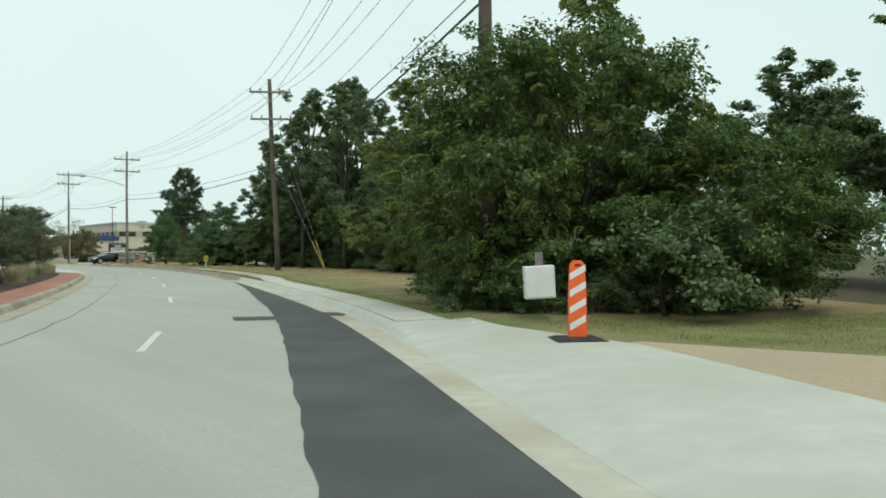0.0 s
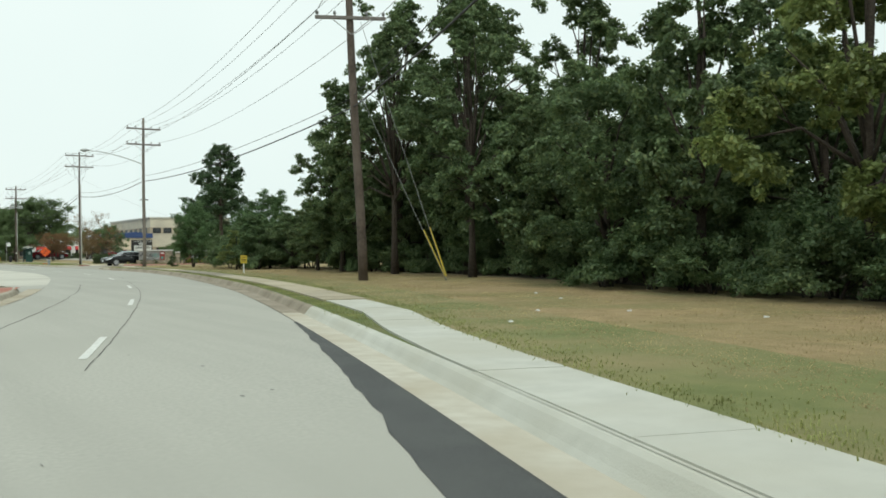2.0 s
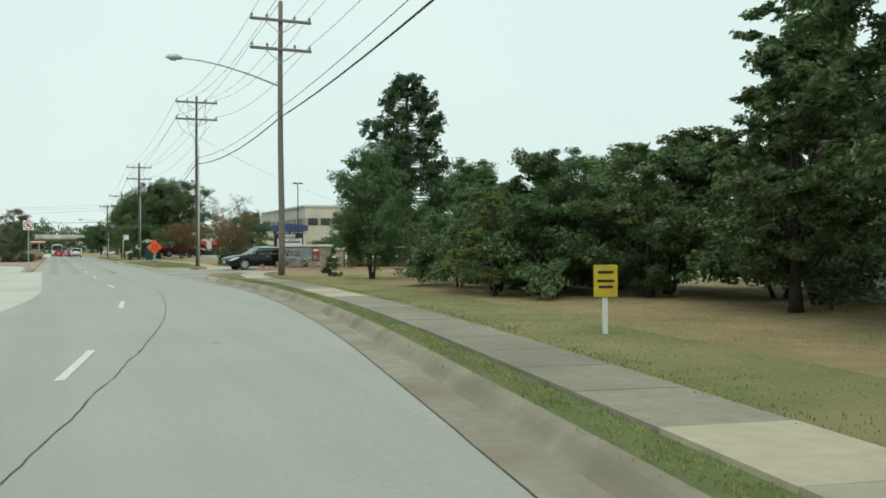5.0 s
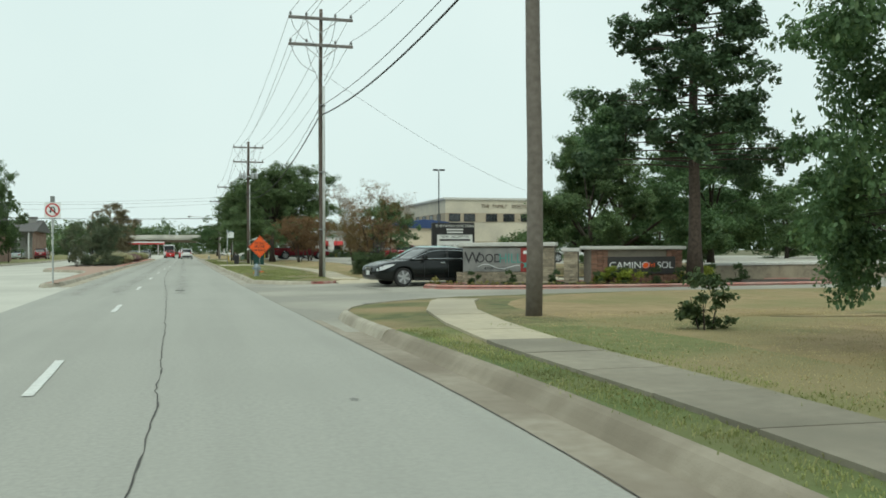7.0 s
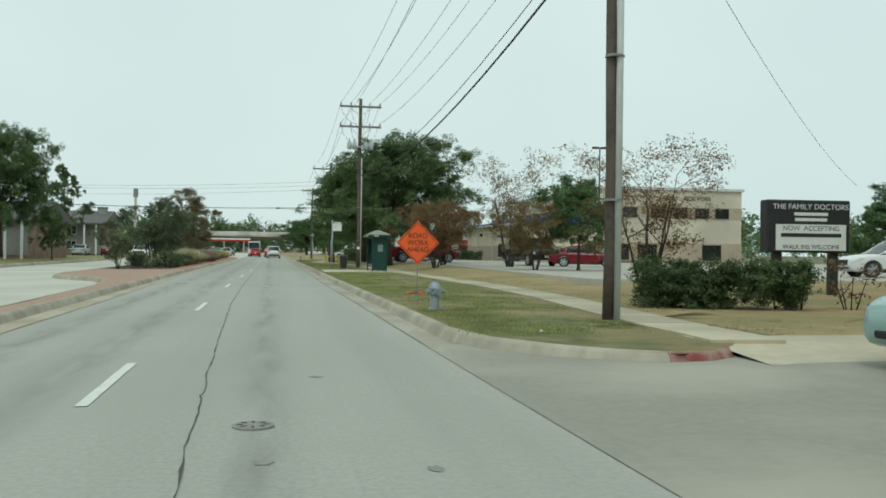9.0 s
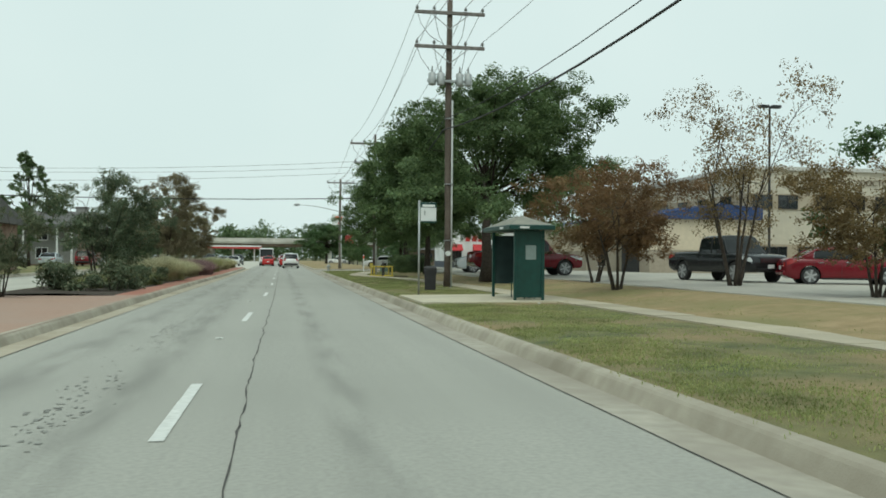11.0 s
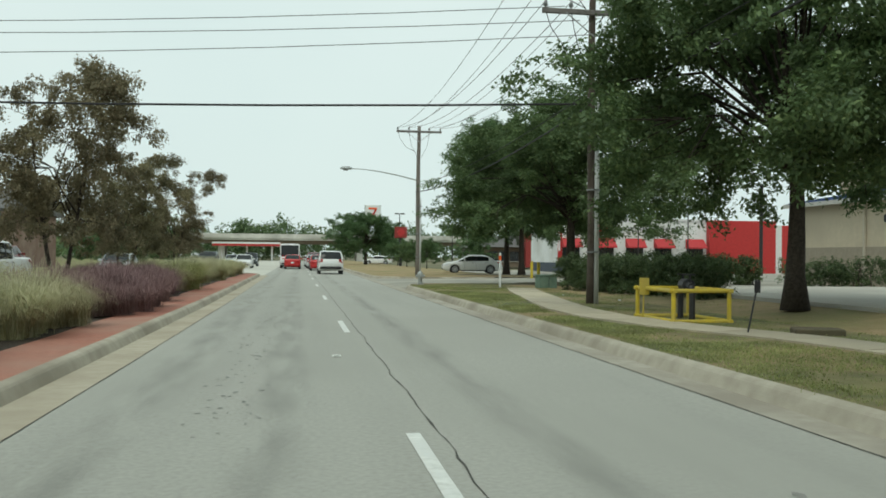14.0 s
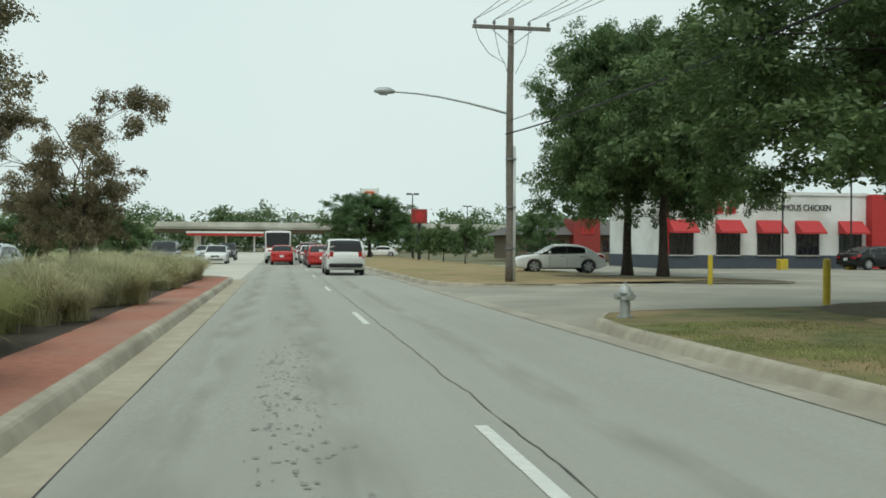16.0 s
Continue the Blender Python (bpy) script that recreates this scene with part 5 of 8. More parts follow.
# ---- overhead lines ----
INSUL = Mesh()
INSUL.tube([(0, 0, 0), (0, 0, 0.05), (0, 0, 0.06), (0, 0, 0.11), (0, 0, 0.12), (0, 0, 0.19)], [0.025, 0.025, 0.07, 0.055, 0.06, 0.03], 8)
INSUL = INSUL.data("insulator", PORC, True)


def utility_pole(x, y, z, h, arms, turn, wood=POLEWOOD, r=0.16, lean=0.0, lamp=None, conduit=None, cans=0.0, jumpers=False, label="weathered wooden utility pole with crossarms on the verge"):
    """A pole with crossarms at the heights and half lengths given, square to the line of the road."""
    t = thing("utility_pole", (x, y, z), turn, label, "utility pole", "poles along the road")
    t.matrix_basis = pose(x, y, z, 0, 0, turn) @ pose(0, 0, 0, 0, lean, 0)
    g = Mesh()
    g.tube([(0.02 * math.sin(i), 0.02 * math.cos(i * 2), -0.2 + (h + 0.2) * i / 8) for i in range(9)], [r * (1.05 - 0.045 * i) for i in range(9)], 14)
    part("pole", g, wood, t, smooth=True)
    ends = []
    for az, half in arms:
        g = Mesh()
        g.box((0, -0.16, az - z), (2 * half, 0.10, 0.13), 0.012)
        arm = part("crossarm", g, ARMWOOD, t, "grey weathered timber crossarm")
        for sgn in (-1, 1):
            g = Mesh()
            g.tube([(sgn * half * 0.55, -0.2, az - z - 0.04), (0.02 * sgn, -0.18, az - z - 0.62)], 0.018, 6)
            part("brace", g, GALV, arm)
        for u in (-0.94, -0.45, 0.45) if jumpers else ():
            g = Mesh()
            d = 0.3 if u > 0 else -0.26
            g.tube([(u * half, -0.18, az - z), (u * half * 0.9, -0.22, az - z - 0.45), (u * half * 0.55 + d * 0.4, -0.24, az - z - 0.95), (d, -0.2, az - z - 1.25), (d * 0.5, -0.16, az - z - 1.6)], 0.011, 5)
            part("jumper_wire", g, WIRE, arm)
        for u in (-0.94, -0.45, 0.45, 0.94):
            o = new("insulator", INSUL)
            o.parent = arm
            o.matrix_basis = pose(u * half, -0.16, az - z + 0.065)
            ends.append((Matrix.Translation((0, 0, 0)) @ pose(x, y, 0, 0, 0, turn) @ pose(0, 0, 0, 0, lean, 0) @ Vector((u * half, -0.16, az + 0.25))))
    if lamp:
        lz, reach, up = lamp
        g = Mesh()
        pts = [(-reach * (1 - (1 - q) ** 1.0), 0, lz - z + up * math.sin(q * math.pi / 2)) for q in (0, 0.15, 0.35, 0.6, 0.8, 1.0)]
        g.tube(pts, [0.045, 0.042, 0.038, 0.034, 0.03, 0.028], 8)
        arm = part("lamp_arm", g, GALV, t, "thin galvanised curved street lamp arm")
        g = Mesh()
        g.tube([(-reach + 0.1, 0, lz - z + up), (-reach - 0.1, 0, lz - z + up + 0.03), (-reach - 0.45, 0, lz - z + up + 0.02), (-reach - 0.6, 0, lz - z + up)], [0.06, 0.12, 0.11, 0.03], 10)
        part("lamp_head", g, GALV, arm, smooth=True)
        g = Mesh()
        g.tube([(-reach - 0.15, 0, lz - z + up - 0.06), (-reach - 0.42, 0, lz - z + up - 0.06)], [0.08, 0.07], 8)
        part("lamp_lens", g, PORC, arm)
    if conduit:
        tall, pr = conduit
        at = 0.71 * (r * 0.92 + pr)
        g = Mesh()
        g.tube([(at, -at, 0), (at, -at, tall)], pr, 12)
        part("riser_pipe", g, RISER, t, "pale galvanised riser pipe", smooth=True)
        for k in (0.25, 0.55, 0.9):
            g = Mesh()
            g.tube([(pr * 0.7, -pr * 0.7, tall * k), (pr * 0.7, -pr * 0.7, tall * k + 0.04)], r + pr + 0.005, 14)
            part("strap", g, STEEL, t)
    if cans:
        for k, a in enumerate((-0.72, -0.38, 0.38, 0.72)):
            g = Mesh()
            g.tube([(a, -0.3, cans - z), (a, -0.3, cans - z + 0.05), (a, -0.3, cans - z + 0.45), (a, -0.3, cans - z + 0.5)], [0.13, 0.15, 0.15, 0.1], 12)
            can = part("transformer", g, GALV, t, "grey cylindrical pole transformer", smooth=True)
            g = Mesh()
            g.tube([(a, -0.3, cans - z + 0.5), (a, -0.3, cans - z + 0.75)], [0.045, 0.025], 8)
            part("bushing", g, PORC, can)
        g = Mesh()
        g.box((0, -0.16, cans - z + 0.2), (1.8, 0.08, 0.1), 0.01)
        part("bracket", g, GALV, t)
    return ends


def turn_at(y):
    return -math.degrees(math.atan(seam(y)[1]))


E0 = utility_pole(17.9, 10.7, 0.1, 11.2, [(10.7, 1.3), (9.6, 1.3)], turn_at(9), label="dark wooden utility pole half hidden in a bushy tree")
E1 = utility_pole(32.15, 50.7, 0.12, 12.5, [(11.75, 1.35), (10.0, 1.35)], turn_at(50), r=0.18, lean=-2.4)
E2 = utility_pole(36.24, 97.6, 0.15, 12.4, [(11.65, 1.4), (10.35, 1.4)], turn_at(97), POLEGREY, 0.145, lamp=(8.7, 4.4, 0.95), label="grey wooden utility pole with a street lamp arm on the lawn")
E3 = utility_pole(36.15, 123.3, 0.15, 12.1, [(11.8, 1.45), (10.6, 1.45)], turn_at(123), POLEWOOD, 0.108, conduit=(8.6, 0.062), jumpers=True, label="dark wooden utility pole with a pale riser pipe on the verge")
E4 = utility_pole(36.0, 169.0, 0.15, 11.4, [(11.0, 1.4), (9.65, 1.4)], 0, POLEWOOD, 0.155, conduit=(7.4, 0.035), cans=8.1, jumpers=True, label="dark wooden utility pole with a bank of transformers")
E5 = utility_pole(35.78, 195.7, 0.15, 9.6, [(9.1, 1.7), (7.75, 1.4)], 0, POLEWOOD, 0.112, conduit=(5.4, 0.062), jumpers=True, label="wooden utility pole with a pale riser pipe beside the sidewalk")
E6 = utility_pole(35.52, 228.4, 0.12, 9.3, [(9.05, 1.4)], 0, POLEGREY, 0.15, lamp=(6.05, 4.2, 0.65), conduit=(4.8, 0.05), jumpers=True, label="grey wooden utility pole with a street lamp arm")
E7 = utility_pole(-24.0, 203.0, 0.15, 9.6, [(9.1, 1.5), (8.2, 1.5)], 90)


def wire(a, b, sag, r, material, label, name="power_line"):
    a, b = Vector(a), Vector(b)
    g = Mesh()
    n = 14
    g.tube([a.lerp(b, i / n) - Vector((0, 0, 4 * sag * (i / n) * (1 - i / n))) for i in range(n + 1)], r, 5)
    return tagged(new(name, g.data(name, material)), label, "overhead cable")


LINES = [E0, E1, E2, E3, E4, E5, E6]
for a, b in zip(LINES, LINES[1:]):
    for i, p in enumerate(a):
        if i in (5, 6) and len(b) > 4:
            continue
        q = b[min(i, len(b) - 1)] if i < len(b) else b[i - 4]
        wire(p, q, 0.55 + 0.008 * (Vector(p) - Vector(q)).length, 0.011, WIREG, "thin overhead conductor strung between poles")
COMM = [(17.85, 10.7, 6.4), (31.85, 50.75, 6.7), (36.2, 97.6, 7.3), (36.1, 123.3, 7.45), (35.8, 169.0, 6.4), (36.05, 195.7, 5.6), (35.35, 228.4, 5.35)]
for a, b in zip(COMM, COMM[1:]):
    slack = 0.8 if a[1] == 123.3 else 0.0
    wire(a, b, 0.5 + slack, 0.028, WIRE, "thick black communication cable strung between poles", "cable")
    wire((a[0], a[1], a[2] + 0.35), (b[0], b[1], b[2] + 0.42), 0.42 + slack, 0.013, WIRE, "thin black communication cable strung between poles", "cable")
wire((36.05, 195.6, 5.4), (-24, 203, 7.3), 0.9, 0.03, WIRE, "thick black cable crossing the road", "cable")
for i, zz in ((0, 8.9), (1, 8.8), (2, 7.9)):
    wire((35.0 + 0.4 * i, 195.6, 7.9 - 0.35 * i), (-24, 203, zz), 1.2, 0.012, WIREG, "thin wire crossing the road")
wire((36.2, 123.3, 9.4), (60, 150, 5.0), 0.8, 0.008, WIREG, "thin service wire running to the shops")
YELLOW = mat("yellow_paint", (0.62, 0.47, 0.04), (0.50, 0.37, 0.03), 7, 0.55, c3=(0.45, 0.36, 0.08), big=2)
for zz, dx, dy in ((9.8, 0.0, 0.0), (7.0, 0.05, 0.10)):
    t = thing("guy_wire", (34.15 + dx, 47.9 + dy, 0.1), 0, "steel guy wire with a yellow plastic guard", "guy wire")
    g = Mesh()
    g.tube([(0, 0, -0.1), (32.15 - 34.15 - dx, 50.7 - 47.9 - dy, zz)], 0.011, 5)
    part("strand", g, WIREG, t)
    g = Mesh()
    d = Vector((32.15 - 34.15 - dx, 50.7 - 47.9 - dy, zz)).normalized()
    g.tube([d * 0.25, d * 2.15], 0.024, 8)
    part("guard", g, YELLOW, t, "yellow plastic guard")

# ---- lettering ----
def letters(text, size, material, parent, m, depth=0.006, align="CENTER", name="lettering"):
    cu = bpy.data.curves.new("lettering", "FONT")
    cu.body, cu.size, cu.extrude, cu.align_x, cu.align_y = text, size, depth, align, "CENTER"
    tmp = new("lettering_curve", cu)
    me = bpy.data.meshes.new_from_object(tmp)
    bpy.data.objects.remove(tmp)
    me.materials.clear()
    me.materials.append(material)
    ob = new(name, me)
    ob.parent = parent
    ob.matrix_basis = m
    return ob


def face(x, z, y, s=1.0):
    """Stands lettering up on a front that looks along -y."""
    return pose(x, y, z, 90, 0, 0) @ Matrix.Diagonal((s, 1, 1, 1))


WHITE = mat("white_paint", (0.74, 0.75, 0.74), (0.66, 0.67, 0.66), 5, 0.6)
BLACK = mat("black_paint", (0.022, 0.022, 0.024), (0.03, 0.03, 0.032), 6, 0.5)
ORANGE = mat("orange_reflective", (0.86, 0.13, 0.025), (0.80, 0.11, 0.02), 10, 0.5)
RED = mat("red_enamel", (0.50, 0.035, 0.035), (0.42, 0.03, 0.03), 5, 0.45)
GREENP = mat("dark_green_enamel", (0.012, 0.06, 0.05), (0.01, 0.045, 0.038), 6, 0.4)
SIGNWHITE = mat("sign_white", (0.72, 0.74, 0.73), (0.66, 0.68, 0.67), 4, 0.45)
RUBBER = mat("black_rubber", (0.025, 0.025, 0.026), (0.04, 0.04, 0.04), 12, 0.85)

# ---- roadside things, south to north ----
# striped delineator on its rubber base
t = thing("traffic_delineator", (14.88, 4.98, 0.13), -30, "orange and white striped traffic delineator on a black rubber base", "traffic delineator")
g = Mesh()
g.loft([[(-a, -b, z), (a, -b, z), (a, b, z), (-a, b, z)] for a, b, z in ((0.33, 0.33, 0), (0.33, 0.33, 0.03), (0.24, 0.24, 0.06))])
part("base", g, RUBBER, t)
g = Mesh()
g.loft([[(-w, -d, z), (w, -d, z), (w, d, z), (-w, d, z)] for w, d, z in ((0.122, 0.03, 0.05), (0.118, 0.03, 0.6), (0.10, 0.028, 0.96), (0.088, 0.026, 1.02), (0.05, 0.024, 1.06))])
panel = part("panel", g, ORANGE, t)
for k in range(4):
    z0 = 0.14 + 0.22 * k
    g = Mesh()
    g.add([(-0.108, -0.034, z0), (0.108, -0.034, z0 + 0.12), (0.104, -0.034, z0 + 0.21), (-0.106, -0.034, z0 + 0.09)], [(0, 1, 2, 3)])
    part("stripe", g, SIGNWHITE, panel, "white reflective stripe")
g = Mesh()
g.box((0, -0.03, 1.0), (0.08, 0.012, 0.025), 0.004)
part("grip_hole", g, BLACK, panel)
# white meter box tied to the hidden pole
t = thing("meter_box", (16.84, 7.92, 0.50), -36, "white painted sheet steel box hung on a pole in the bush", "utility box")
t.matrix_basis = t.matrix_basis @ pose(0, 0, 0, 0, -3, 0)
g = Mesh()
g.box((0, 0, 0.29), (0.52, 0.30, 0.56), 0.015, 0)
body = part("body", g, WHITE, t)
g = Mesh()
g.box((0.0, -0.155, 0.29), (0.47, 0.012, 0.50), 0.004)
part("door", g, WHITE, body)
g = Mesh()
g.box((-0.264, 0.0, 0.30), (0.006, 0.22, 0.05))
part("vent", g, STEEL, body)
g = Mesh()
g.box((0, 1.4, 0.4), (0.08, 2.6, 0.06), 0.01)
part("bracket", g, STEEL, t)
g = Mesh()
g.box((0.02, 0.0, 0.68), (0.14, 0.05, 0.25), 0.01)
part("cable_gland", g, ARMWOOD, t, "tan card tag above the box")
rj = random.Random(8)
for i, (x, y) in enumerate(((15.3, 7.8), (26.5, 33.2), (27.6, 32.0), (29.4, 36.0), (30.6, 38.4), (28.2, 29.6), (24.6, 31.5), (34.2, 121.0), (36.0, 156.0), (37.2, 197.4), (36.6, 201.0))):
    g = Mesh()
    n = 9
    g.loft([[(0.06 * k * math.cos(6.28 * j / n) * rj.uniform(0.4, 1.3), 0.045 * k * math.sin(6.28 * j / n) * rj.uniform(0.4, 1.3), z * rj.uniform(0.5, 1.3)) for j in range(n)] for k, z in ((1, 0), (1.0, 0.012), (0.55, 0.028), (0.1, 0.02))])
    ob = tagged(new("litter", g.data("litter", SIGNWHITE)), "crumpled white scrap of litter on the grass", "litter")
    ob.matrix_basis = pose(x, y, gz(x, y) + 0.01, 0, 0, rj.uniform(0, 360))
# small yellow marker sign
t = thing("marker_sign", (33.7, 67.5, 0.16), -14, "small yellow pipeline marker sign on a white post", "marker sign")
g = Mesh()
g.box((0, 0, 0.32), (0.07, 0.03, 0.66), 0.004)
part("post", g, WHITE, t)
g = Mesh()
g.box((0, -0.03, 0.74), (0.34, 0.012, 0.44), 0.004)
pl = part("plate", g, YELLOW, t)
for zz, w in ((0.86, 0.22), (0.74, 0.24), (0.66, 0.2)):
    g = Mesh()
    g.box((0, -0.04, zz), (w, 0.006, 0.035))
    part("text_bar", g, BLACK, pl)

# ---- entrance signs of the apartments ----
STONE = mat("ledge_stone", (0.36, 0.31, 0.23), (0.24, 0.20, 0.145), 7, 0.9, bump=0.6, bscale=25, c3=(0.42, 0.36, 0.26), big=1.2, rnd=0.28)
MORTAR = mat("stone_mortar", (0.26, 0.23, 0.185), rough=0.95, bump=0.3)
CAP = mat("cast_stone_cap", (0.60, 0.59, 0.55), (0.50, 0.49, 0.455), 5, 0.85, bump=0.2)
SLATE = mat("sign_slate", (0.235, 0.235, 0.225), (0.18, 0.18, 0.172), 3, 0.7, c3=(0.28, 0.275, 0.255), big=1.5)
BRICKM = mat("brown_brick", (0.25, 0.135, 0.095), (0.19, 0.10, 0.07), 9, 0.9, bump=0.4, c3=(0.29, 0.17, 0.12), big=1.0, rnd=0.3)
TEAL = mat("sign_teal", (0.10, 0.32, 0.27), rough=0.5)
SIGNRED = mat("sign_red", (0.30, 0.04, 0.035), (0.25, 0.035, 0.03), 5, 0.6)


def stone_front(parent, x0, x1, z0, z1, y, seed, lo=0.06, hi=0.16, material=STONE, name="stone", course=(0.05, 0.09)):
    """Courses of single stones laid on a front that looks along -y."""
    r = random.Random(seed)
    z = z0
    while z < z1 - 0.02:
        h = min(r.uniform(*course), z1 - z)
        x = x0
        while x < x1 - 0.02:
            w = min(r.uniform(lo, hi) * 2, x1 - x)
            if x1 - x - w < 0.06:
                w = x1 - x
            g = Mesh()
            g.box((x + w / 2, y - 0.02, z + h / 2), (w - 0.012, 0.05 + r.uniform(0, 0.025), h - 0.01), 0.008)
            part(name, g, material, parent)
            x += w
        z += h


def shrub_row(proto, pts, s=0.5):
    for x, y, z in pts:
        place(proto, x, y, z, rt.uniform(0, 360), s * rt.uniform(0.8, 1.2))


t = thing("entrance_sign", (41.0, 112.7, 0.14), -29.5, "low stone entrance sign with grey panel and pale cap", "entrance sign")
t.matrix_basis = t.matrix_basis @ Matrix.Diagonal((0.93, 1, 0.95, 1))
g = Mesh()
g.box((0.25, 0.28, 0.72), (3.5, 0.5, 1.44), 0.01)
core = part("core", g, MORTAR, t)
stone_front(core, -1.75, 2.02, 0.0, 0.46, 0.0, 3)
stone_front(core, 1.22, 2.02, 0.46, 1.40, 0.02, 4)
g = Mesh()
g.box((-0.32, 0.0, 0.92), (2.34, 0.06, 0.88), 0.006)
pan = part("sign_panel", g, SLATE, t, "grey slate sign panel")
g = Mesh()
g.box((1.0, -0.012, 0.92), (0.52, 0.06, 0.9), 0.006)
redp = part("number_panel", g, SIGNRED, t, "dark red panel")
g = Mesh()
g.box((0.22, 0.26, 1.49), (3.72, 0.72, 0.15), 0.02)
part("cap", g, CAP, t, "pale cast stone cap")
letters("W", 0.62, BLACK, pan, face(-1.12, 0.98, -0.036))
letters("OOD", 0.46, BLACK, pan, face(-0.48, 0.96, -0.036, 0.9))
letters("HILL", 0.50, TEAL, pan, face(0.35, 0.96, -0.036, 0.92))
letters("APARTMENTS", 0.12, BLACK, pan, face(-0.22, 0.60, -0.036, 1.2))
g = Mesh()
g.tube([(-0.9 + 0.2 * k, -0.036, 0.66 + 0.12 * math.sin(k * 1.0) * math.exp(-0.1 * k)) for k in range(9)], 0.012, 5)
part("swoosh", g, WHITE, pan)
g = Mesh()
g.box((1.02, -0.046, 1.2), (0.34, 0.008, 0.12))
part("number_bar", g, WHITE, redp)
g = Mesh()
leafp = [(0, -0.2), (0.05, -0.08), (0.17, -0.1), (0.11, 0.0), (0.19, 0.1), (0.07, 0.08), (0.0, 0.2), (-0.07, 0.08), (-0.19, 0.1), (-0.11, 0.0), (-0.17, -0.1), (-0.05, -0.08)]
g.prism(leafp, 0.008, pose(1.0, -0.047, 0.72))
part("leaf_emblem", g, TEAL, redp)
# planted island round the sign
PINKKERB = mat("pink_kerb", (0.52, 0.24, 0.20), (0.44, 0.20, 0.165), 6, 0.85, bump=0.2, c3=(0.50, 0.32, 0.27), big=1.5)
isl = dense([(38.9, 113.25), (38.3, 112.9), (38.0, 112.3), (38.2, 111.5), (38.8, 110.9), (39.8, 110.4), (41.2, 110.0), (43.0, 109.7), (46, 109.6), (54, 109.8), (56, 111.4), (54, 113.8), (46, 114.4), (42.4, 114.5), (41.6, 113.6), (38.9, 113.25)], 0.5)
sweep_kerb("island_kerb", isl, -1, PINKKERB, "faded pink painted kerb round the planted island", 0.06)
g = Mesh()
cx, cy = 45.0, 111.4
g.add([(x, y, 0.155) for x, y in isl[:-1]] + [(cx, cy, 0.22)], [(i, (i + 1) % (len(isl) - 1), len(isl) - 1) for i in range(len(isl) - 1)])
setting("island_bed", g, BED, "dark mulched flower bed")
flower_leaf = leaf_mat("flowers", (0.10, 0.10, 0.03), (0.35, 0.30, 0.06), (0.6, 0.55, 0.35))
flo = tree("flower_clump", 71, 0.28, 0.26, 0.0, 500, 0.045, flower_leaf, clumps=14, shape="round", limbs=4, stems=2, trunk=0.008, clump=0.4, label="low yellow and white bedding flowers", category="flowers")
flo.matrix_basis = pose(38.5, 112.5, 0.16)
for i in range(44):
    u = i / 43
    place(flo, 38.5 + 0.2 * rt.random() + u * 9, 112.3 - 2.0 * math.sin(min(1, u * 2.2) * 1.6) + rt.uniform(-0.15, 0.15), 0.16, rt.uniform(0, 360), rt.uniform(0.3, 0.6))
for x, y, s in ((39.8, 112.35, 0.55), (40.9, 111.6, 0.6), (42.3, 110.9, 0.6), (43.7, 110.6, 0.55), (44.6, 110.5, 0.7), (45.8, 110.5, 0.7), (46.9, 110.6, 0.7), (48.2, 110.9, 0.8), (49.5, 111.0, 0.8)):
    place(lawn_bush, x, y, 0.16, rt.uniform(0, 360), s)
lime = tree("lime_shrub", 72, 0.62, 0.46, 0.0, 2200, 0.06, leaf_mat("lime_leaves", (0.16, 0.21, 0.03), (0.34, 0.40, 0.06), (0.50, 0.54, 0.10), 0.35), clumps=22, shape="round", limbs=8, stems=3, trunk=0.012, clump=0.36, label="bright lime-green shrub before the brick entrance sign", category="shrub")
lime.matrix_basis = pose(44.4, 110.75, 0.16)
for x, y, s in ((44.95, 110.65, 0.9), (47.3, 110.7, 0.8), (47.9, 110.6, 1.0), (44.0, 110.95, 0.7)):
    place(lime, x, y, 0.16, rt.uniform(0, 360), s)
t = thing("stone_pier", (43.15, 111.55, 0.14), -29.5, "short stone pier beside the entrance sign", "pier")
g = Mesh()
g.box((0, 0.2, 0.58), (0.5, 0.4, 1.16), 0.01)
core = part("core", g, MORTAR, t)
stone_front(core, -0.25, 0.25, 0, 1.14, 0.0, 9)
g = Mesh()
g.box((0, 0.2, 1.22), (0.62, 0.52, 0.13), 0.015)
part("cap", g, CAP, t)
t = thing("brick_entrance_sign", (45.6, 111.3, 0.16), 4, "low brown brick entrance sign with a dark panel and pale cap", "entrance sign")
t.matrix_basis = t.matrix_basis @ Matrix.Diagonal((1, 1, 0.80, 1))
g = Mesh()
g.box((0, 0.3, 0.76), (3.7, 0.5, 1.52), 0.01)
core = part("core", g, MORTAR, t)
stone_front(core, -1.85, -1.2, 0.0, 1.5, 0.03, 21, 0.1, 0.12, BRICKM, "brick", (0.072, 0.078))
stone_front(core, 1.2, 1.85, 0.0, 1.5, 0.03, 22, 0.1, 0.12, BRICKM, "brick", (0.072, 0.078))
stone_front(core, -1.2, 1.2, 0.0, 0.42, 0.03, 23, 0.1, 0.12, BRICKM, "brick", (0.072, 0.078))
g = Mesh()
g.box((0.15, -0.01, 0.80), (2.75, 0.07, 0.78), 0.006)
pan = part("sign_panel", g, mat("dark_sign", (0.045, 0.042, 0.04), rough=0.5), t, "near black sign panel")
g = Mesh()
g.box((0, 0.26, 1.58), (3.95, 0.72, 0.15), 0.02)
part("cap", g, CAP, t, "pale cast stone cap")
letters("CAMINO", 0.42, WHITE, pan, face(-0.36, 0.80, -0.05, 0.98))
letters("del", 0.26, ORANGE, pan, face(0.52, 0.82, -0.05))
letters("SOL", 0.42, WHITE, pan, face(1.10, 0.80, -0.05, 0.9))
g = Mesh()
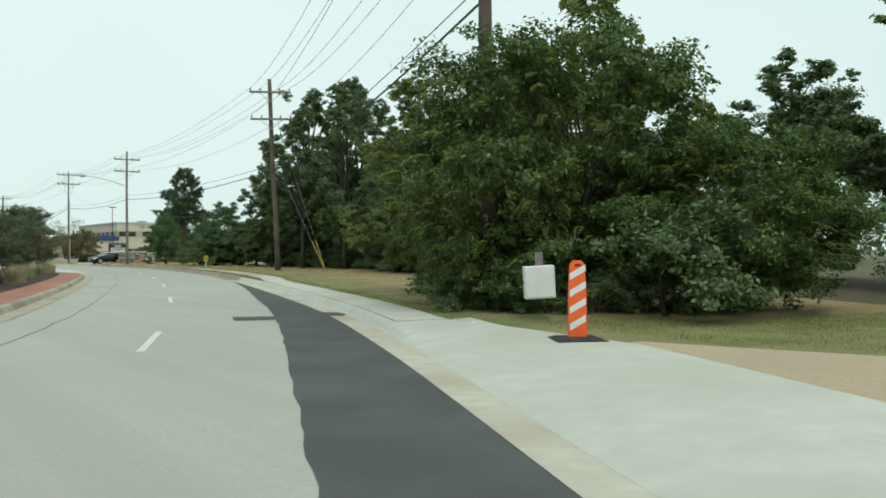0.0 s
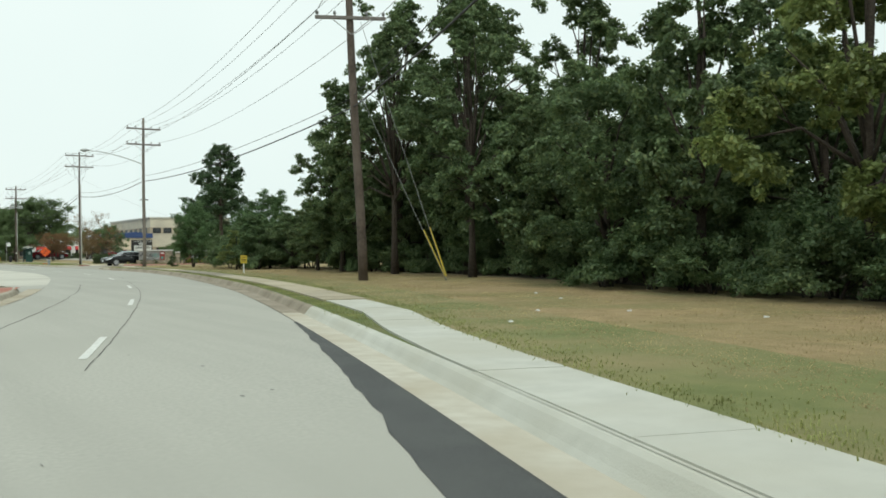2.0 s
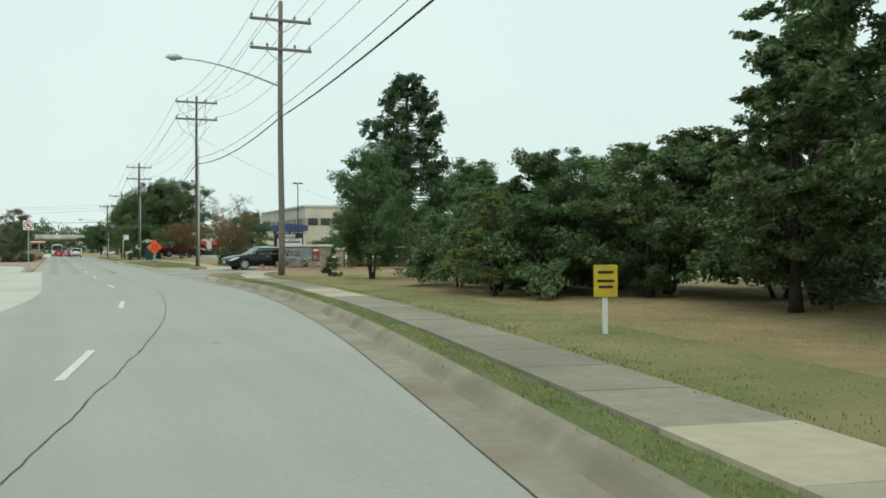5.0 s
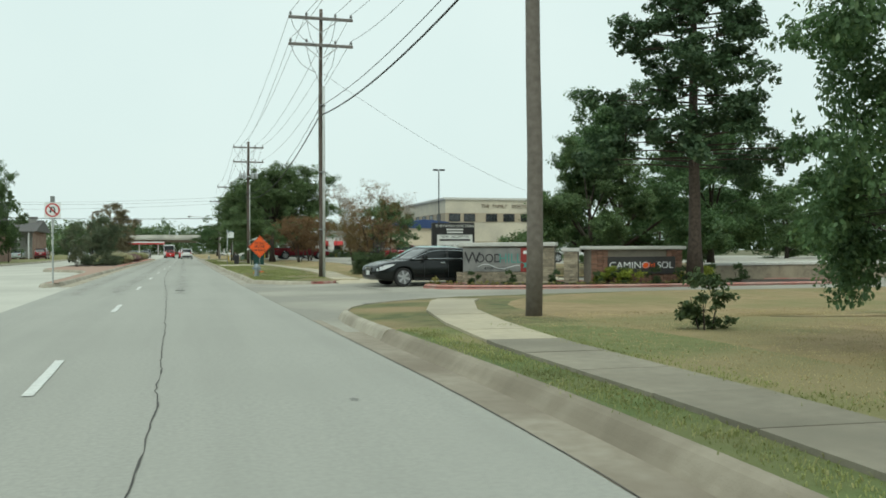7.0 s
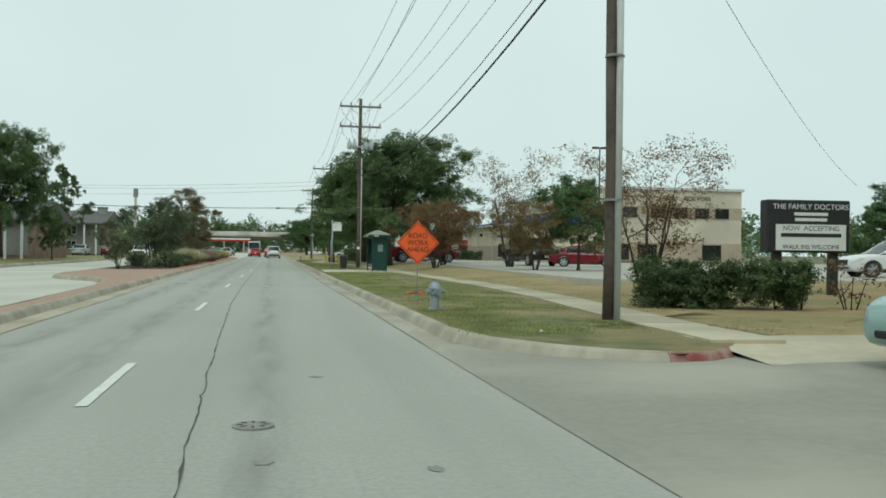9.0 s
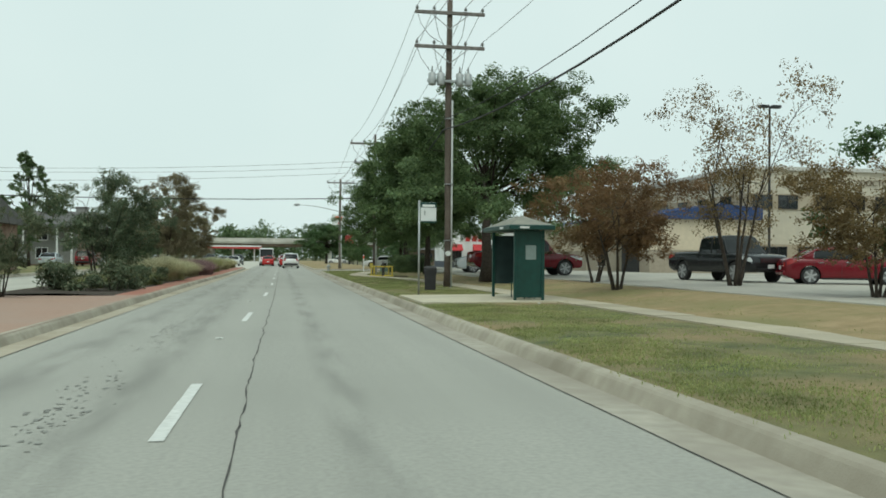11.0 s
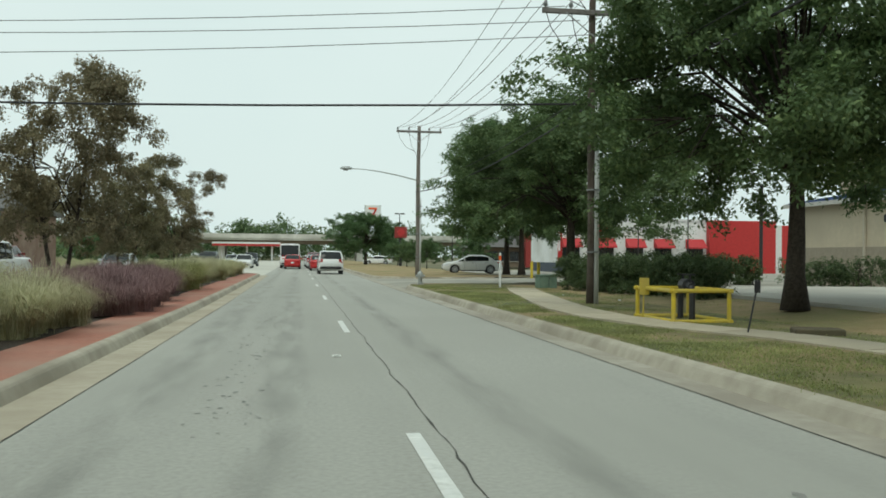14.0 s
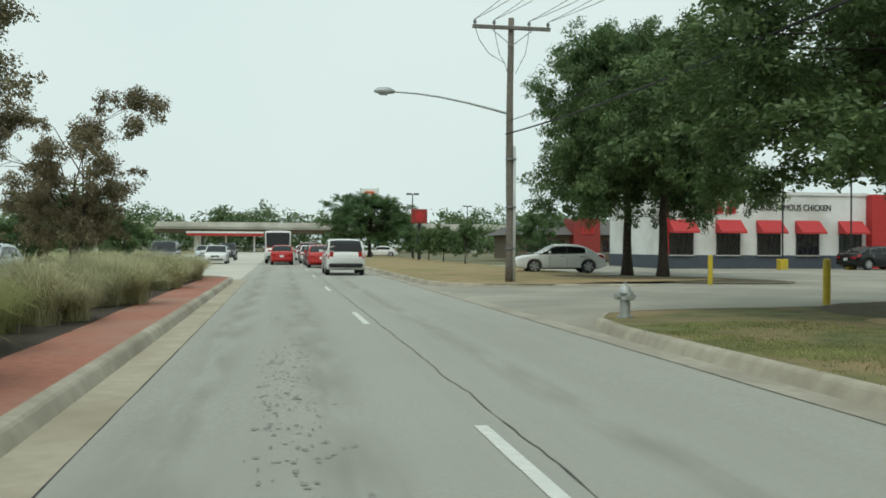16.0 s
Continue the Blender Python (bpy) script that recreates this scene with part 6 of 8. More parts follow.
g.tube([(0.30, -0.05, 0.80), (0.30, -0.056, 0.80)], 0.14, 18)
part("sun_emblem", g, ORANGE, pan, "round orange emblem")
t = thing("low_wall", (56, 114.5, 0.12), 10, "low pale capped wall behind the entrance signs", "low wall")
g = Mesh()
g.box((0, 0, 0.3), (14, 0.3, 0.6), 0.02)
part("wall", g, STONE, t)
g = Mesh()
g.box((0, 0, 0.66), (14.2, 0.4, 0.12), 0.02)
part("cap", g, CAP, t)

# ---- corner with the message board ----
def hydrant(x, y, z, paint, label):
    t = thing("fire_hydrant", (x, y, z), 15, label, "fire hydrant")
    g = Mesh()
    g.tube([(0, 0, -0.05), (0, 0, 0.03), (0, 0, 0.031), (0, 0, 0.30), (0, 0, 0.31), (0, 0, 0.36), (0, 0, 0.361), (0, 0, 0.42)], [0.14, 0.14, 0.095, 0.09, 0.13, 0.13, 0.10, 0.10], 16)
    part("barrel", g, paint, t, smooth=False)
    g = Mesh()
    g.tube([(0, 0, 0.42), (0, 0, 0.44), (0, 0, 0.50), (0, 0, 0.55), (0, 0, 0.57), (0, 0, 0.571), (0, 0, 0.62)], [0.13, 0.13, 0.11, 0.07, 0.045, 0.03, 0.03], 16)
    part("bonnet", g, paint, t)
    for a in (0, 180, 270):
        d = Vector((math.cos(radians(a)), math.sin(radians(a)), 0))
        g = Mesh()
        r = 0.055 if a != 270 else 0.075
        g.tube([d * 0.08 + Vector((0, 0, 0.37)), d * 0.16 + Vector((0, 0, 0.37)), d * 0.161 + Vector((0, 0, 0.37)), d * 0.20 + Vector((0, 0, 0.37))], [r * 0.8, r * 0.8, r, r], 12)
        part("hose_cap", g, paint, t)


hydrant(33.5, 126.2, 0.16, mat("hydrant_blue", (0.20, 0.27, 0.33), (0.34, 0.36, 0.36), 6, 0.5, metal=0.3), "silver fire hydrant with a blue bonnet on the verge")
hydrant(33.55, 212.5, 0.15, mat("hydrant_silver", (0.46, 0.48, 0.47), (0.38, 0.40, 0.39), 6, 0.45, metal=0.4), "silver fire hydrant on the grass corner")
t = thing("road_work_sign", (34.15, 132.5, 0.16), 0, "orange diamond roll-up road work sign on a spring stand", "road work sign")
g = Mesh()
g.prism([(-0.6, 1.42), (0, 0.82), (0.6, 1.42), (0, 2.02)], 0.012, pose(0, 0, 0))
pan = part("sign_sheet", g, ORANGE, t)
g = Mesh()
edge = [(0.55 * a, 1.42 + 0.55 * b) for a, b in ((-1, 0), (0, -1), (1, 0), (0, 1), (-1, 0))]
for (a, b), (c, d) in zip(edge, edge[1:]):
    v = Vector((c - a, d - b)).normalized() * 0.008
    g.add([(a - v.y, -0.0085, b + v.x), (a + v.y, -0.0085, b - v.x), (c + v.y, -0.0085, d - v.x), (c - v.y, -0.0085, d + v.x)], [(0, 1, 2, 3)])
part("border", g, BLACK, pan)
for word, zz in (("ROAD", 1.61), ("WORK", 1.42), ("AHEAD", 1.23)):
    letters(word, 0.20, BLACK, pan, face(0, zz, -0.0095, 0.95), 0.001)
g = Mesh()
g.tube([(0, 0.04, 0.02), (0, 0.04, 2.05)], 0.014, 6)
part("mast", g, STEEL, t)
for a in (20, 110, 200, 290):
    g = Mesh()
    d = Vector((math.cos(radians(a)), math.sin(radians(a)), 0))
    g.tube([Vector((0, 0.04, 0.10)), d * 0.40 + Vector((0, 0.04, 0.0))], 0.02, 6)
    part("leg", g, ORANGE, t, "orange stand leg")
g = Mesh()
g.box((0, 0.04, 0.10), (0.16, 0.12, 0.10), 0.01)
part("stand_hub", g, STEEL, t)
t = thing("message_board", (44.4, 130.0, 0.2), -5, "black cabinet sign with a white changeable letter board", "message board")
g = Mesh()
g.box((0, 0.22, 1.96), (2.35, 0.44, 1.42), 0.03)
cab = part("cabinet", g, BLACK, t)
for x in (-0.8, 0.8):
    g = Mesh()
    g.box((x, 0.22, 0.6), (0.22, 0.22, 1.3), 0.01)
    part("leg", g, BLACK, t)
g = Mesh()
g.box((0.06, -0.008, 1.66), (1.98, 0.02, 0.70), 0.004)
brd = part("letter_board", g, SIGNWHITE, cab, "white changeable letter board")
letters("THE FAMILY DOCTORS", 0.205, WHITE, cab, face(0.05, 2.48, -0.006, 1.0), 0.003)
for zz, w in ((2.29, 0.95), (2.14, 0.9)):
    g = Mesh()
    g.box((0.06, -0.004, zz), (w, 0.006, 0.085))
    part("text_bar", g, WHITE, cab)
letters("NOW  ACCEPTING", 0.185, BLACK, brd, face(0.06, 1.90, -0.020, 1.0), 0.002)
g = Mesh()
g.box((0.06, -0.021, 1.72), (1.7, 0.006, 0.10))
part("text_bar", g, BLACK, brd)
letters("WALK INS WELCOME", 0.165, BLACK, brd, face(0.06, 1.40, -0.020, 1.0), 0.002)


def hedge(name, x0, y0, x1, y1, depth, h, leaves, label, seed, z=0.18, material=LEAF_HEDGE, size=0.07):
    """A clipped hedge: leaf blades over a box, rounded and uneven, on a frame of stems."""
    rng = np.random.default_rng(seed)
    L = math.hypot(x1 - x0, y1 - y0)
    t = thing(name, ((x0 + x1) / 2, (y0 + y1) / 2, z), math.degrees(math.atan2(y1 - y0, x1 - x0)), label, "hedge")
    n = max(20, int(L * 30))
    cs = np.stack([rng.uniform(-L / 2 + 0.3, L / 2 - 0.3, n), rng.uniform(-depth / 2 + 0.28, depth / 2 - 0.28, n), rng.uniform(0.12, h - 0.30, n)], 1)
    cr = new("foliage", leaf_cloud(rng, cs, np.full(n, 0.34), leaves, size, 0.0, 0.7, 6))
    cr.data.materials.append(material)
    cr.parent = t
    g = Mesh()
    for i in range(int(L * 2)):
        x = rng.uniform(-L / 2 + 0.2, L / 2 - 0.2)
        g.tube([(x, 0, -0.05), (x + rng.normal() * 0.1, rng.normal() * 0.15, h * 0.5), (x + rng.normal() * 0.2, rng.normal() * 0.3, h * 0.8)], [0.025, 0.018, 0.006], 5)
    part("stems", g, BARK, t)
    return t


hedge("clipped_hedge", 38.2, 127.4, 41.9, 125.6, 1.7, 1.2, 64000, "clipped dark green hedge on the lawn before the message board", 81, size=0.052)
twig = tree("bare_shrub", 82, 1.15, 0.75, 0.1, 500, 0.06, LEAF_CRAPE, clumps=40, shape="vase", limbs=50, stems=5, trunk=0.02, clump=0.2, label="brown twiggy shrub at the end of the hedge", category="shrub")
twig.matrix_basis = pose(42.6, 125.6, 0.18)

# ---- bus stop ----
t = thing("bus_shelter", (36.0, 158.25, 0.205), 0, "dark green metal bus shelter with tinted panels on a concrete pad", "bus shelter")
t.matrix_basis = t.matrix_basis @ Matrix.Diagonal((0.84, 1, 0.9, 1))
TINT = mat("tinted_panel", (0.05, 0.075, 0.075), (0.04, 0.06, 0.06), 3, 0.12, spec=0.7)
for x in (-0.45, 0.45):
    for y in (-1.25, 0.0, 1.25):
        if x < 0 and y == 0:
            continue
        g = Mesh()
        g.box((x, y, 1.06), (0.09, 0.09, 2.12), 0.008)
        part("post", g, GREENP, t)
for y0 in (-1.25, 0.0):
    g = Mesh()
    g.box((0.45, y0 + 0.625, 1.10), (0.012, 1.16, 1.86))
    part("rear_panel", g, TINT, t, "dark tinted rear panel")
for y in (-1.25, 1.25):
    g = Mesh()
    if y < 0:
        g.box((0, y, 1.08), (0.82, 0.03, 1.98), 0.004)
        e = part("end_panel", g, GREENP, t, "solid dark green end panel")
        g = Mesh()
        g.box((0.05, y - 0.02, 1.42), (0.34, 0.012, 0.42), 0.003)
        part("notice", g, mat("faded_notice", (0.24, 0.30, 0.29), rough=0.5), e, "faded grey notice")
    else:
        g.box((0, y, 1.2), (0.80, 0.012, 1.55))
        part("end_panel", g, TINT, t, "dark tinted end panel")
g = Mesh()
g.loft([[(-a, -b, z), (a, -b, z), (a, b, z), (-a, b, z)] for a, b, z in ((0.72, 1.55, 2.08), (0.74, 1.57, 2.10), (0.74, 1.57, 2.21), (0.70, 1.53, 2.23))])
part("fascia", g, GREENP, t, "dark green roof fascia")
g = Mesh()
g.loft([[(-a, -b, z), (a, -b, z), (a, b, z), (-a, b, z)] for a, b, z in ((0.69, 1.52, 2.225), (0.06, 0.55, 2.52))])
part("roof", g, mat("roof_tan", (0.27, 0.26, 0.21), (0.20, 0.20, 0.165), 4, 0.6), t, "grey-beige hipped roof")
for yy, w in ((-1.575, 0.30), (-0.6, 0.0)):
    g = Mesh()
    if w:
        g.box((-0.25, yy, 2.15), (w, 0.006, 0.06))
    else:
        g.box((-0.745, -0.7, 2.15), (0.006, 0.4, 0.06))
    part("fascia_bar", g, WHITE, t)
bench = new("bench")
bench.parent = t
bench.matrix_basis = pose(0.22, 0.1, 0)
for k in range(4):
    g = Mesh()
    g.box((-0.12 + 0.09 * k, 0, 0.46), (0.075, 1.7, 0.03), 0.005)
    part("slat", g, GREENP, bench)
for y in (-0.7, 0.0, 0.7):
    g = Mesh()
    g.tube([(-0.16, y, 0), (-0.16, y, 0.62), (0.18, y, 0.62), (0.18, y, 0.0)], 0.018, 6)
    part("arm_loop", g, GREENP, bench)
t = thing("litter_bin", (34.72, 165.4, 0.165), -9, "black square litter bin with a slot top beside the pole", "litter bin")
g = Mesh()
g.loft([[(-a, -a, z), (a, -a, z), (a, a, z), (-a, a, z)] for a, z in ((0.18, 0.0), (0.19, 0.05), (0.21, 0.64), (0.205, 0.66))])
part("bin_body", g, BLACK, t)
g = Mesh()
g.loft([[(-a, -a, z), (a, -a, z), (a, a, z), (-a, a, z)] for a, z in ((0.225, 0.63), (0.225, 0.80), (0.20, 0.85), (0.10, 0.87))])
lid = part("lid", g, BLACK, t)
g = Mesh()
g.box((0, -0.228, 0.72), (0.28, 0.01, 0.08), 0.003)
part("slot", g, RUBBER, lid)
t = thing("bus_stop_sign", (33.75, 161.7, 0.16), 3, "white and green bus stop sign on a galvanised post", "bus stop sign")
g = Mesh()
g.tube([(0, 0, -0.05), (0, 0, 2.95)], 0.032, 10)
part("post", g, GALV, t, smooth=True)
g = Mesh()
g.box((0.29, -0.03, 2.58), (0.50, 0.012, 0.64), 0.006)
pl = part("plate", g, SIGNWHITE, t)
for zz, hh, mt in ((2.815, 0.16, GREENP), (2.285, 0.05, GREENP)):
    g = Mesh()
    g.box((0.29, -0.038, zz), (0.50, 0.006, hh), 0.0)
    part("band", g, mt, pl, "dark green band")
g = Mesh()
g.box((0.29, -0.043, 2.79), (0.40, 0.006, 0.075))
part("text_bar", g, WHITE, pl)
letters("1", 0.22, GREENP, pl, face(0.17, 2.56, -0.038), 0.002)
t = thing("meter_can", (35.95, 168.72, 1.5), 0, "small grey meter fixed to the pole", "meter")
g = Mesh()
g.tube([(0, 0, 0), (0, -0.14, 0.0)], 0.10, 12)
part("meter_body", g, SIGNWHITE, t)

# ---- guard frame, posts, hedges before the shops ----
t = thing("guard_frame", (35.65, 189.7, 0.15), 90, "yellow pipe guard frame round a black valve assembly", "guard frame")
for yy in (-0.55, 0.55):
    for zz in (0.05, 0.62):
        g = Mesh()
        g.tube([(-0.98, yy, zz), (0.98, yy, zz)], 0.042, 10)
        part("rail", g, YELLOW, t)
    for xx in (-0.9, 0.9):
        g = Mesh()
        g.tube([(xx, yy, 0.0), (xx, yy, 0.62)], 0.042, 10)
        part("upright", g, YELLOW, t)
for xx in (-0.9, 0.9):
    for zz in (0.05, 0.62):
        g = Mesh()
        g.tube([(xx, -0.62, zz), (xx, 0.62, zz)], 0.04, 10)
        part("end_rail", g, YELLOW, t)
g = Mesh()
g.box((0.42, 0.60, 0.66), (0.03, 0.20, 0.34), 0.004)
g.tube([(0.42, 0.62, 0.02), (0.42, 0.61, 0.5)], 0.014, 6)
part("tag", g, YELLOW, t, "yellow warning tag")
t2 = thing("valve_assembly", (35.75, 189.7, 0.15), 80, "black backflow valve on two upright pipes", "valve")
for xx in (-0.45, 0.45):
    g = Mesh()
    g.tube([(xx, 0, -0.05), (xx, 0, 0.55), (xx * 0.8, 0, 0.68)], 0.06, 8)
    part("pipe", g, BLACK, t2)
g = Mesh()
g.tube([(-0.4, 0, 0.68), (-0.2, 0, 0.70), (-0.19, 0, 0.70), (0.19, 0, 0.70), (0.2, 0, 0.70), (0.4, 0, 0.68)], [0.07, 0.07, 0.13, 0.13, 0.07, 0.07], 10)
part("valve_body", g, BLACK, t2)
for xx in (-0.28, 0.28):
    g = Mesh()
    g.tube([(xx, 0, 0.74), (xx, 0, 0.9), (xx, 0, 0.901), (xx, 0, 0.92)], [0.02, 0.02, 0.11, 0.11], 12)
    part("handwheel", g, BLACK, t2)
t = thing("leaning_stake", (35.3, 186.4, 0.15), 0, "dark leaning metal stake beside the sidewalk", "stake")
g = Mesh()
g.tube([(0, 0, -0.05), (0.22, 0.1, 0.75)], 0.016, 6)
part("shaft", g, BLACK, t)
g = Mesh()
g.box((0.22, 0.08, 0.78), (0.10, 0.02, 0.2), 0.004)
part("plate", g, BLACK, t)
t = thing("utility_vault", (36.4, 186.2, 0.15), -20, "brown concrete utility vault lid on the verge", "utility vault")
g = Mesh()
g.box((0, 0, 0.05), (0.75, 0.5, 0.16), 0.02)
part("lid", g, DIRT, t)
for x, y, hgt, mt, lab in ((36.2, 208.3, 1.45, WHITE, "thin white marker post with an orange top"), (42.4, 227.0, 1.05, YELLOW, "yellow painted concrete-filled steel bollard"), (39.95, 216.35, 1.05, YELLOW, "yellow painted concrete-filled steel bollard")):
    t = thing("marker_post" if hgt > 1.2 else "bollard", (x, y, 0.1), 0, lab, "post" if hgt > 1.2 else "bollard")
    rr = 0.045 if hgt > 1.2 else 0.085
    g = Mesh()
    g.tube([(0, 0, -0.05), (0, 0, hgt - 0.04), (0, 0, hgt)], [rr, rr, rr * 0.5], 12)
    part("shaft", g, mt, t)
    if hgt > 1.2:
        g = Mesh()
        g.tube([(0, 0, hgt - 0.3), (0, 0, hgt - 0.12)], rr + 0.004, 12)
        part("band", g, ORANGE, t, "orange band")
hedge("clipped_hedge", 38.5, 207.0, 39.3, 194.8, 1.5, 1.45, 80000, "long clipped dark green hedge at the edge of the lot", 83, 0.2, size=0.06)
hedge("clipped_hedge", 47.0, 206.5, 53.0, 204.0, 1.2, 1.3, 16000, "clipped hedge before the tan building", 84, 0.3, size=0.08)
hedge("clipped_hedge", 46.5, 216.8, 51.0, 214.6, 1.8, 1.6, 16000, "clipped hedge beside the drive", 85, 0.1, size=0.09)
g = Mesh()
bed = dense([(37.7, 211.2), (37.45, 212.6), (38.0, 214.1), (39.3, 215.35), (41.4, 216.0), (46, 216.4), (48.5, 214.2), (47.5, 210.2), (42, 209.2), (38.6, 209.8), (37.7, 211.2)], 0.6)[:-1]
for k, zz in ((1.0, 0.0), (0.99, 0.15), (0.93, 0.20), (0.5, 0.27)):
    g.v += [(42.8 + (x - 42.8) * k, 212.8 + (y - 212.8) * k, zz + 0.02 * noise.noise((x * 2, y * 2, k))) for x, y in bed]
nb = len(bed)
g.f += [(r * nb + i, r * nb + (i + 1) % nb, (r + 1) * nb + (i + 1) % nb, (r + 1) * nb + i) for r in range(3) for i in range(nb)] + [tuple(range(3 * nb, 4 * nb))]
setting("lawn_corner", g, DIRT, "dark mulched corner bed beside the drive")
g = Mesh()
pts = [(40.6 + 0.6 * 6.2 * math.cos(a) + 0.8 * 3.2 * math.sin(a), 232.4 - 0.8 * 6.2 * math.cos(a) + 0.6 * 3.2 * math.sin(a)) for a in (2 * math.pi * i / 40 for i in range(40))]
g.add([(x + 1.5, y, 0.14) for x, y in pts] + [(42.1, 232.4, 0.22)], [(i, (i + 1) % 40, 40) for i in range(40)])
setting("tree_bed", g, DIRT, "shaded brown bed under the large trees")
sweep_kerb("tree_bed_kerb", [(x + 1.5, y) for x, y in pts] + [(pts[0][0] + 1.5, pts[0][1]), (pts[1][0] + 1.5, pts[1][1])], -1)
t = thing("utility_cabinet", (37.9, 207.6, 0.16), 8, "low pale green utility cabinet beside the hedge", "utility cabinet")
g = Mesh()
g.box((0, 0, 0.24), (0.72, 0.55, 0.5), 0.03)
cabm = mat("cabinet_green", (0.17, 0.25, 0.19), (0.13, 0.20, 0.15), 6, 0.6)
body = part("body", g, cabm, t)
g = Mesh()
g.box((0, 0, 0.51), (0.78, 0.60, 0.05), 0.015)
part("lid", g, cabm, t)
g = Mesh()
g.box((0, -0.285, 0.27), (0.012, 0.012, 0.38))
part("door_gap", g, BLACK, body)
# no U-turn sign
t = thing("no_turn_sign", (25.3, 120.3, 0.14), -4, "square white no U-turn sign on a steel post", "traffic sign")
g = Mesh()
g.tube([(0, 0.03, -0.05), (0, 0.03, 3.1)], 0.03, 8)
part("post", g, GALV, t)
g = Mesh()
g.box((0, -0.01, 2.82), (0.60, 0.008, 0.60), 0.003)
pl = part("plate", g, SIGNWHITE, t)
g = Mesh()
n = 40
g.add([(r * math.cos(a), -0.0165, 2.82 + r * math.sin(a)) for r in (0.215, 0.27) for a in (2 * math.pi * i / n for i in range(n))], [(i, (i + 1) % n, n + (i + 1) % n, n + i) for i in range(n)])
part("ring", g, RED, pl, "red prohibition ring")
g = Mesh()
g.add([(-0.175, -0.0195, 2.965), (-0.135, -0.0195, 3.0), (0.175, -0.0195, 2.675), (0.135, -0.0195, 2.64)], [(0, 1, 2, 3)])
part("slash", g, RED, pl, "red slash")
g = Mesh()
g.tube([(0.08, -0.017, 2.70), (0.08, -0.017, 2.87), (0.04, -0.017, 2.93), (-0.03, -0.017, 2.93), (-0.07, -0.017, 2.87), (-0.07, -0.017, 2.78)], 0.022, 4)
g.add([(-0.13, -0.018, 2.79), (-0.01, -0.018, 2.79), (-0.07, -0.018, 2.70)], [(0, 1, 2)])
part("arrow", g, BLACK, pl)


# ---- buildings ----
STUCCO = mat("cream_stucco", (0.62, 0.57, 0.45), (0.55, 0.50, 0.40), 4, 0.9, bump=0.15, c3=(0.47, 0.43, 0.35), big=0.3)
TANW = mat("tan_panel", (0.40, 0.335, 0.245), (0.35, 0.29, 0.21), 5, 0.9, bump=0.15, c3=(0.43, 0.37, 0.28), big=0.3)
SHOPTAN = mat("tan_shop_panel", (0.66, 0.57, 0.43), (0.60, 0.52, 0.39), 4, 0.9, bump=0.1, c3=(0.55, 0.475, 0.36), big=0.3)
SHOPBASE = mat("tan_shop_block", (0.40, 0.345, 0.27), (0.34, 0.295, 0.23), 6, 0.9, bump=0.2)
BROWNW = mat("brown_block", (0.21, 0.165, 0.12), (0.165, 0.13, 0.095), 6, 0.9, bump=0.2)
DARKG = mat("dark_window", (0.018, 0.02, 0.022), (0.025, 0.028, 0.03), 3, 0.08, spec=0.8)
WALLW = mat("white_wall", (0.80, 0.81, 0.80), (0.74, 0.75, 0.74), 4, 0.8, c3=(0.60, 0.60, 0.57), big=0.4)
SLATEB = mat("blue_grey_base", (0.085, 0.10, 0.125), (0.07, 0.083, 0.105), 5, 0.8)
AWN = mat("red_awning", (0.50, 0.045, 0.05), (0.43, 0.04, 0.045), 6, 0.7)
BLUER = mat("blue_metal_roof", (0.04, 0.075, 0.19), (0.035, 0.06, 0.155), 6, 0.5, metal=0.2)
SHINGLE = mat("grey_shingle", (0.14, 0.135, 0.13), (0.10, 0.097, 0.093), 8, 0.95, bump=0.5)
HBRICK = mat("house_brick", (0.27, 0.17, 0.13), (0.20, 0.125, 0.095), 12, 0.9, bump=0.4, c3=(0.31, 0.22, 0.175), big=0.8)
SIDING = mat("grey_siding", (0.28, 0.28, 0.265), (0.23, 0.23, 0.22), 6, 0.85)
CONCR = mat("bridge_concrete", (0.64, 0.63, 0.57), (0.56, 0.55, 0.50), 2, 0.9, c3=(0.38, 0.37, 0.33), big=0.15)


def window(parent, x, y, z, w, h, axis="y", bars=1, frame_mat=BLACK, sill=True):
    """A window set into a front: frame, panes, sill. axis y: the front looks along -y; x: along -x."""
    def put(m):
        return m.move(pose(x, y, z, 0, 0, 0 if axis == "y" else -90))
    g = Mesh()
    for dx in (-w / 2, w / 2):
        g.box((dx, -0.03, 0), (0.07, 0.07, h + 0.07), 0.0)
    for dz in (-h / 2, h / 2):
        g.box((0, -0.031, dz), (w, 0.066, 0.07), 0.0)
    win = part("window", put(g), frame_mat, parent)
    n = bars + 1
    for i in range(n):
        g = Mesh()
        g.box((-w / 2 + w * (i + 0.5) / n, -0.012, 0), (w / n - 0.05, 0.015, h - 0.06))
        part("pane", put(g), DARKG, win, "dark glass pane")
    for i in range(1, n):
        g = Mesh()
        g.box((-w / 2 + w * i / n, -0.028, 0), (0.05, 0.05, h - 0.08))
        part("mullion", put(g), frame_mat, win)
    if sill:
        g = Mesh()
        g.box((0, -0.06, -h / 2 - 0.07), (w + 0.14, 0.12, 0.07), 0.01)
        part("sill", put(g), CAP, win)
    return win


def slab(parent, name, x0, x1, y0, y1, z0, z1, material, label="", b=0.0):
    g = Mesh()
    g.box(((x0 + x1) / 2, (y0 + y1) / 2, (z0 + z1) / 2), (x1 - x0, y1 - y0, z1 - z0), b)
    return part(name, g, material, parent, label)


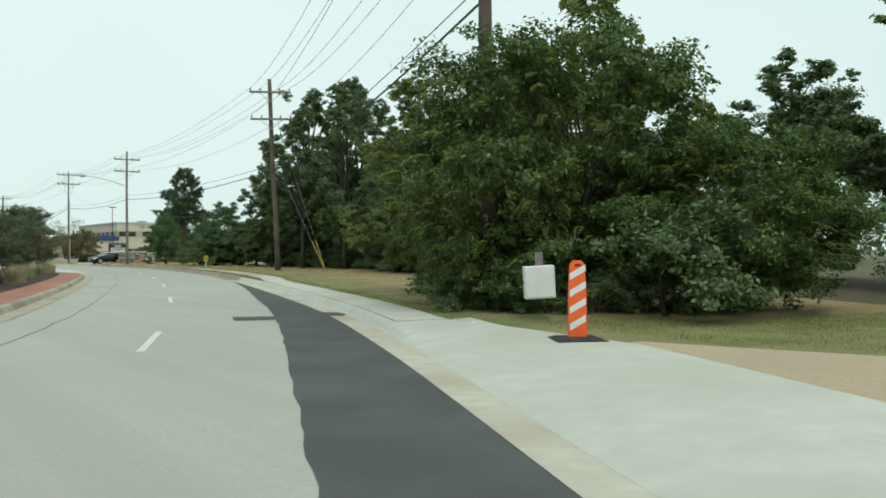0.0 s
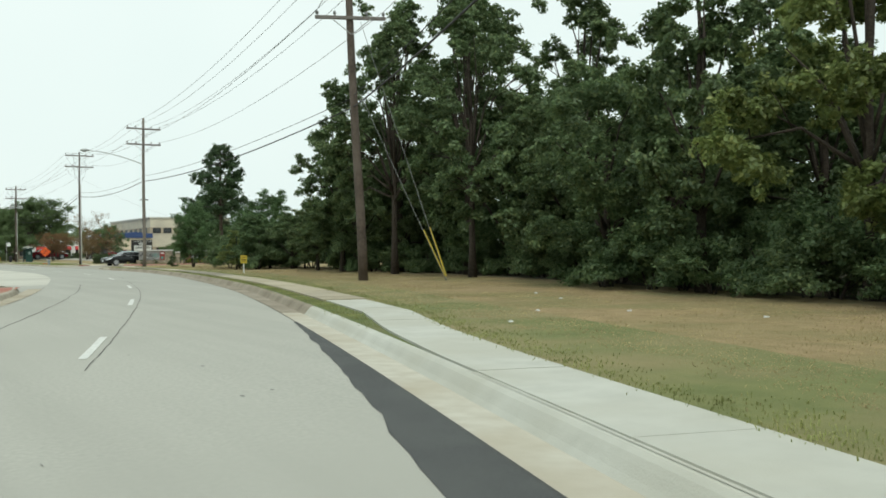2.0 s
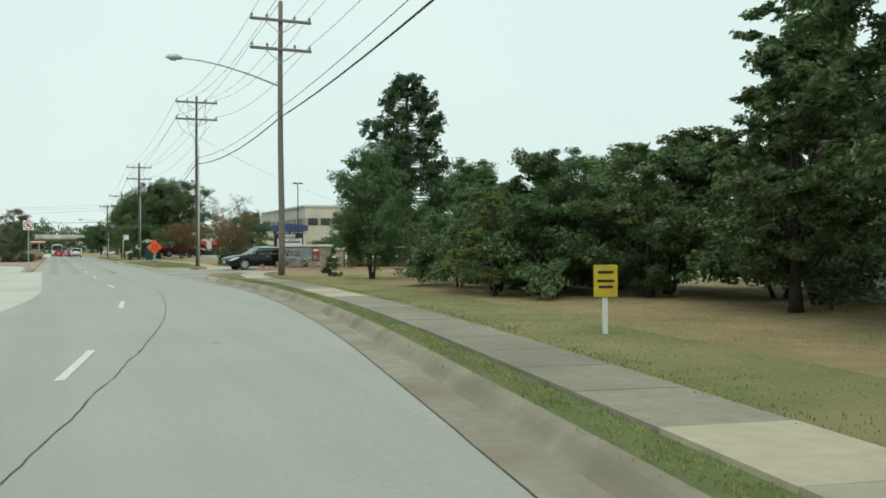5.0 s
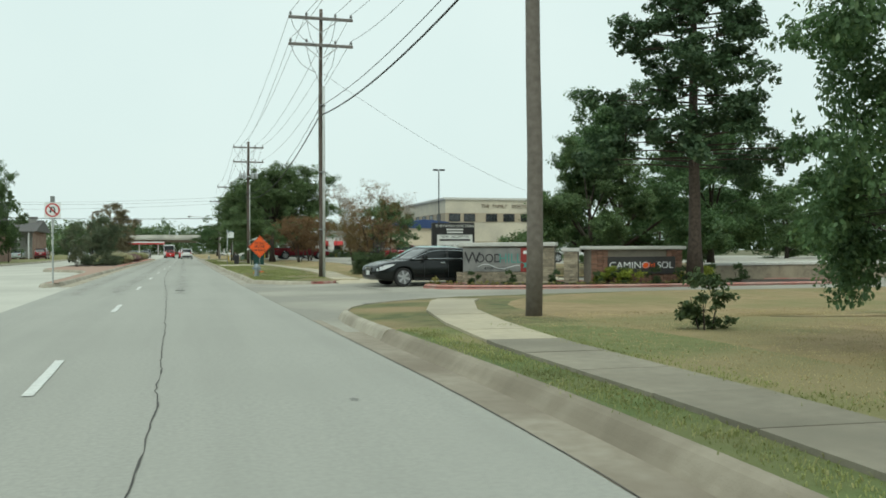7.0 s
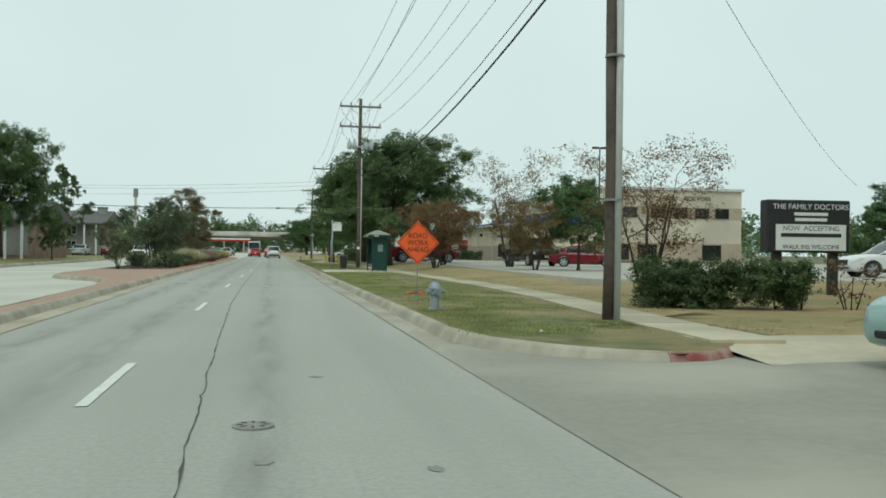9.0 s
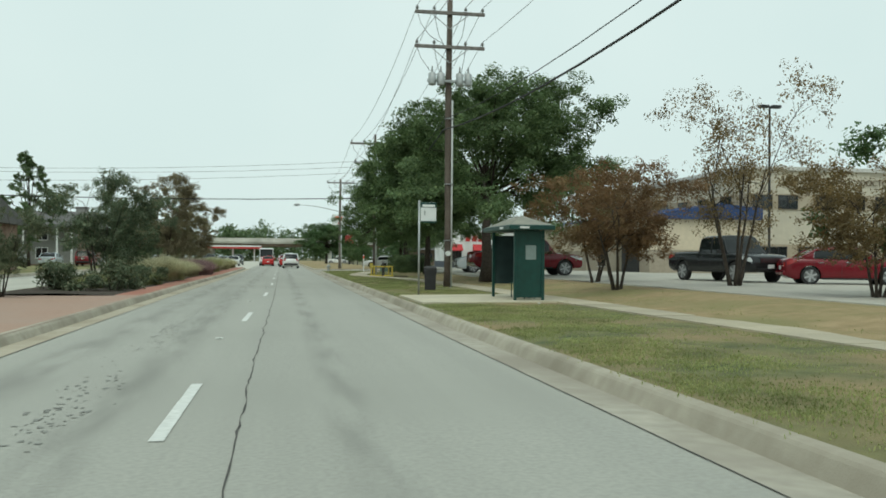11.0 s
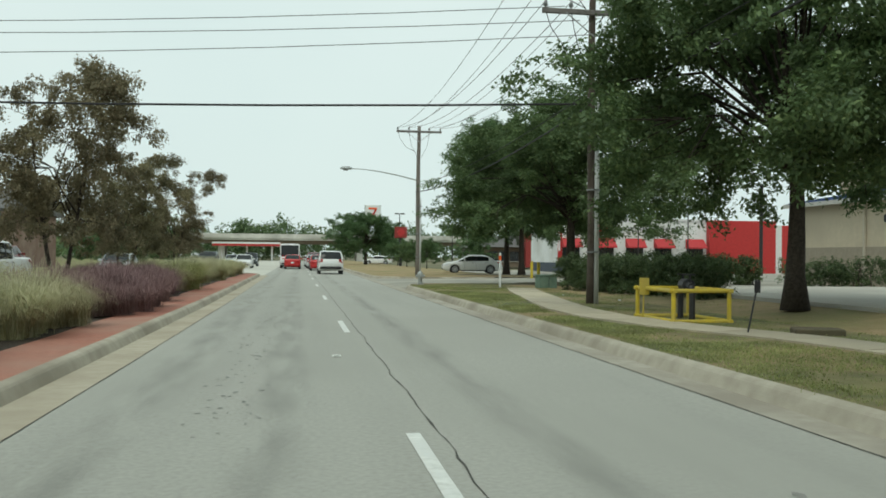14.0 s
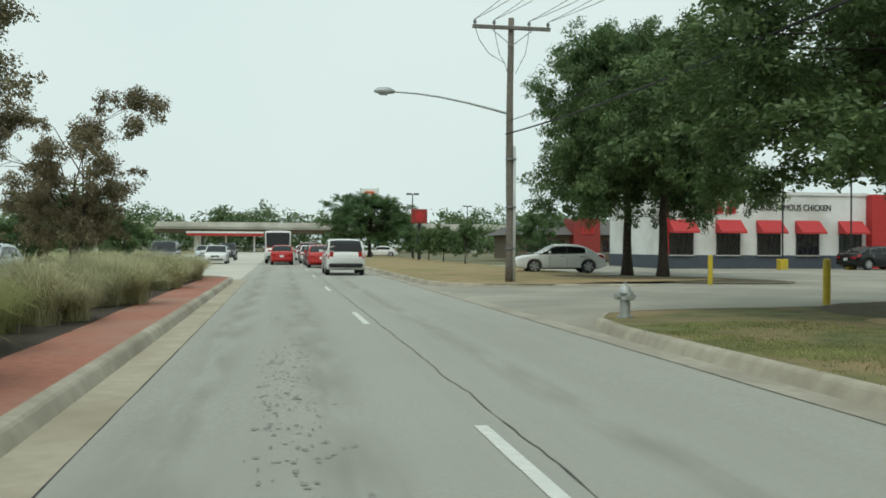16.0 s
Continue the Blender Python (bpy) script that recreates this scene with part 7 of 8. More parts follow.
# doctors' offices: two storeys, bands of cream and tan
t = thing("office_building", (0, 0, 0), 0, "two-storey cream stucco medical office with banded dark windows", "office building")
body = slab(t, "wall", 62.4, 77.8, 194.0, 226.0, 0.1, 7.85, STUCCO)
slab(t, "window_band", 62.37, 77.83, 193.96, 226.04, 5.0, 6.15, TANW, "tan window band")
slab(t, "base_band", 62.37, 77.83, 193.96, 226.04, 0.1, 2.5, TANW, "tan base band")
slab(t, "parapet", 62.2, 78.0, 193.8, 226.2, 7.85, 8.12, CAP, "pale parapet cap")
slab(t, "plinth", 62.34, 77.86, 193.93, 226.07, 0.05, 0.6, BROWNW)
for i, x in enumerate((63.6, 65.6, 68.6, 71.0, 73.4, 75.6)):
    window(t, x, 193.95, 5.56, 1.45, 0.95, "y", 1, BLACK, False)
for x in (64.5, 67.5, 74.5):
    window(t, x, 193.95, 1.55, 2.0, 1.5, "y", 2, BLACK, False)
for y in span(197, 223, 3.7):
    window(t, 62.36, y, 5.56, 1.6, 0.95, "x", 1, BLACK, False)
    window(t, 62.36, y, 1.6, 1.8, 1.4, "x", 1, BLACK, False)
# white letters on cream, made dark brown: their shadows are put into the colour
for word, x in (("THE", 67.75), ("FAMILY", 69.75), ("DOCTORS", 72.85)):
    letters(word, 0.62, BROWNW, t, face(x, 7.05, 193.93, 1.0), 0.03)
g = Mesh()
g.box((71, 205, 8.3), (1.6, 1.6, 0.9), 0.03)
part("roof_unit", g, STEEL, t, "grey rooftop unit")
for x0, x1, y0, y1, zz in ((58.6, 62.3, 200, 204, 2.9),):
    slab(t, "porch_roof", x0, x1, y0, y1, zz, zz + 0.3, SHINGLE)
    for yy in (y0 + 0.3, y1 - 0.3):
        slab(t, "porch_post", x0 + 0.2, x0 + 0.45, yy - 0.12, yy + 0.12, 0.1, zz, STUCCO)

# tan building with a blue metal roof
t = thing("shop_building", (0, 0, 0), 0, "long tan panel building with a brown base and blue metal roof", "shop building")
slab(t, "wall", 54.0, 61.9, 191.5, 217.0, 0.1, 4.1, SHOPTAN)
slab(t, "base_band", 53.96, 61.92, 191.46, 217.04, 0.1, 2.0, SHOPBASE, "brown block base")
g = Mesh()
g.add([(53.6, 191.2, 4.1), (62.1, 191.2, 4.1), (62.1, 191.2, 4.9), (59, 191.2, 5.2), (53.6, 191.2, 4.28), (53.6, 217.4, 4.1), (62.1, 217.4, 4.1), (62.1, 217.4, 4.9), (59, 217.4, 5.2), (53.6, 217.4, 4.28)], [(0, 1, 2, 3, 4), (9, 8, 7, 6, 5), (0, 5, 6, 1), (4, 3, 8, 9), (3, 2, 7, 8), (0, 4, 9, 5), (1, 6, 7, 2)])
roof = part("roof", g, BLUER, t)
for y in span(192, 217, 1.0):
    g = Mesh()
    g.tube([(53.6, y, 4.30), (58.95, y, 5.21)], 0.02, 4)
    part("roof_seam", g, BLUER, roof)
slab(t, "fascia", 53.5, 53.62, 191.2, 217.4, 4.06, 4.26, CAP, "pale gutter fascia")
for y in (197.0, 204.0, 211.0):
    slab(t, "downpipe", 53.86, 53.955, y - 0.05, y + 0.05, 0.1, 4.1, STUCCO)
# black sheet on the closed wall, painted as the shade inside a doorway
slab(t, "recess", 53.9, 53.955, 193.2, 196.4, 0.12, 2.75, BLACK, "flat black sheet for the shade in an open doorway")
slab(t, "canopy", 52.6, 53.95, 192.8, 196.8, 2.8, 3.1, SHINGLE)
g = Mesh()
g.box((53.85, 209.2, 3.25), (0.2, 0.42, 0.35), 0.04)
part("wall_lamp", g, BLACK, t)
window(t, 53.94, 200.6, 1.5, 1.4, 1.3, "x")

# fried chicken restaurant: white front with red awnings
t = thing("restaurant_building", (0, 0, 0), 0, "white restaurant with red awnings and dark blue base", "restaurant")
slab(t, "wall", 50.7, 64.6, 250.0, 259.0, 0.1, 4.75, WALLW)
slab(t, "base_band", 50.66, 64.64, 249.95, 259.0, 0.1, 0.95, SLATEB, "dark blue-grey base band")
slab(t, "parapet", 50.6, 64.7, 249.9, 259.1, 4.75, 4.95, WHITE)
slab(t, "end_wall", 64.62, 71.0, 249.4, 259.0, 0.1, 4.85, RED, "plain red end wall")
for i, x in enumerate((71.35, 72.05, 72.75, 73.45, 74.15, 74.85, 75.55)):
    slab(t, "stripe_panel", x - 0.35, x + 0.35, 249.6 + 0.02 * (i % 2), 259.0, 0.1, 4.5, WHITE if i % 2 == 0 else RED)
slab(t, "sign_panel", 50.75, 51.12, 249.9, 249.97, 1.0, 4.3, RED, "red wall panel with pale stripes")
for x in (50.85,):
    slab(t, "panel_stripe", x - 0.09, x + 0.09, 249.86, 249.9, 2.0, 4.2, WHITE)
for x in (51.93, 55.05, 57.8, 60.45, 63.45):
    window(t, x, 249.94, 1.72, 1.5, 1.45, "y", 3)
    g = Mesh()
    g.loft([[(x - 0.85, 249.95, 2.35), (x - 0.85, 249.95, 3.15), (x - 0.85, 249.1, 2.42), (x - 0.85, 249.1, 2.30)], [(x + 0.85, 249.95, 2.35), (x + 0.85, 249.95, 3.15), (x + 0.85, 249.1, 2.42), (x + 0.85, 249.1, 2.30)]])
    part("awning", g, AWN, t, "red canvas awning")
letters("WORLD FAMOUS CHICKEN", 0.55, BLACK, t, face(59.3, 3.95, 249.97, 0.82), 0.02)
for k in range(3):
    g = Mesh()
    g.prism([(-0.32, -0.42), (0.28, -0.42), (0.42, 0.42), (-0.18, 0.42)], 0.06, pose(53.55 + 0.85 * k, 249.95, 3.95))
    part("logo_shape", g, RED, t, "slanted red logo shape")
for x in (57.0, 61.5):
    t2 = thing("lot_lamp", (x, 247.0, 0.1), 0, "dark lamp post with a yellow concrete foot", "lamp post")
    g = Mesh()
    g.tube([(0, 0, 0.4), (0, 0, 5.6)], 0.05, 8)
    part("mast", g, BLACK, t2)
    g = Mesh()
    g.box((0, 0, 0.3), (0.5, 0.5, 0.7), 0.03)
    part("footing", g, YELLOW, t2, "yellow painted footing")
    g = Mesh()
    g.box((0, -0.2, 5.6), (0.4, 0.6, 0.14), 0.03)
    part("lamp_head", g, BLACK, t2)

# low brown restaurant further on
t = thing("diner_building", (0, 0, 0), 0, "low brown diner with wide shingle roof and red tower", "restaurant")
slab(t, "wall", 52.0, 66.0, 288, 300, 0.1, 2.7, BROWNW)
g = Mesh()
g.loft([[(51, 287, 2.7), (67, 287, 2.7), (67, 301, 2.7), (51, 301, 2.7)], [(54, 291, 4.2), (64, 291, 4.2), (64, 297, 4.2), (54, 297, 4.2)]])
part("roof", g, SHINGLE, t)
tw = slab(t, "tower", 57.2, 60.0, 286.6, 290, 0.1, 4.4, SIGNRED, "brick red tower")
g = Mesh()
g.box((58.7, 286.55, 3.1), (1.3, 0.06, 0.7), 0.02)
part("logo_shape", g, RED, tw, "red logo shape")
for x in (53.2, 54.6, 56.0, 61.4, 62.8, 64.4):
    window(t, x, 287.96, 1.5, 1.1, 1.2, "y", 1, BLACK)

# houses across the road
t = thing("brick_house", (-3.5, 40.0, 0), 0, "tall brick and grey siding house with a shingle roof", "house")
slab(t, "wall", -12.0, 9.5, 206.0, 222.0, 0.1, 4.8, HBRICK)
slab(t, "siding", 2.0, 9.54, 205.9, 206.0, 0.3, 4.75, SIDING, "grey siding front")
g = Mesh()
g.add([(-12.6, 205.2, 4.7), (10.2, 205.2, 4.7), (10.2, 222.8, 4.7), (-12.6, 222.8, 4.7), (-12.6, 214, 6.8), (10.2, 214, 6.8)], [(0, 1, 5, 4), (2, 3, 4, 5), (1, 2, 5), (3, 0, 4), (3, 2, 1, 0)])
roof = part("roof", g, SHINGLE, t)
g = Mesh()
g.box((8.7, 212.4, 5.9), (1.3, 1.0, 2.6), 0.02)
part("chimney", g, SIDING, roof, "grey sided chimney")
g = Mesh()
g.box((8.7, 212.4, 7.25), (1.5, 1.2, 0.14), 0.02)
part("chimney_cap", g, SHINGLE, roof)
for x in (-10, -7.5, -4.5, -1.5):
    window(t, x, 205.97, 1.75, 1.1, 1.4, "y", 1, WHITE)
for zz in (1.6, 3.7):
    window(t, 5.6, 205.87, zz, 1.3, 1.2, "y", 1, WHITE)
for x in (2.3, 3.9, 7.6, 9.2):
    slab(t, "porch_post", x - 0.1, x + 0.1, 204.3, 204.5, 0.1, 4.5, WHITE)
slab(t, "porch_roof", 1.9, 9.8, 204.1, 206.0, 4.5, 4.72, SHINGLE)
t = thing("far_house", (3.5, 20.0, -0.4), 0, "brick house above the grass bank with a shingle roof", "house")
slab(t, "wall", -14.0, 5.0, 176.0, 192.0, 0.4, 4.2, HBRICK)
slab(t, "siding", -1.0, 5.03, 175.92, 176.0, 0.9, 4.15, SIDING, "grey siding front")
g = Mesh()
g.add([(-14.6, 175.3, 4.1), (5.7, 175.3, 4.1), (5.7, 192.7, 4.1), (-14.6, 192.7, 4.1), (-14.6, 184, 6.2), (5.7, 184, 6.2)], [(0, 1, 5, 4), (2, 3, 4, 5), (1, 2, 5), (3, 0, 4), (3, 2, 1, 0)])
part("roof", g, SHINGLE, t)
for x in (-11.5, -8, -4.5):
    window(t, x, 175.96, 2.6, 1.1, 1.4, "y", 1, WHITE)
window(t, 2.2, 175.88, 2.6, 1.2, 1.5, "y", 1, WHITE)
for x in (-0.8, 0.9, 3.4, 4.8):
    slab(t, "porch_post", x - 0.1, x + 0.1, 174.6, 174.8, 0.3, 4.0, WHITE)
t = thing("wooden_fence", (0, 0, 0), 0, "brown board fence beside the brick house", "fence")
for i in range(34):
    slab(t, "board", 0.4 + 0.16 * i, 0.54 + 0.16 * i, 186.0, 186.03, 0.2, 1.75 + 0.03 * math.sin(i * 2.3), BROWNW)
for x in (0.4, 2.9, 5.6):
    slab(t, "post", x, x + 0.1, 186.03, 186.13, 0.0, 1.8, BROWNW)

# overpass across the far end of the road
t = thing("overpass", (0, 0, 0), 0, "pale concrete highway overpass on square piers", "bridge")
slab(t, "deck", -140, 190, 420, 434, 5.4, 6.3, CONCR)
slab(t, "parapet", -140, 190, 419.7, 420.0, 5.9, 7.1, CONCR)
# girders: the shade under the deck is put into their dark brown colour
slab(t, "beam", -140, 190, 421, 433, 4.5, 5.4, BROWNW, "girders coloured dark brown for the shade under the deck")
for x in (-60, -28, 8, 45, 76, 110):
    for y in (423, 431):
        slab(t, "pier", x - 0.8, x + 0.8, y - 0.8, y + 0.8, -0.1, 4.5, CONCR)
for x0, x1 in ((-150, -62), (112, 200)):
    slab(t, "abutment", x0, x1, 420.5, 433.5, -0.1, 4.5, BROWNW)

# distant signs and lamps
t = thing("pylon_sign", (44.2, 370.0, 0.0), 0, "tall store pylon sign with a white panel and coloured emblem", "pylon sign")
for x in (-1.6, 1.6):
    g = Mesh()
    g.box((x, 0, 6.2), (0.3, 0.4, 12.6), 0.02)
    part("leg", g, GREENP, t)
g = Mesh()
g.box((0, -0.1, 11.0), (3.4, 0.7, 2.9), 0.05)
cab = part("cabinet", g, SIGNWHITE, t)
for a, mt in (([(-0.9, 0.9), (0.9, 0.9), (0.9, 0.5), (-0.9, 0.5)], ORANGE), ([(0.45, 0.5), (0.9, 0.5), (0.1, -1.0), (-0.35, -1.0)], RED)):
    g = Mesh()
    g.prism(a, 0.05, pose(0, -0.48, 11.0))
    part("emblem", g, mt, cab)
t = thing("pole_sign", (40.6, 283.0, 0.1), 0, "square red sign box on a black pole", "pole sign")
g = Mesh()
g.box((0, 0, 1.8), (0.28, 0.28, 3.6), 0.02)
part("mast", g, BLACK, t)
g = Mesh()
g.box((0, 0, 4.2), (1.5, 0.45, 1.35), 0.04)
cab = part("cabinet", g, SIGNRED, t)
g = Mesh()
g.tube([(0, -0.235, 4.2), (0, -0.255, 4.2)], 0.45, 18)
part("emblem", g, RED, cab)
for x, y, h in ((42.1, 297.9, 7.3), (55.0, 330.0, 7.5), (59.0, 185.0, 10.8)):
    t = thing("lot_lamp", (x, y, 0.1), 0, "tall dark parking lot lamp with twin heads", "lamp post")
    g = Mesh()
    g.tube([(0, 0, -0.1), (0, 0, h - 0.15)], [0.09, 0.06], 8)
    part("mast", g, BLACK, t)
    for sx in (-0.4, 0.4):
        g = Mesh()
        g.box((sx, 0, h - 0.12), (0.6, 0.4, 0.18), 0.03)
        part("lamp_head", g, BLACK, t)
t = thing("chimney_stack", (64.5, 240, 0.1), 0, "thin dark vent stack rising behind the shops", "vent stack")
g = Mesh()
g.tube([(0, 0, 0), (0, 0, 7.2)], 0.14, 10)
part("shaft", g, BLACK, t)
t = thing("cell_tower", (-10, 395, 0), 0, "pale slim antenna tower above the trees", "antenna tower")
g = Mesh()
g.tube([(0, 0, 0), (0, 0, 16.5)], [0.5, 0.4], 10)
part("mast", g, CAP, t)
g = Mesh()
g.tube([(0, 0, 16.5), (0, 0, 19)], 0.7, 10)
part("antenna_shroud", g, STEEL, t)
t = thing("fuel_canopy", (0, 0, 0), 0, "red and white fuel station canopy far down the road", "fuel canopy")
slab(t, "canopy", 8, 24, 396, 404, 3.6, 4.5, RED)
slab(t, "white_band", 7.95, 24.05, 395.9, 396, 4.1, 4.5, WHITE)
for x in (10, 16, 22):
    slab(t, "column", x - 0.2, x + 0.2, 399, 399.4, -0.1, 3.6, WHITE)

# ---- vehicles ----
TYRE = RUBBER
RIM = mat("alloy_rim", (0.22, 0.225, 0.23), (0.17, 0.175, 0.18), 6, 0.35, metal=0.7)
CARGLASS = mat("car_glass", (0.012, 0.015, 0.016), (0.016, 0.019, 0.02), 2, 0.04, spec=0.38)
SPOKE = mat("silver_spoke", (0.52, 0.53, 0.54), (0.44, 0.45, 0.46), 6, 0.4, metal=0.3)
TRIM = mat("black_trim", (0.02, 0.02, 0.021), rough=0.5)
TAIL = mat("tail_lamp", (0.35, 0.012, 0.012), (0.30, 0.01, 0.01), 3, 0.15, spec=0.7)
LENS = mat("head_lamp", (0.62, 0.64, 0.65), (0.5, 0.52, 0.53), 9, 0.12, spec=0.8)
CHROME = mat("chrome", (0.62, 0.63, 0.64), rough=0.12, metal=1.0)


def paint(name, c):
    m = mat(name, c, tuple(v * 0.93 for v in c), 2, 0.16, spec=0.42)
    m.node_tree.nodes["Principled BSDF"].inputs["Coat Weight"].default_value = 0.0
    m.node_tree.nodes["Principled BSDF"].inputs["Coat Roughness"].default_value = 0.06
    return m


# top: share of half length, share of half width, height of bonnet, belt and boot; cab: share of half length, share of roof height
KINDS = {
    "sedan": dict(top=[(-1, .76, .80), (-.975, .88, .92), (-.90, .94, .985), (-.6, .985, 1.0), (-.2, 1, .975), (.2, 1, .955), (.42, .995, .94), (.6, .985, .905), (.8, .965, .845), (.92, .925, .775), (.98, .87, .71), (1, .78, .63)], low=.21, ends=.33,
                  cab=[(-.80, .0), (-.66, .42), (-.50, .82), (-.36, .95), (-.14, 1.0), (.03, .98), (.14, .90), (.50, .0)], belt=.965, win=(-.54, .27), post=(-.12,), axle=(-.60, .60), wr=.335),
    "suv": dict(top=[(-1, .82, .98), (-.975, .92, 1.08), (-.88, .97, 1.14), (-.5, 1, 1.12), (0, 1, 1.085), (.4, 1, 1.06), (.6, .99, 1.03), (.8, .965, .965), (.92, .93, .89), (.98, .87, .80), (1, .78, .70)], low=.26, ends=.38,
                cab=[(-.97, .0), (-.90, .52), (-.82, .82), (-.74, .925), (-.40, 1.0), (-.10, .995), (.06, .91), (.46, .0)], belt=1.09, win=(-.76, .24), post=(-.47, -.12), axle=(-.60, .60), wr=.37),
    "pickup": dict(top=[(-1, .94, 1.18), (-.985, .97, 1.22), (-.7, 1, 1.23), (-.19, 1, 1.23), (-.17, 1, 1.20), (.2, 1, 1.19), (.5, 1, 1.18), (.75, .985, 1.15), (.92, .955, 1.10), (.985, .90, 1.02), (1, .86, .92)], low=.42, ends=.50,
                   cab=[(-.20, .0), (-.18, .80), (-.14, .95), (.0, 1.0), (.22, 1.0), (.31, .93), (.50, .0)], belt=1.19, win=(-.16, .37), post=(.10,), axle=(-.60, .66), wr=.42),
    "van": dict(top=[(-1, .97, 1.2), (-.98, 1, 1.25), (-.5, 1, 1.25), (0, 1, 1.25), (.55, 1, 1.22), (.8, .95, 1.1), (.95, .88, .95), (1, .8, .82)], low=.34, ends=.42,
                cab=[(-.99, .0), (-.98, .80), (-.965, .96), (-.5, 1.0), (.3, 1.0), (.42, .93), (.62, .0)], belt=1.2, win=(-.9, .40), post=(-.55, -.2, .12), axle=(-.62, .66), wr=.38),
}
LEVELS = (0, .10, .30, .55, .78, .92, 1.0)
BULGE = (.93, .982, .998, 1.0, .988, .958, .90)


def smooth_rows(rows, n):
    """Rows of numbers made denser along a soft curve through them."""
    out = []
    for i in range(len(rows) - 1):
        p0, p1, p2, p3 = rows[max(i - 1, 0)], rows[i], rows[i + 1], rows[min(i + 2, len(rows) - 1)]
        for j in range(n):
            t = j / n
            row = [0.5 * (2 * b + (c - a) * t + (2 * a - 5 * b + 4 * c - d) * t * t + (3 * b - a - 3 * c + d) * t ** 3) for a, b, c, d in zip(p0, p1, p2, p3)]
            row[0] = p1[0] + (p2[0] - p1[0]) * t
            out.append(tuple(row))
    return out + [tuple(rows[-1])]


def car(kind, colour, x, y, z, rz, L, W, H, label, category="car", group="vehicles"):
    """A vehicle that looks along its own x: body with open wheel arches, glazed cabin under a roof shell, wheels, lamps."""
    k = KINDS[kind]
    t = thing({"sedan": "sedan_car", "suv": "sport_utility_car", "pickup": "pickup_truck", "van": "shuttle_van"}[kind], (x, y, z), rz, label, category, group)
    hw, hl, belt, wr = W / 2, L / 2, k["belt"], k["wr"]
    fine = smooth_rows(k["top"], 5)
    fx, fw, fz = [r[0] * hl for r in fine], [r[1] * hw for r in fine], [r[2] for r in fine]
    arch = wr * 1.14

    def floor_z(xx):
        return float(np.interp(xx / hl, (-1, -.96, -.86, .86, .96, 1), (k["ends"] + .06, k["ends"], k["low"], k["low"], k["ends"] - .06, k["ends"] + .02)))

    def body_pt(xx, lev, sgn, out=0.0):
        w, z1, z0 = float(np.interp(xx, fx, fw)), float(np.interp(xx, fx, fz)), floor_z(xx)
        return (xx, sgn * (w * float(np.interp(lev, LEVELS, BULGE)) + out), z0 + (z1 - z0) * lev)

    xs = set(fx)
    for ax in k["axle"]:
        xs |= {ax * hl + arch * q for q in (-1.002, -.998, -.96, -.85, -.68, -.45, -.2, 0, .2, .45, .68, .85, .96, .998, 1.002)}
    rings = []
    for xx in sorted(xs):
        cut = floor_z(xx)
        for ax in k["axle"]:
            e = arch * arch - (xx - ax * hl) ** 2
            if e > 0:
                cut = max(cut, wr + math.sqrt(e))
        half = [body_pt(xx, lev, 1) for lev in LEVELS]
        half = [(a, b, max(c, cut + 0.004 * i)) for i, (a, b, c) in enumerate(half)]
        w, z1 = float(np.interp(xx, fx, fw)), half[-1][2]
        half += [(xx, w * 0.62, z1 + 0.014), (xx, w * 0.3, z1 + 0.024)]
        half = [(half[0][0], half[0][1] * 0.6, half[0][2])] + half
        rings.append(half + [(a, -b, c) for a, b, c in reversed(half)])
    g = Mesh()
    g.loft(rings)
    body = part("body", g, colour, t, smooth=True)
    g = Mesh()
    g.box((0, 0, k["low"] + 0.16), (L * 0.84, W * 0.62, 0.30), 0.02)
    part("underbody", g, TRIM, body, "black underbody")
    cabf = smooth_rows(k["cab"], 5)
    cx = [c[0] * hl for c in cabf]
    cf = [min(1.0, max(0.0, c[1])) for c in cabf]
    cz = [belt - 0.02 + (H - belt + 0.02) * c for c in cf]
    taper = 0.76 if kind != "van" else 0.92

    def zr(xx):
        return float(np.interp(xx, cx, cz))

    def half_ring(xx, zz, out=0.0):
        f = max(0.0, (zz - belt) / (H - belt))
        wb = float(np.interp(xx, fx, fw)) * 0.915
        wt = hw * 0.91 + (hw * taper - hw * 0.91) * f
        wt = min(wt, wb)
        return [(xx, wb + out, belt - 0.05), (xx, wb + out, belt + 0.01), (xx, (wb + wt) / 2 + 0.035 * f + out, belt + (zz - belt) * 0.5), (xx, wt + 0.045 * f + out, max(belt, zz - 0.085 * f)), (xx, wt + 0.012 * f + out * 0.7, zz - 0.03 * f + out * 0.7), (xx, wt - 0.085 * f, zz + out), (xx, wt * 0.45, zz + 0.018 * f + out)]

    def side_pt(xx, u, sgn, out=0.0):
        h = half_ring(xx, zr(xx), out)
        b, m_, a = h[1], h[2], h[3]
        p, q, v = (b, m_, u * 2) if u < 0.5 else (m_, a, u * 2 - 1)
        return (xx, sgn * (p[1] + (q[1] - p[1]) * v), p[2] + (q[2] - p[2]) * v)

    g = Mesh()
    g.loft([half_ring(xx, zz) + [(a, -b, c) for a, b, c in reversed(half_ring(xx, zz))] for xx, zz in zip(cx, cz)])
    cabin = part("greenhouse", g, CARGLASS, t, "dark tinted car windows", True)
    roof = [(xx, zz) for xx, zz, c in zip(cx, cz, cf) if c > 0.86]
    g = Mesh()
    g.grid([half_ring(xx, zz, 0.012)[3:] + [(a, -b, c) for a, b, c in reversed(half_ring(xx, zz, 0.012)[3:])] for xx, zz in roof])
    part("roof", g, colour, cabin, smooth=True)
    edges = [k["win"][0] * hl] + [p * hl for p in k["post"]] + [k["win"][1] * hl]
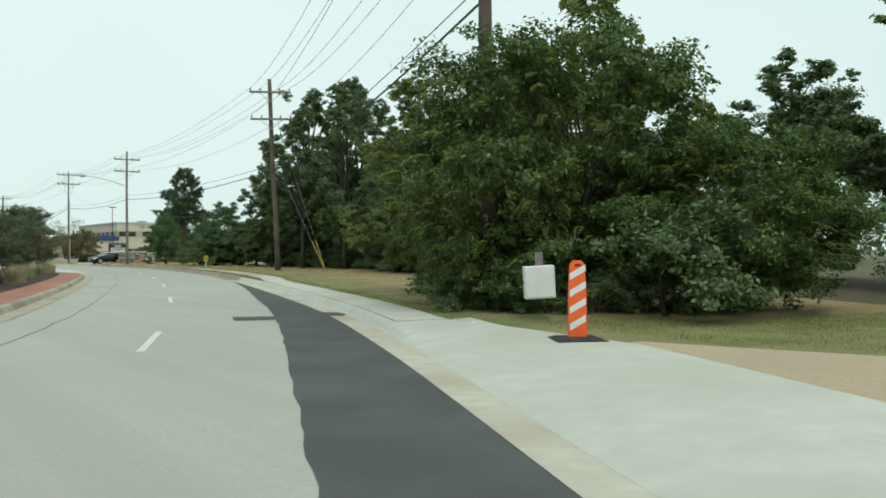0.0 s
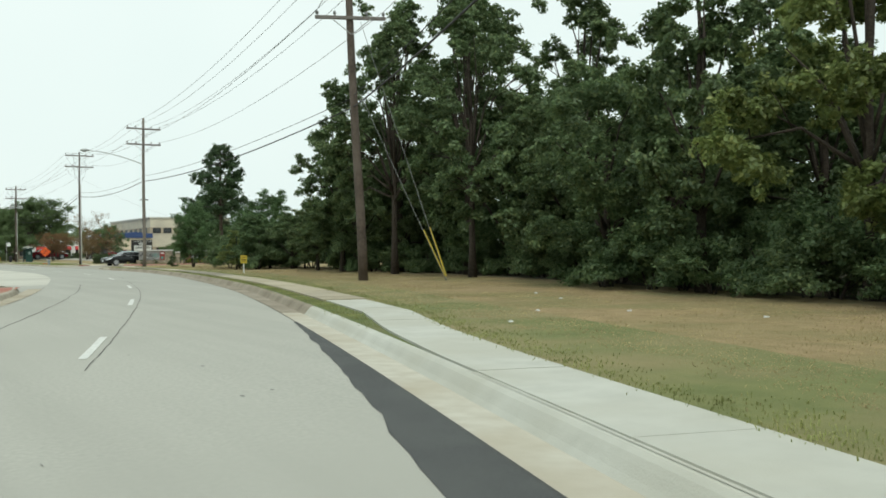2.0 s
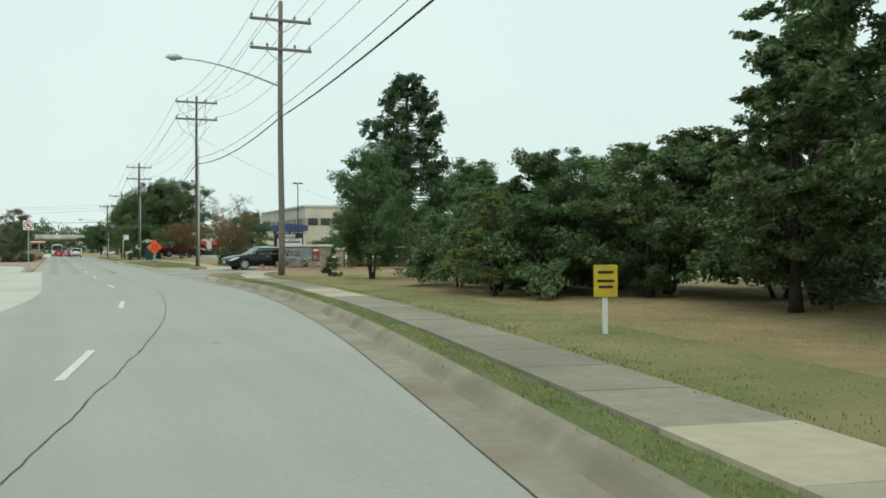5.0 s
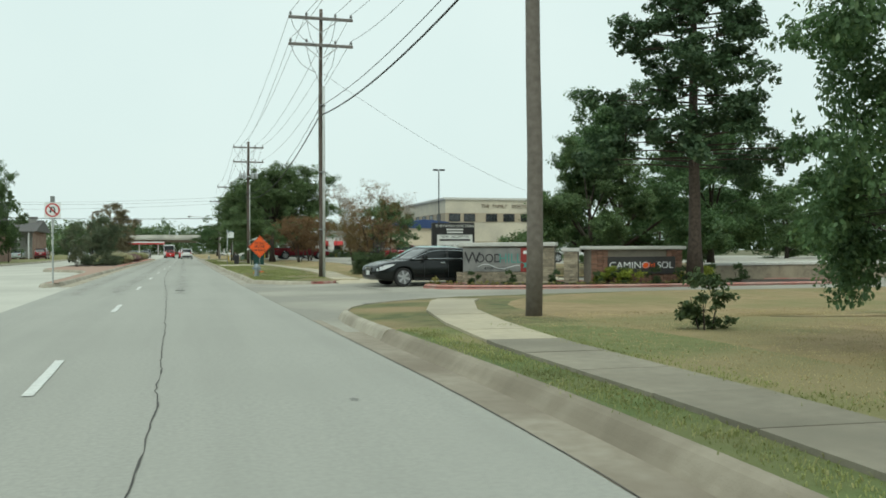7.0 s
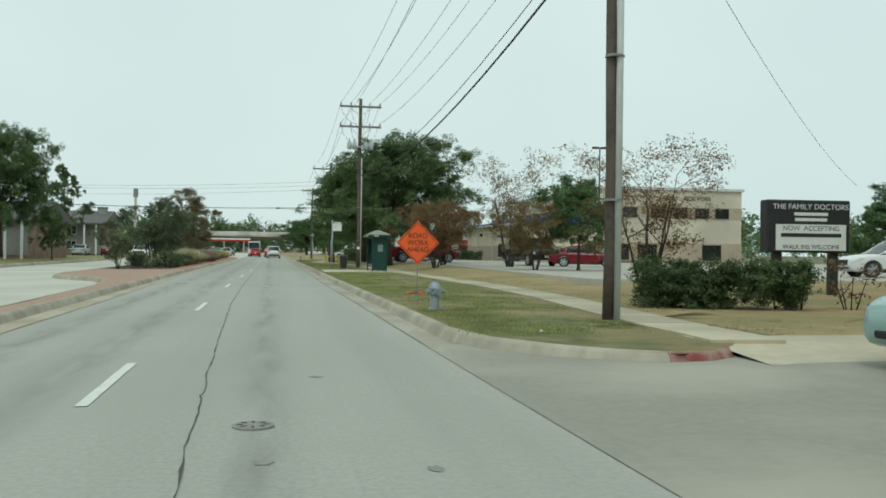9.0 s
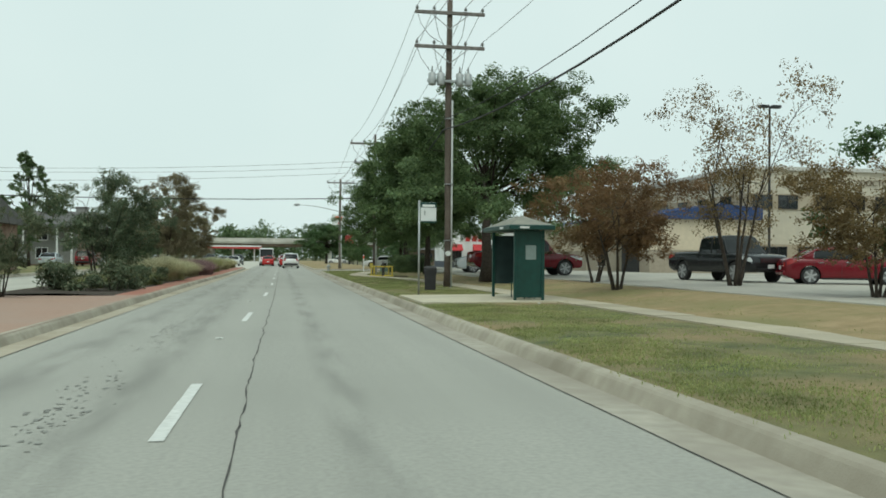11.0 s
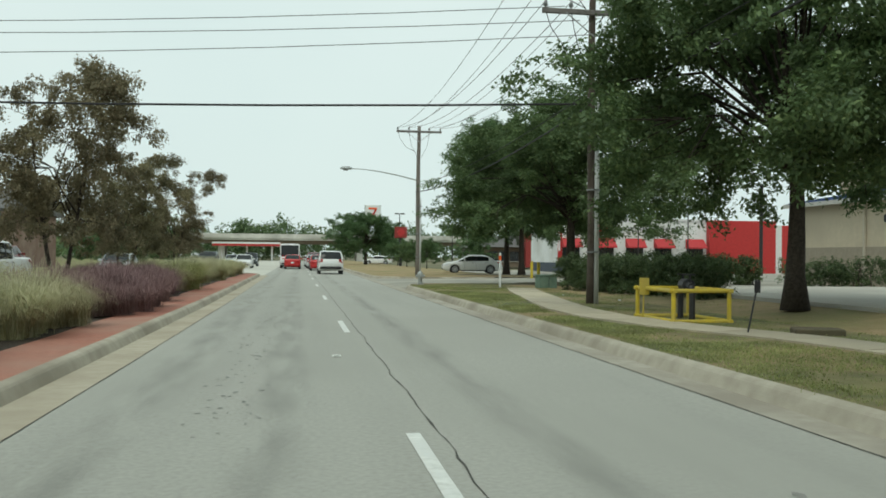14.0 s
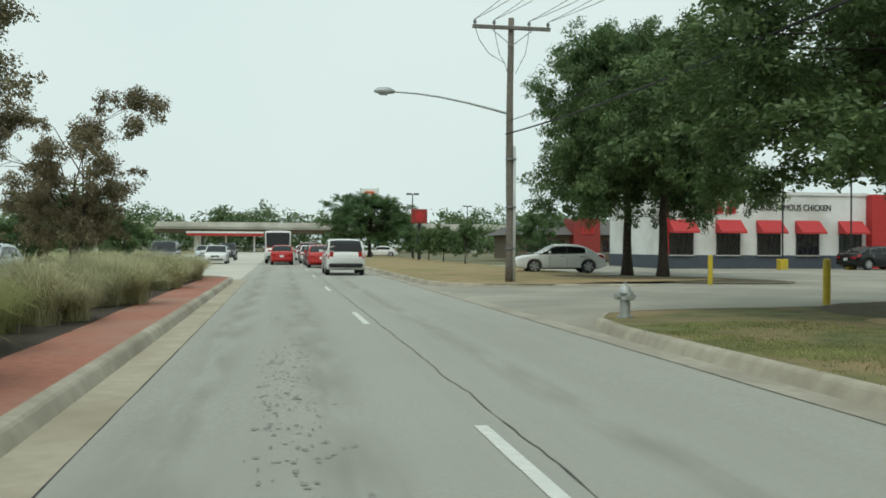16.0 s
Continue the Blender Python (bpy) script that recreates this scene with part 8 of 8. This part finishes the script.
    for sgn in (-1, 1):
        for name, sel, r in (("front_pillar", [(a, b) for a, b in zip(cx, cz) if a >= roof[-1][0]], 0.034), ("rear_pillar", [(a, b) for a, b in zip(cx, cz) if a <= roof[0][0]], 0.05)):
            g = Mesh()
            g.tube([(h[4][0], sgn * (h[4][1] - 0.01), h[4][2] - 0.01) for h in (half_ring(a, b) for a, b in sel)], r, 7)
            part(name, g, colour, cabin, smooth=True)
        for name, a, b in (("rear_quarter", cx[0] + 0.02, edges[0]), ("front_quarter", edges[-1], cx[-1] - 0.02)):
            g = Mesh()
            g.grid([[side_pt(a + (b - a) * q / 8, u, sgn, 0.010) for u in (0, 0.25, 0.5, 0.75, 1.0)] for q in range(9)])
            part(name, g, colour if name == "rear_quarter" or kind != "sedan" else TRIM, cabin, smooth=True)
        for a in edges[1:-1]:
            g = Mesh()
            g.grid([[side_pt(a + d, u, sgn, 0.008) for u in (0, 0.5, 1.0)] for d in (-0.045, 0.045)])
            part("door_pillar", g, TRIM, cabin)
        for a, b in zip(edges, edges[1:]):
            g = Mesh()
            g.box((a + 0.22, sgn * (hw + 0.004), belt - 0.13), (0.19, 0.03, 0.032), 0.010)
            part("door_handle", g, CHROME if kind == "sedan" else (colour if kind != "pickup" else TRIM), body)
        for a in edges:
            g = Mesh()
            g.tube([body_pt(a, lev, sgn, 0.0) for lev in (0.16, 0.3, 0.55, 0.78, 0.95)], 0.006, 4)
            part("door_gap", g, TRIM, body)
        if kind == "sedan":
            g = Mesh()
            q0, q1 = edges[0], cx[-1] - 0.10
            ring = [side_pt(q0 + (q1 - q0) * q / 12, 0.02, sgn, 0.014) for q in range(13)] + [side_pt(q1 + (q0 - q1) * q / 12, 0.97, sgn, 0.014) for q in range(13)]
            g.tube(ring + [ring[0]], 0.011, 5)
            part("window_trim", g, CHROME, cabin, "bright chrome window trim")
        g = Mesh()
        g.loft([[(edges[-1] + 0.02 + a, sgn * (hw * 0.95 + b), belt + 0.07 + c) for a, c in ((-w, -h), (w, -h), (w * 0.8, h), (-w * 0.8, h))] for b, w, h in ((-0.03, 0.03, 0.02), (0.07, 0.06, 0.055), (0.20, 0.075, 0.075), (0.23, 0.05, 0.05))])
        part("mirror", g, colour if kind != "pickup" else TRIM, body)
        g = Mesh()
        g.box((0.0, sgn * (hw * (0.955 if kind == "suv" else 0.93)), k["low"] + (0.07 if kind == "suv" else 0.04)), (L * 0.43, 0.07, 0.19 if kind == "suv" else 0.10), 0.02)
        part("sill", g, TRIM, body)
    for ax in k["axle"]:
        for sgn in (-1, 1):
            r = wr
            g = Mesh()
            c = Vector((ax * hl, sgn * (hw - 0.125), r))
            g.tube([c + Vector((0, sgn * d, 0)) for d in (-0.11, -0.10, 0.06, 0.10, 0.07)], [r * 0.9, r, r, r * 0.95, r * 0.70], 24)
            wheel = part("wheel", g, TYRE, t, "black tyre")
            g = Mesh()
            g.tube([c + Vector((0, sgn * d, 0)) for d in (0.075, 0.112, 0.100)], [r * 0.74, r * 0.71, r * 0.63], 20, False)
            part("rim", g, RIM, wheel, "silver alloy rim")
            g = Mesh()
            g.tube([c + Vector((0, sgn * d, 0)) for d in (0.06, 0.082)], [r * 0.69, r * 0.69], 20)
            part("brake_disc", g, RUBBER, wheel)
            for s_ in range(6):
                a = 2 * math.pi * s_ / 6 + 0.3
                g = Mesh()
                d = Vector((math.cos(a), 0, math.sin(a)))
                p2 = Vector((-math.sin(a), 0, math.cos(a)))
                o, inn = c + Vector((0, sgn * 0.118, 0)), Vector((0, -sgn * 0.02, 0))
                q = [o + p2 * 0.030, o - p2 * 0.030, o + d * r * 0.70 - p2 * 0.036, o + d * r * 0.70 + p2 * 0.036]
                g.add(q + [v + inn for v in q], [(0, 1, 2, 3), (7, 6, 5, 4), (0, 3, 7, 4), (1, 5, 6, 2)])
                part("spoke", g, SPOKE, wheel, "silver spoke")
    tall = kind in ("suv", "van")
    for sgn in (-1, 1):
        g = Mesh()
        g.grid([[body_pt(hl * a, lo + (up - lo) * v, sgn, 0.010) for v in (0, 0.5, 1.0)] for a, lo, up in ((.74, .86, .90), (.82, .76, .93), (.90, .68, .94), (.955, .66, .94), (.985, .68, .93), (.999, .70, .92))])
        part("headlight", g, LENS, body, "clear headlight", True)
        g = Mesh()
        g.grid([[body_pt(-hl * a, lo + (up - lo) * v, sgn, 0.010) for v in (0, 0.5, 1.0)] for a, lo, up in ((.82, .84, .90), (.90, .70, .94), (.955, .66, .97), (.985, .64, .98), (.999, .64, .97))])
        part("tail_light", g, TAIL, body, "red tail light", True)
        g = Mesh()
        g.box((-hl * 0.992, sgn * hw * (0.62 if not tall else 0.70), k["top"][0][2] - (0.06 if not tall else -0.02)), (0.05, hw * (0.30 if not tall else 0.18), 0.15 if not tall else 0.26), 0.02)
        part("rear_lamp", g, TAIL, body, "red rear lamp cluster")
    zl = k["top"][-1][2]
    g = Mesh()
    g.box((hl - 0.005, 0, zl - 0.02), (0.06, W * (0.34 if kind == "sedan" else 0.5), 0.15 if kind == "sedan" else 0.24), 0.03)
    gr = part("grille", g, TRIM, body)
    for q in (-0.06, -0.02, 0.02, 0.06):
        g = Mesh()
        g.box((hl + 0.03, 0, zl - 0.02 + q), (0.01, W * (0.31 if kind == "sedan" else 0.46), 0.012))
        part("grille_bar", g, CHROME, gr)
    g = Mesh()
    g.box((hl * 0.985, 0, k["ends"] + 0.06), (0.10, W * 0.66, 0.11), 0.03)
    part("front_bumper", g, TRIM, body)
    g = Mesh()
    g.box((-hl * 0.985, 0, k["ends"] + 0.10), (0.16, W * 0.84, 0.20), 0.05)
    part("rear_bumper", g, TRIM if kind in ("suv", "van") else (CHROME if kind == "pickup" else colour), body)
    for sx, zz in ((1, k["ends"] + 0.16), (-1, k["top"][0][2] - 0.16)):
        g = Mesh()
        g.box((sx * (hl + 0.045 if sx > 0 else hl + 0.008), 0, zz), (0.012, 0.30, 0.15), 0.003)
        part("plate", g, SIGNWHITE, body, "blank white number plate")
    if kind == "pickup":
        g = Mesh()
        g.box((-hl * 0.60, 0, 1.262), (hl * 0.72, W * 0.78, 0.012))
        part("bed_floor", g, TRIM, body, "dark open cargo bed")
    if kind == "suv":
        for sgn in (-1, 1):
            g = Mesh()
            wt = hw * taper * 0.94
            g.tube([(-hl * 0.74, sgn * wt, zr(-hl * 0.74) - 0.01), (-hl * 0.70, sgn * wt, H + 0.045), (0.0, sgn * wt, H + 0.05), (0.04 * hl, sgn * wt, zr(0.04 * hl) - 0.01)], 0.018, 6)
            part("roof_rail", g, CHROME, body)
    return t


C_WHITE = paint("white_car_paint", (0.72, 0.73, 0.72))
C_BLACK = paint("black_car_paint", (0.007, 0.009, 0.009))
C_TEAL = paint("teal_car_paint", (0.30, 0.43, 0.42))
C_SILVER = paint("silver_car_paint", (0.52, 0.57, 0.59))
C_RED = paint("red_car_paint", (0.17, 0.012, 0.02))
C_BRIGHT = paint("bright_red_car_paint", (0.45, 0.03, 0.03))
C_DARK = paint("charcoal_car_paint", (0.02, 0.022, 0.024))
C_GREY = paint("dark_grey_car_paint", (0.05, 0.055, 0.06))
car("sedan", C_BLACK, 38.95, 114.75, 0.075, 190, 4.85, 1.82, 1.37, "black sedan waiting at the mouth of the entry drive")
car("sedan", C_TEAL, 39.4, 117.0, 0.085, 189, 4.6, 1.78, 1.42, "pale teal sedan waiting beside the black sedan")
car("pickup", C_RED, 42.3, 180.6, 0.42, 2, 5.9, 2.0, 1.95, "dark red crew-cab pickup parked in the lot", "pickup truck")
car("suv", C_SILVER, 42.4, 188.4, 0.42, 180, 4.7, 1.86, 1.68, "silver sport utility car parked beside the lawn")
car("pickup", C_DARK, 48.0, 169.3, 0.42, -82, 5.8, 2.0, 1.9, "dark grey pickup standing in the lot", "pickup truck")
car("sedan", C_RED, 50.6, 165.0, 0.42, -20, 4.6, 1.8, 1.42, "dark red car parked in the lot")
car("suv", C_WHITE, 58.0, 144.5, 0.42, 170, 4.7, 1.88, 1.7, "white sport utility car parked in the lot")
C_PALE = paint("pale_silver_car_paint", (0.74, 0.75, 0.74))
car("sedan", C_PALE, 41.5, 241.8, 0.1, 174, 4.55, 1.8, 1.42, "silvery white sedan leaving the shop drive")
car("sedan", C_BLACK, 63.0, 246.8, 0.12, 10, 4.6, 1.8, 1.42, "black car parked before the restaurant")
car("suv", C_WHITE, 30.65, 243.0, 0.0, 90, 4.9, 1.92, 1.72, "white sport utility car driving ahead in the lane")
car("van", C_WHITE, 27.4, 273.5, 0.0, 90, 6.4, 2.1, 2.6, "white shuttle van standing in traffic ahead", "van")
car("sedan", C_BRIGHT, 27.7, 267.2, 0.0, 90, 4.2, 1.7, 1.45, "bright red small car behind the shuttle van")
for i, (c, x, y, kd) in enumerate(((C_BRIGHT, 30.2, 258.0, "sedan"), (C_GREY, 30.2, 265.5, "sedan"), (C_WHITE, 30.0, 273.0, "sedan"), (C_RED, 30.1, 281.0, "suv"), (C_WHITE, 29.9, 289.0, "sedan"), (C_BRIGHT, 30.0, 297.0, "sedan"), (C_RED, 27.2, 283.0, "sedan"), (C_GREY, 27.2, 292.0, "suv"))):
    car(kd, c, x, y, 0.0, 90, 4.6, 1.82, 1.45 if kd == "sedan" else 1.7, "car waiting in the queue on the road")
for i, (c, x, y, kd) in enumerate(((C_WHITE, 22.6, 272.0, "sedan"), (C_GREY, 19.8, 262.0, "suv"), (C_GREY, 22.4, 290.0, "suv"), (C_SILVER, 19.4, 300.0, "sedan"), (C_WHITE, 17.0, 208.0, "pickup"), (C_SILVER, 17.2, 232.0, "sedan"))):
    car(kd, c, x, y, -0.04, -90, 4.6 if kd != "pickup" else 5.6, 1.82, {"sedan": 1.45, "suv": 1.7, "pickup": 1.85}[kd], "oncoming car on the opposite carriageway")
car("sedan", C_WHITE, 41.0, 320.0, 0.0, 170, 4.6, 1.8, 1.45, "white sedan at a far side drive")
for i, x in enumerate((-2, 1.5, 5, 8.5)):
    car(("sedan", "suv")[i % 2], (C_GREY, C_WHITE, C_SILVER, C_RED)[i], x, 236.0 + i, 0.15, 90, 4.6, 1.8, 1.45 if i % 2 == 0 else 1.7, "car parked near the houses across the road")

# ---- distance ----
rng = np.random.default_rng(77)
cs, cr = [], []


def far_wood(x0, x1, y0, y1, n, h0, h1):
    for _ in range(n):
        x, y, h = rng.uniform(x0, x1), rng.uniform(y0, y1), rng.uniform(h0, h1)
        for _ in range(5):
            cs.append((x + rng.normal() * 2.0, y + rng.normal() * 2.0, h * rng.uniform(0.15, 0.85)))
            cr.append(h * rng.uniform(0.2, 0.32))


far_wood(-160, 260, 445, 475, 170, 10, 13.5)
far_wood(-70, 110, 440, 470, 150, 8, 13.5)
far_wood(-70, 110, 438, 450, 120, 3, 6)
far_wood(110, 150, 90, 300, 60, 8, 12)
far_wood(105, 150, -60, 90, 60, 9, 13)
far_wood(-95, -45, 60, 420, 90, 7, 11)
far_wood(-60, -22, -60, 70, 50, 6, 9)
far_wood(70, 110, 300, 420, 40, 6, 9)
far_wood(-45, 5, 300, 420, 45, 6, 9)
ob = new("far_woods", leaf_cloud(rng, cs, cr, 150000, 0.8, 0.2))
ob.data.materials.append(LEAF_WOOD)
tagged(ob, "distant belt of dark green trees on the horizon", kind="stuff")
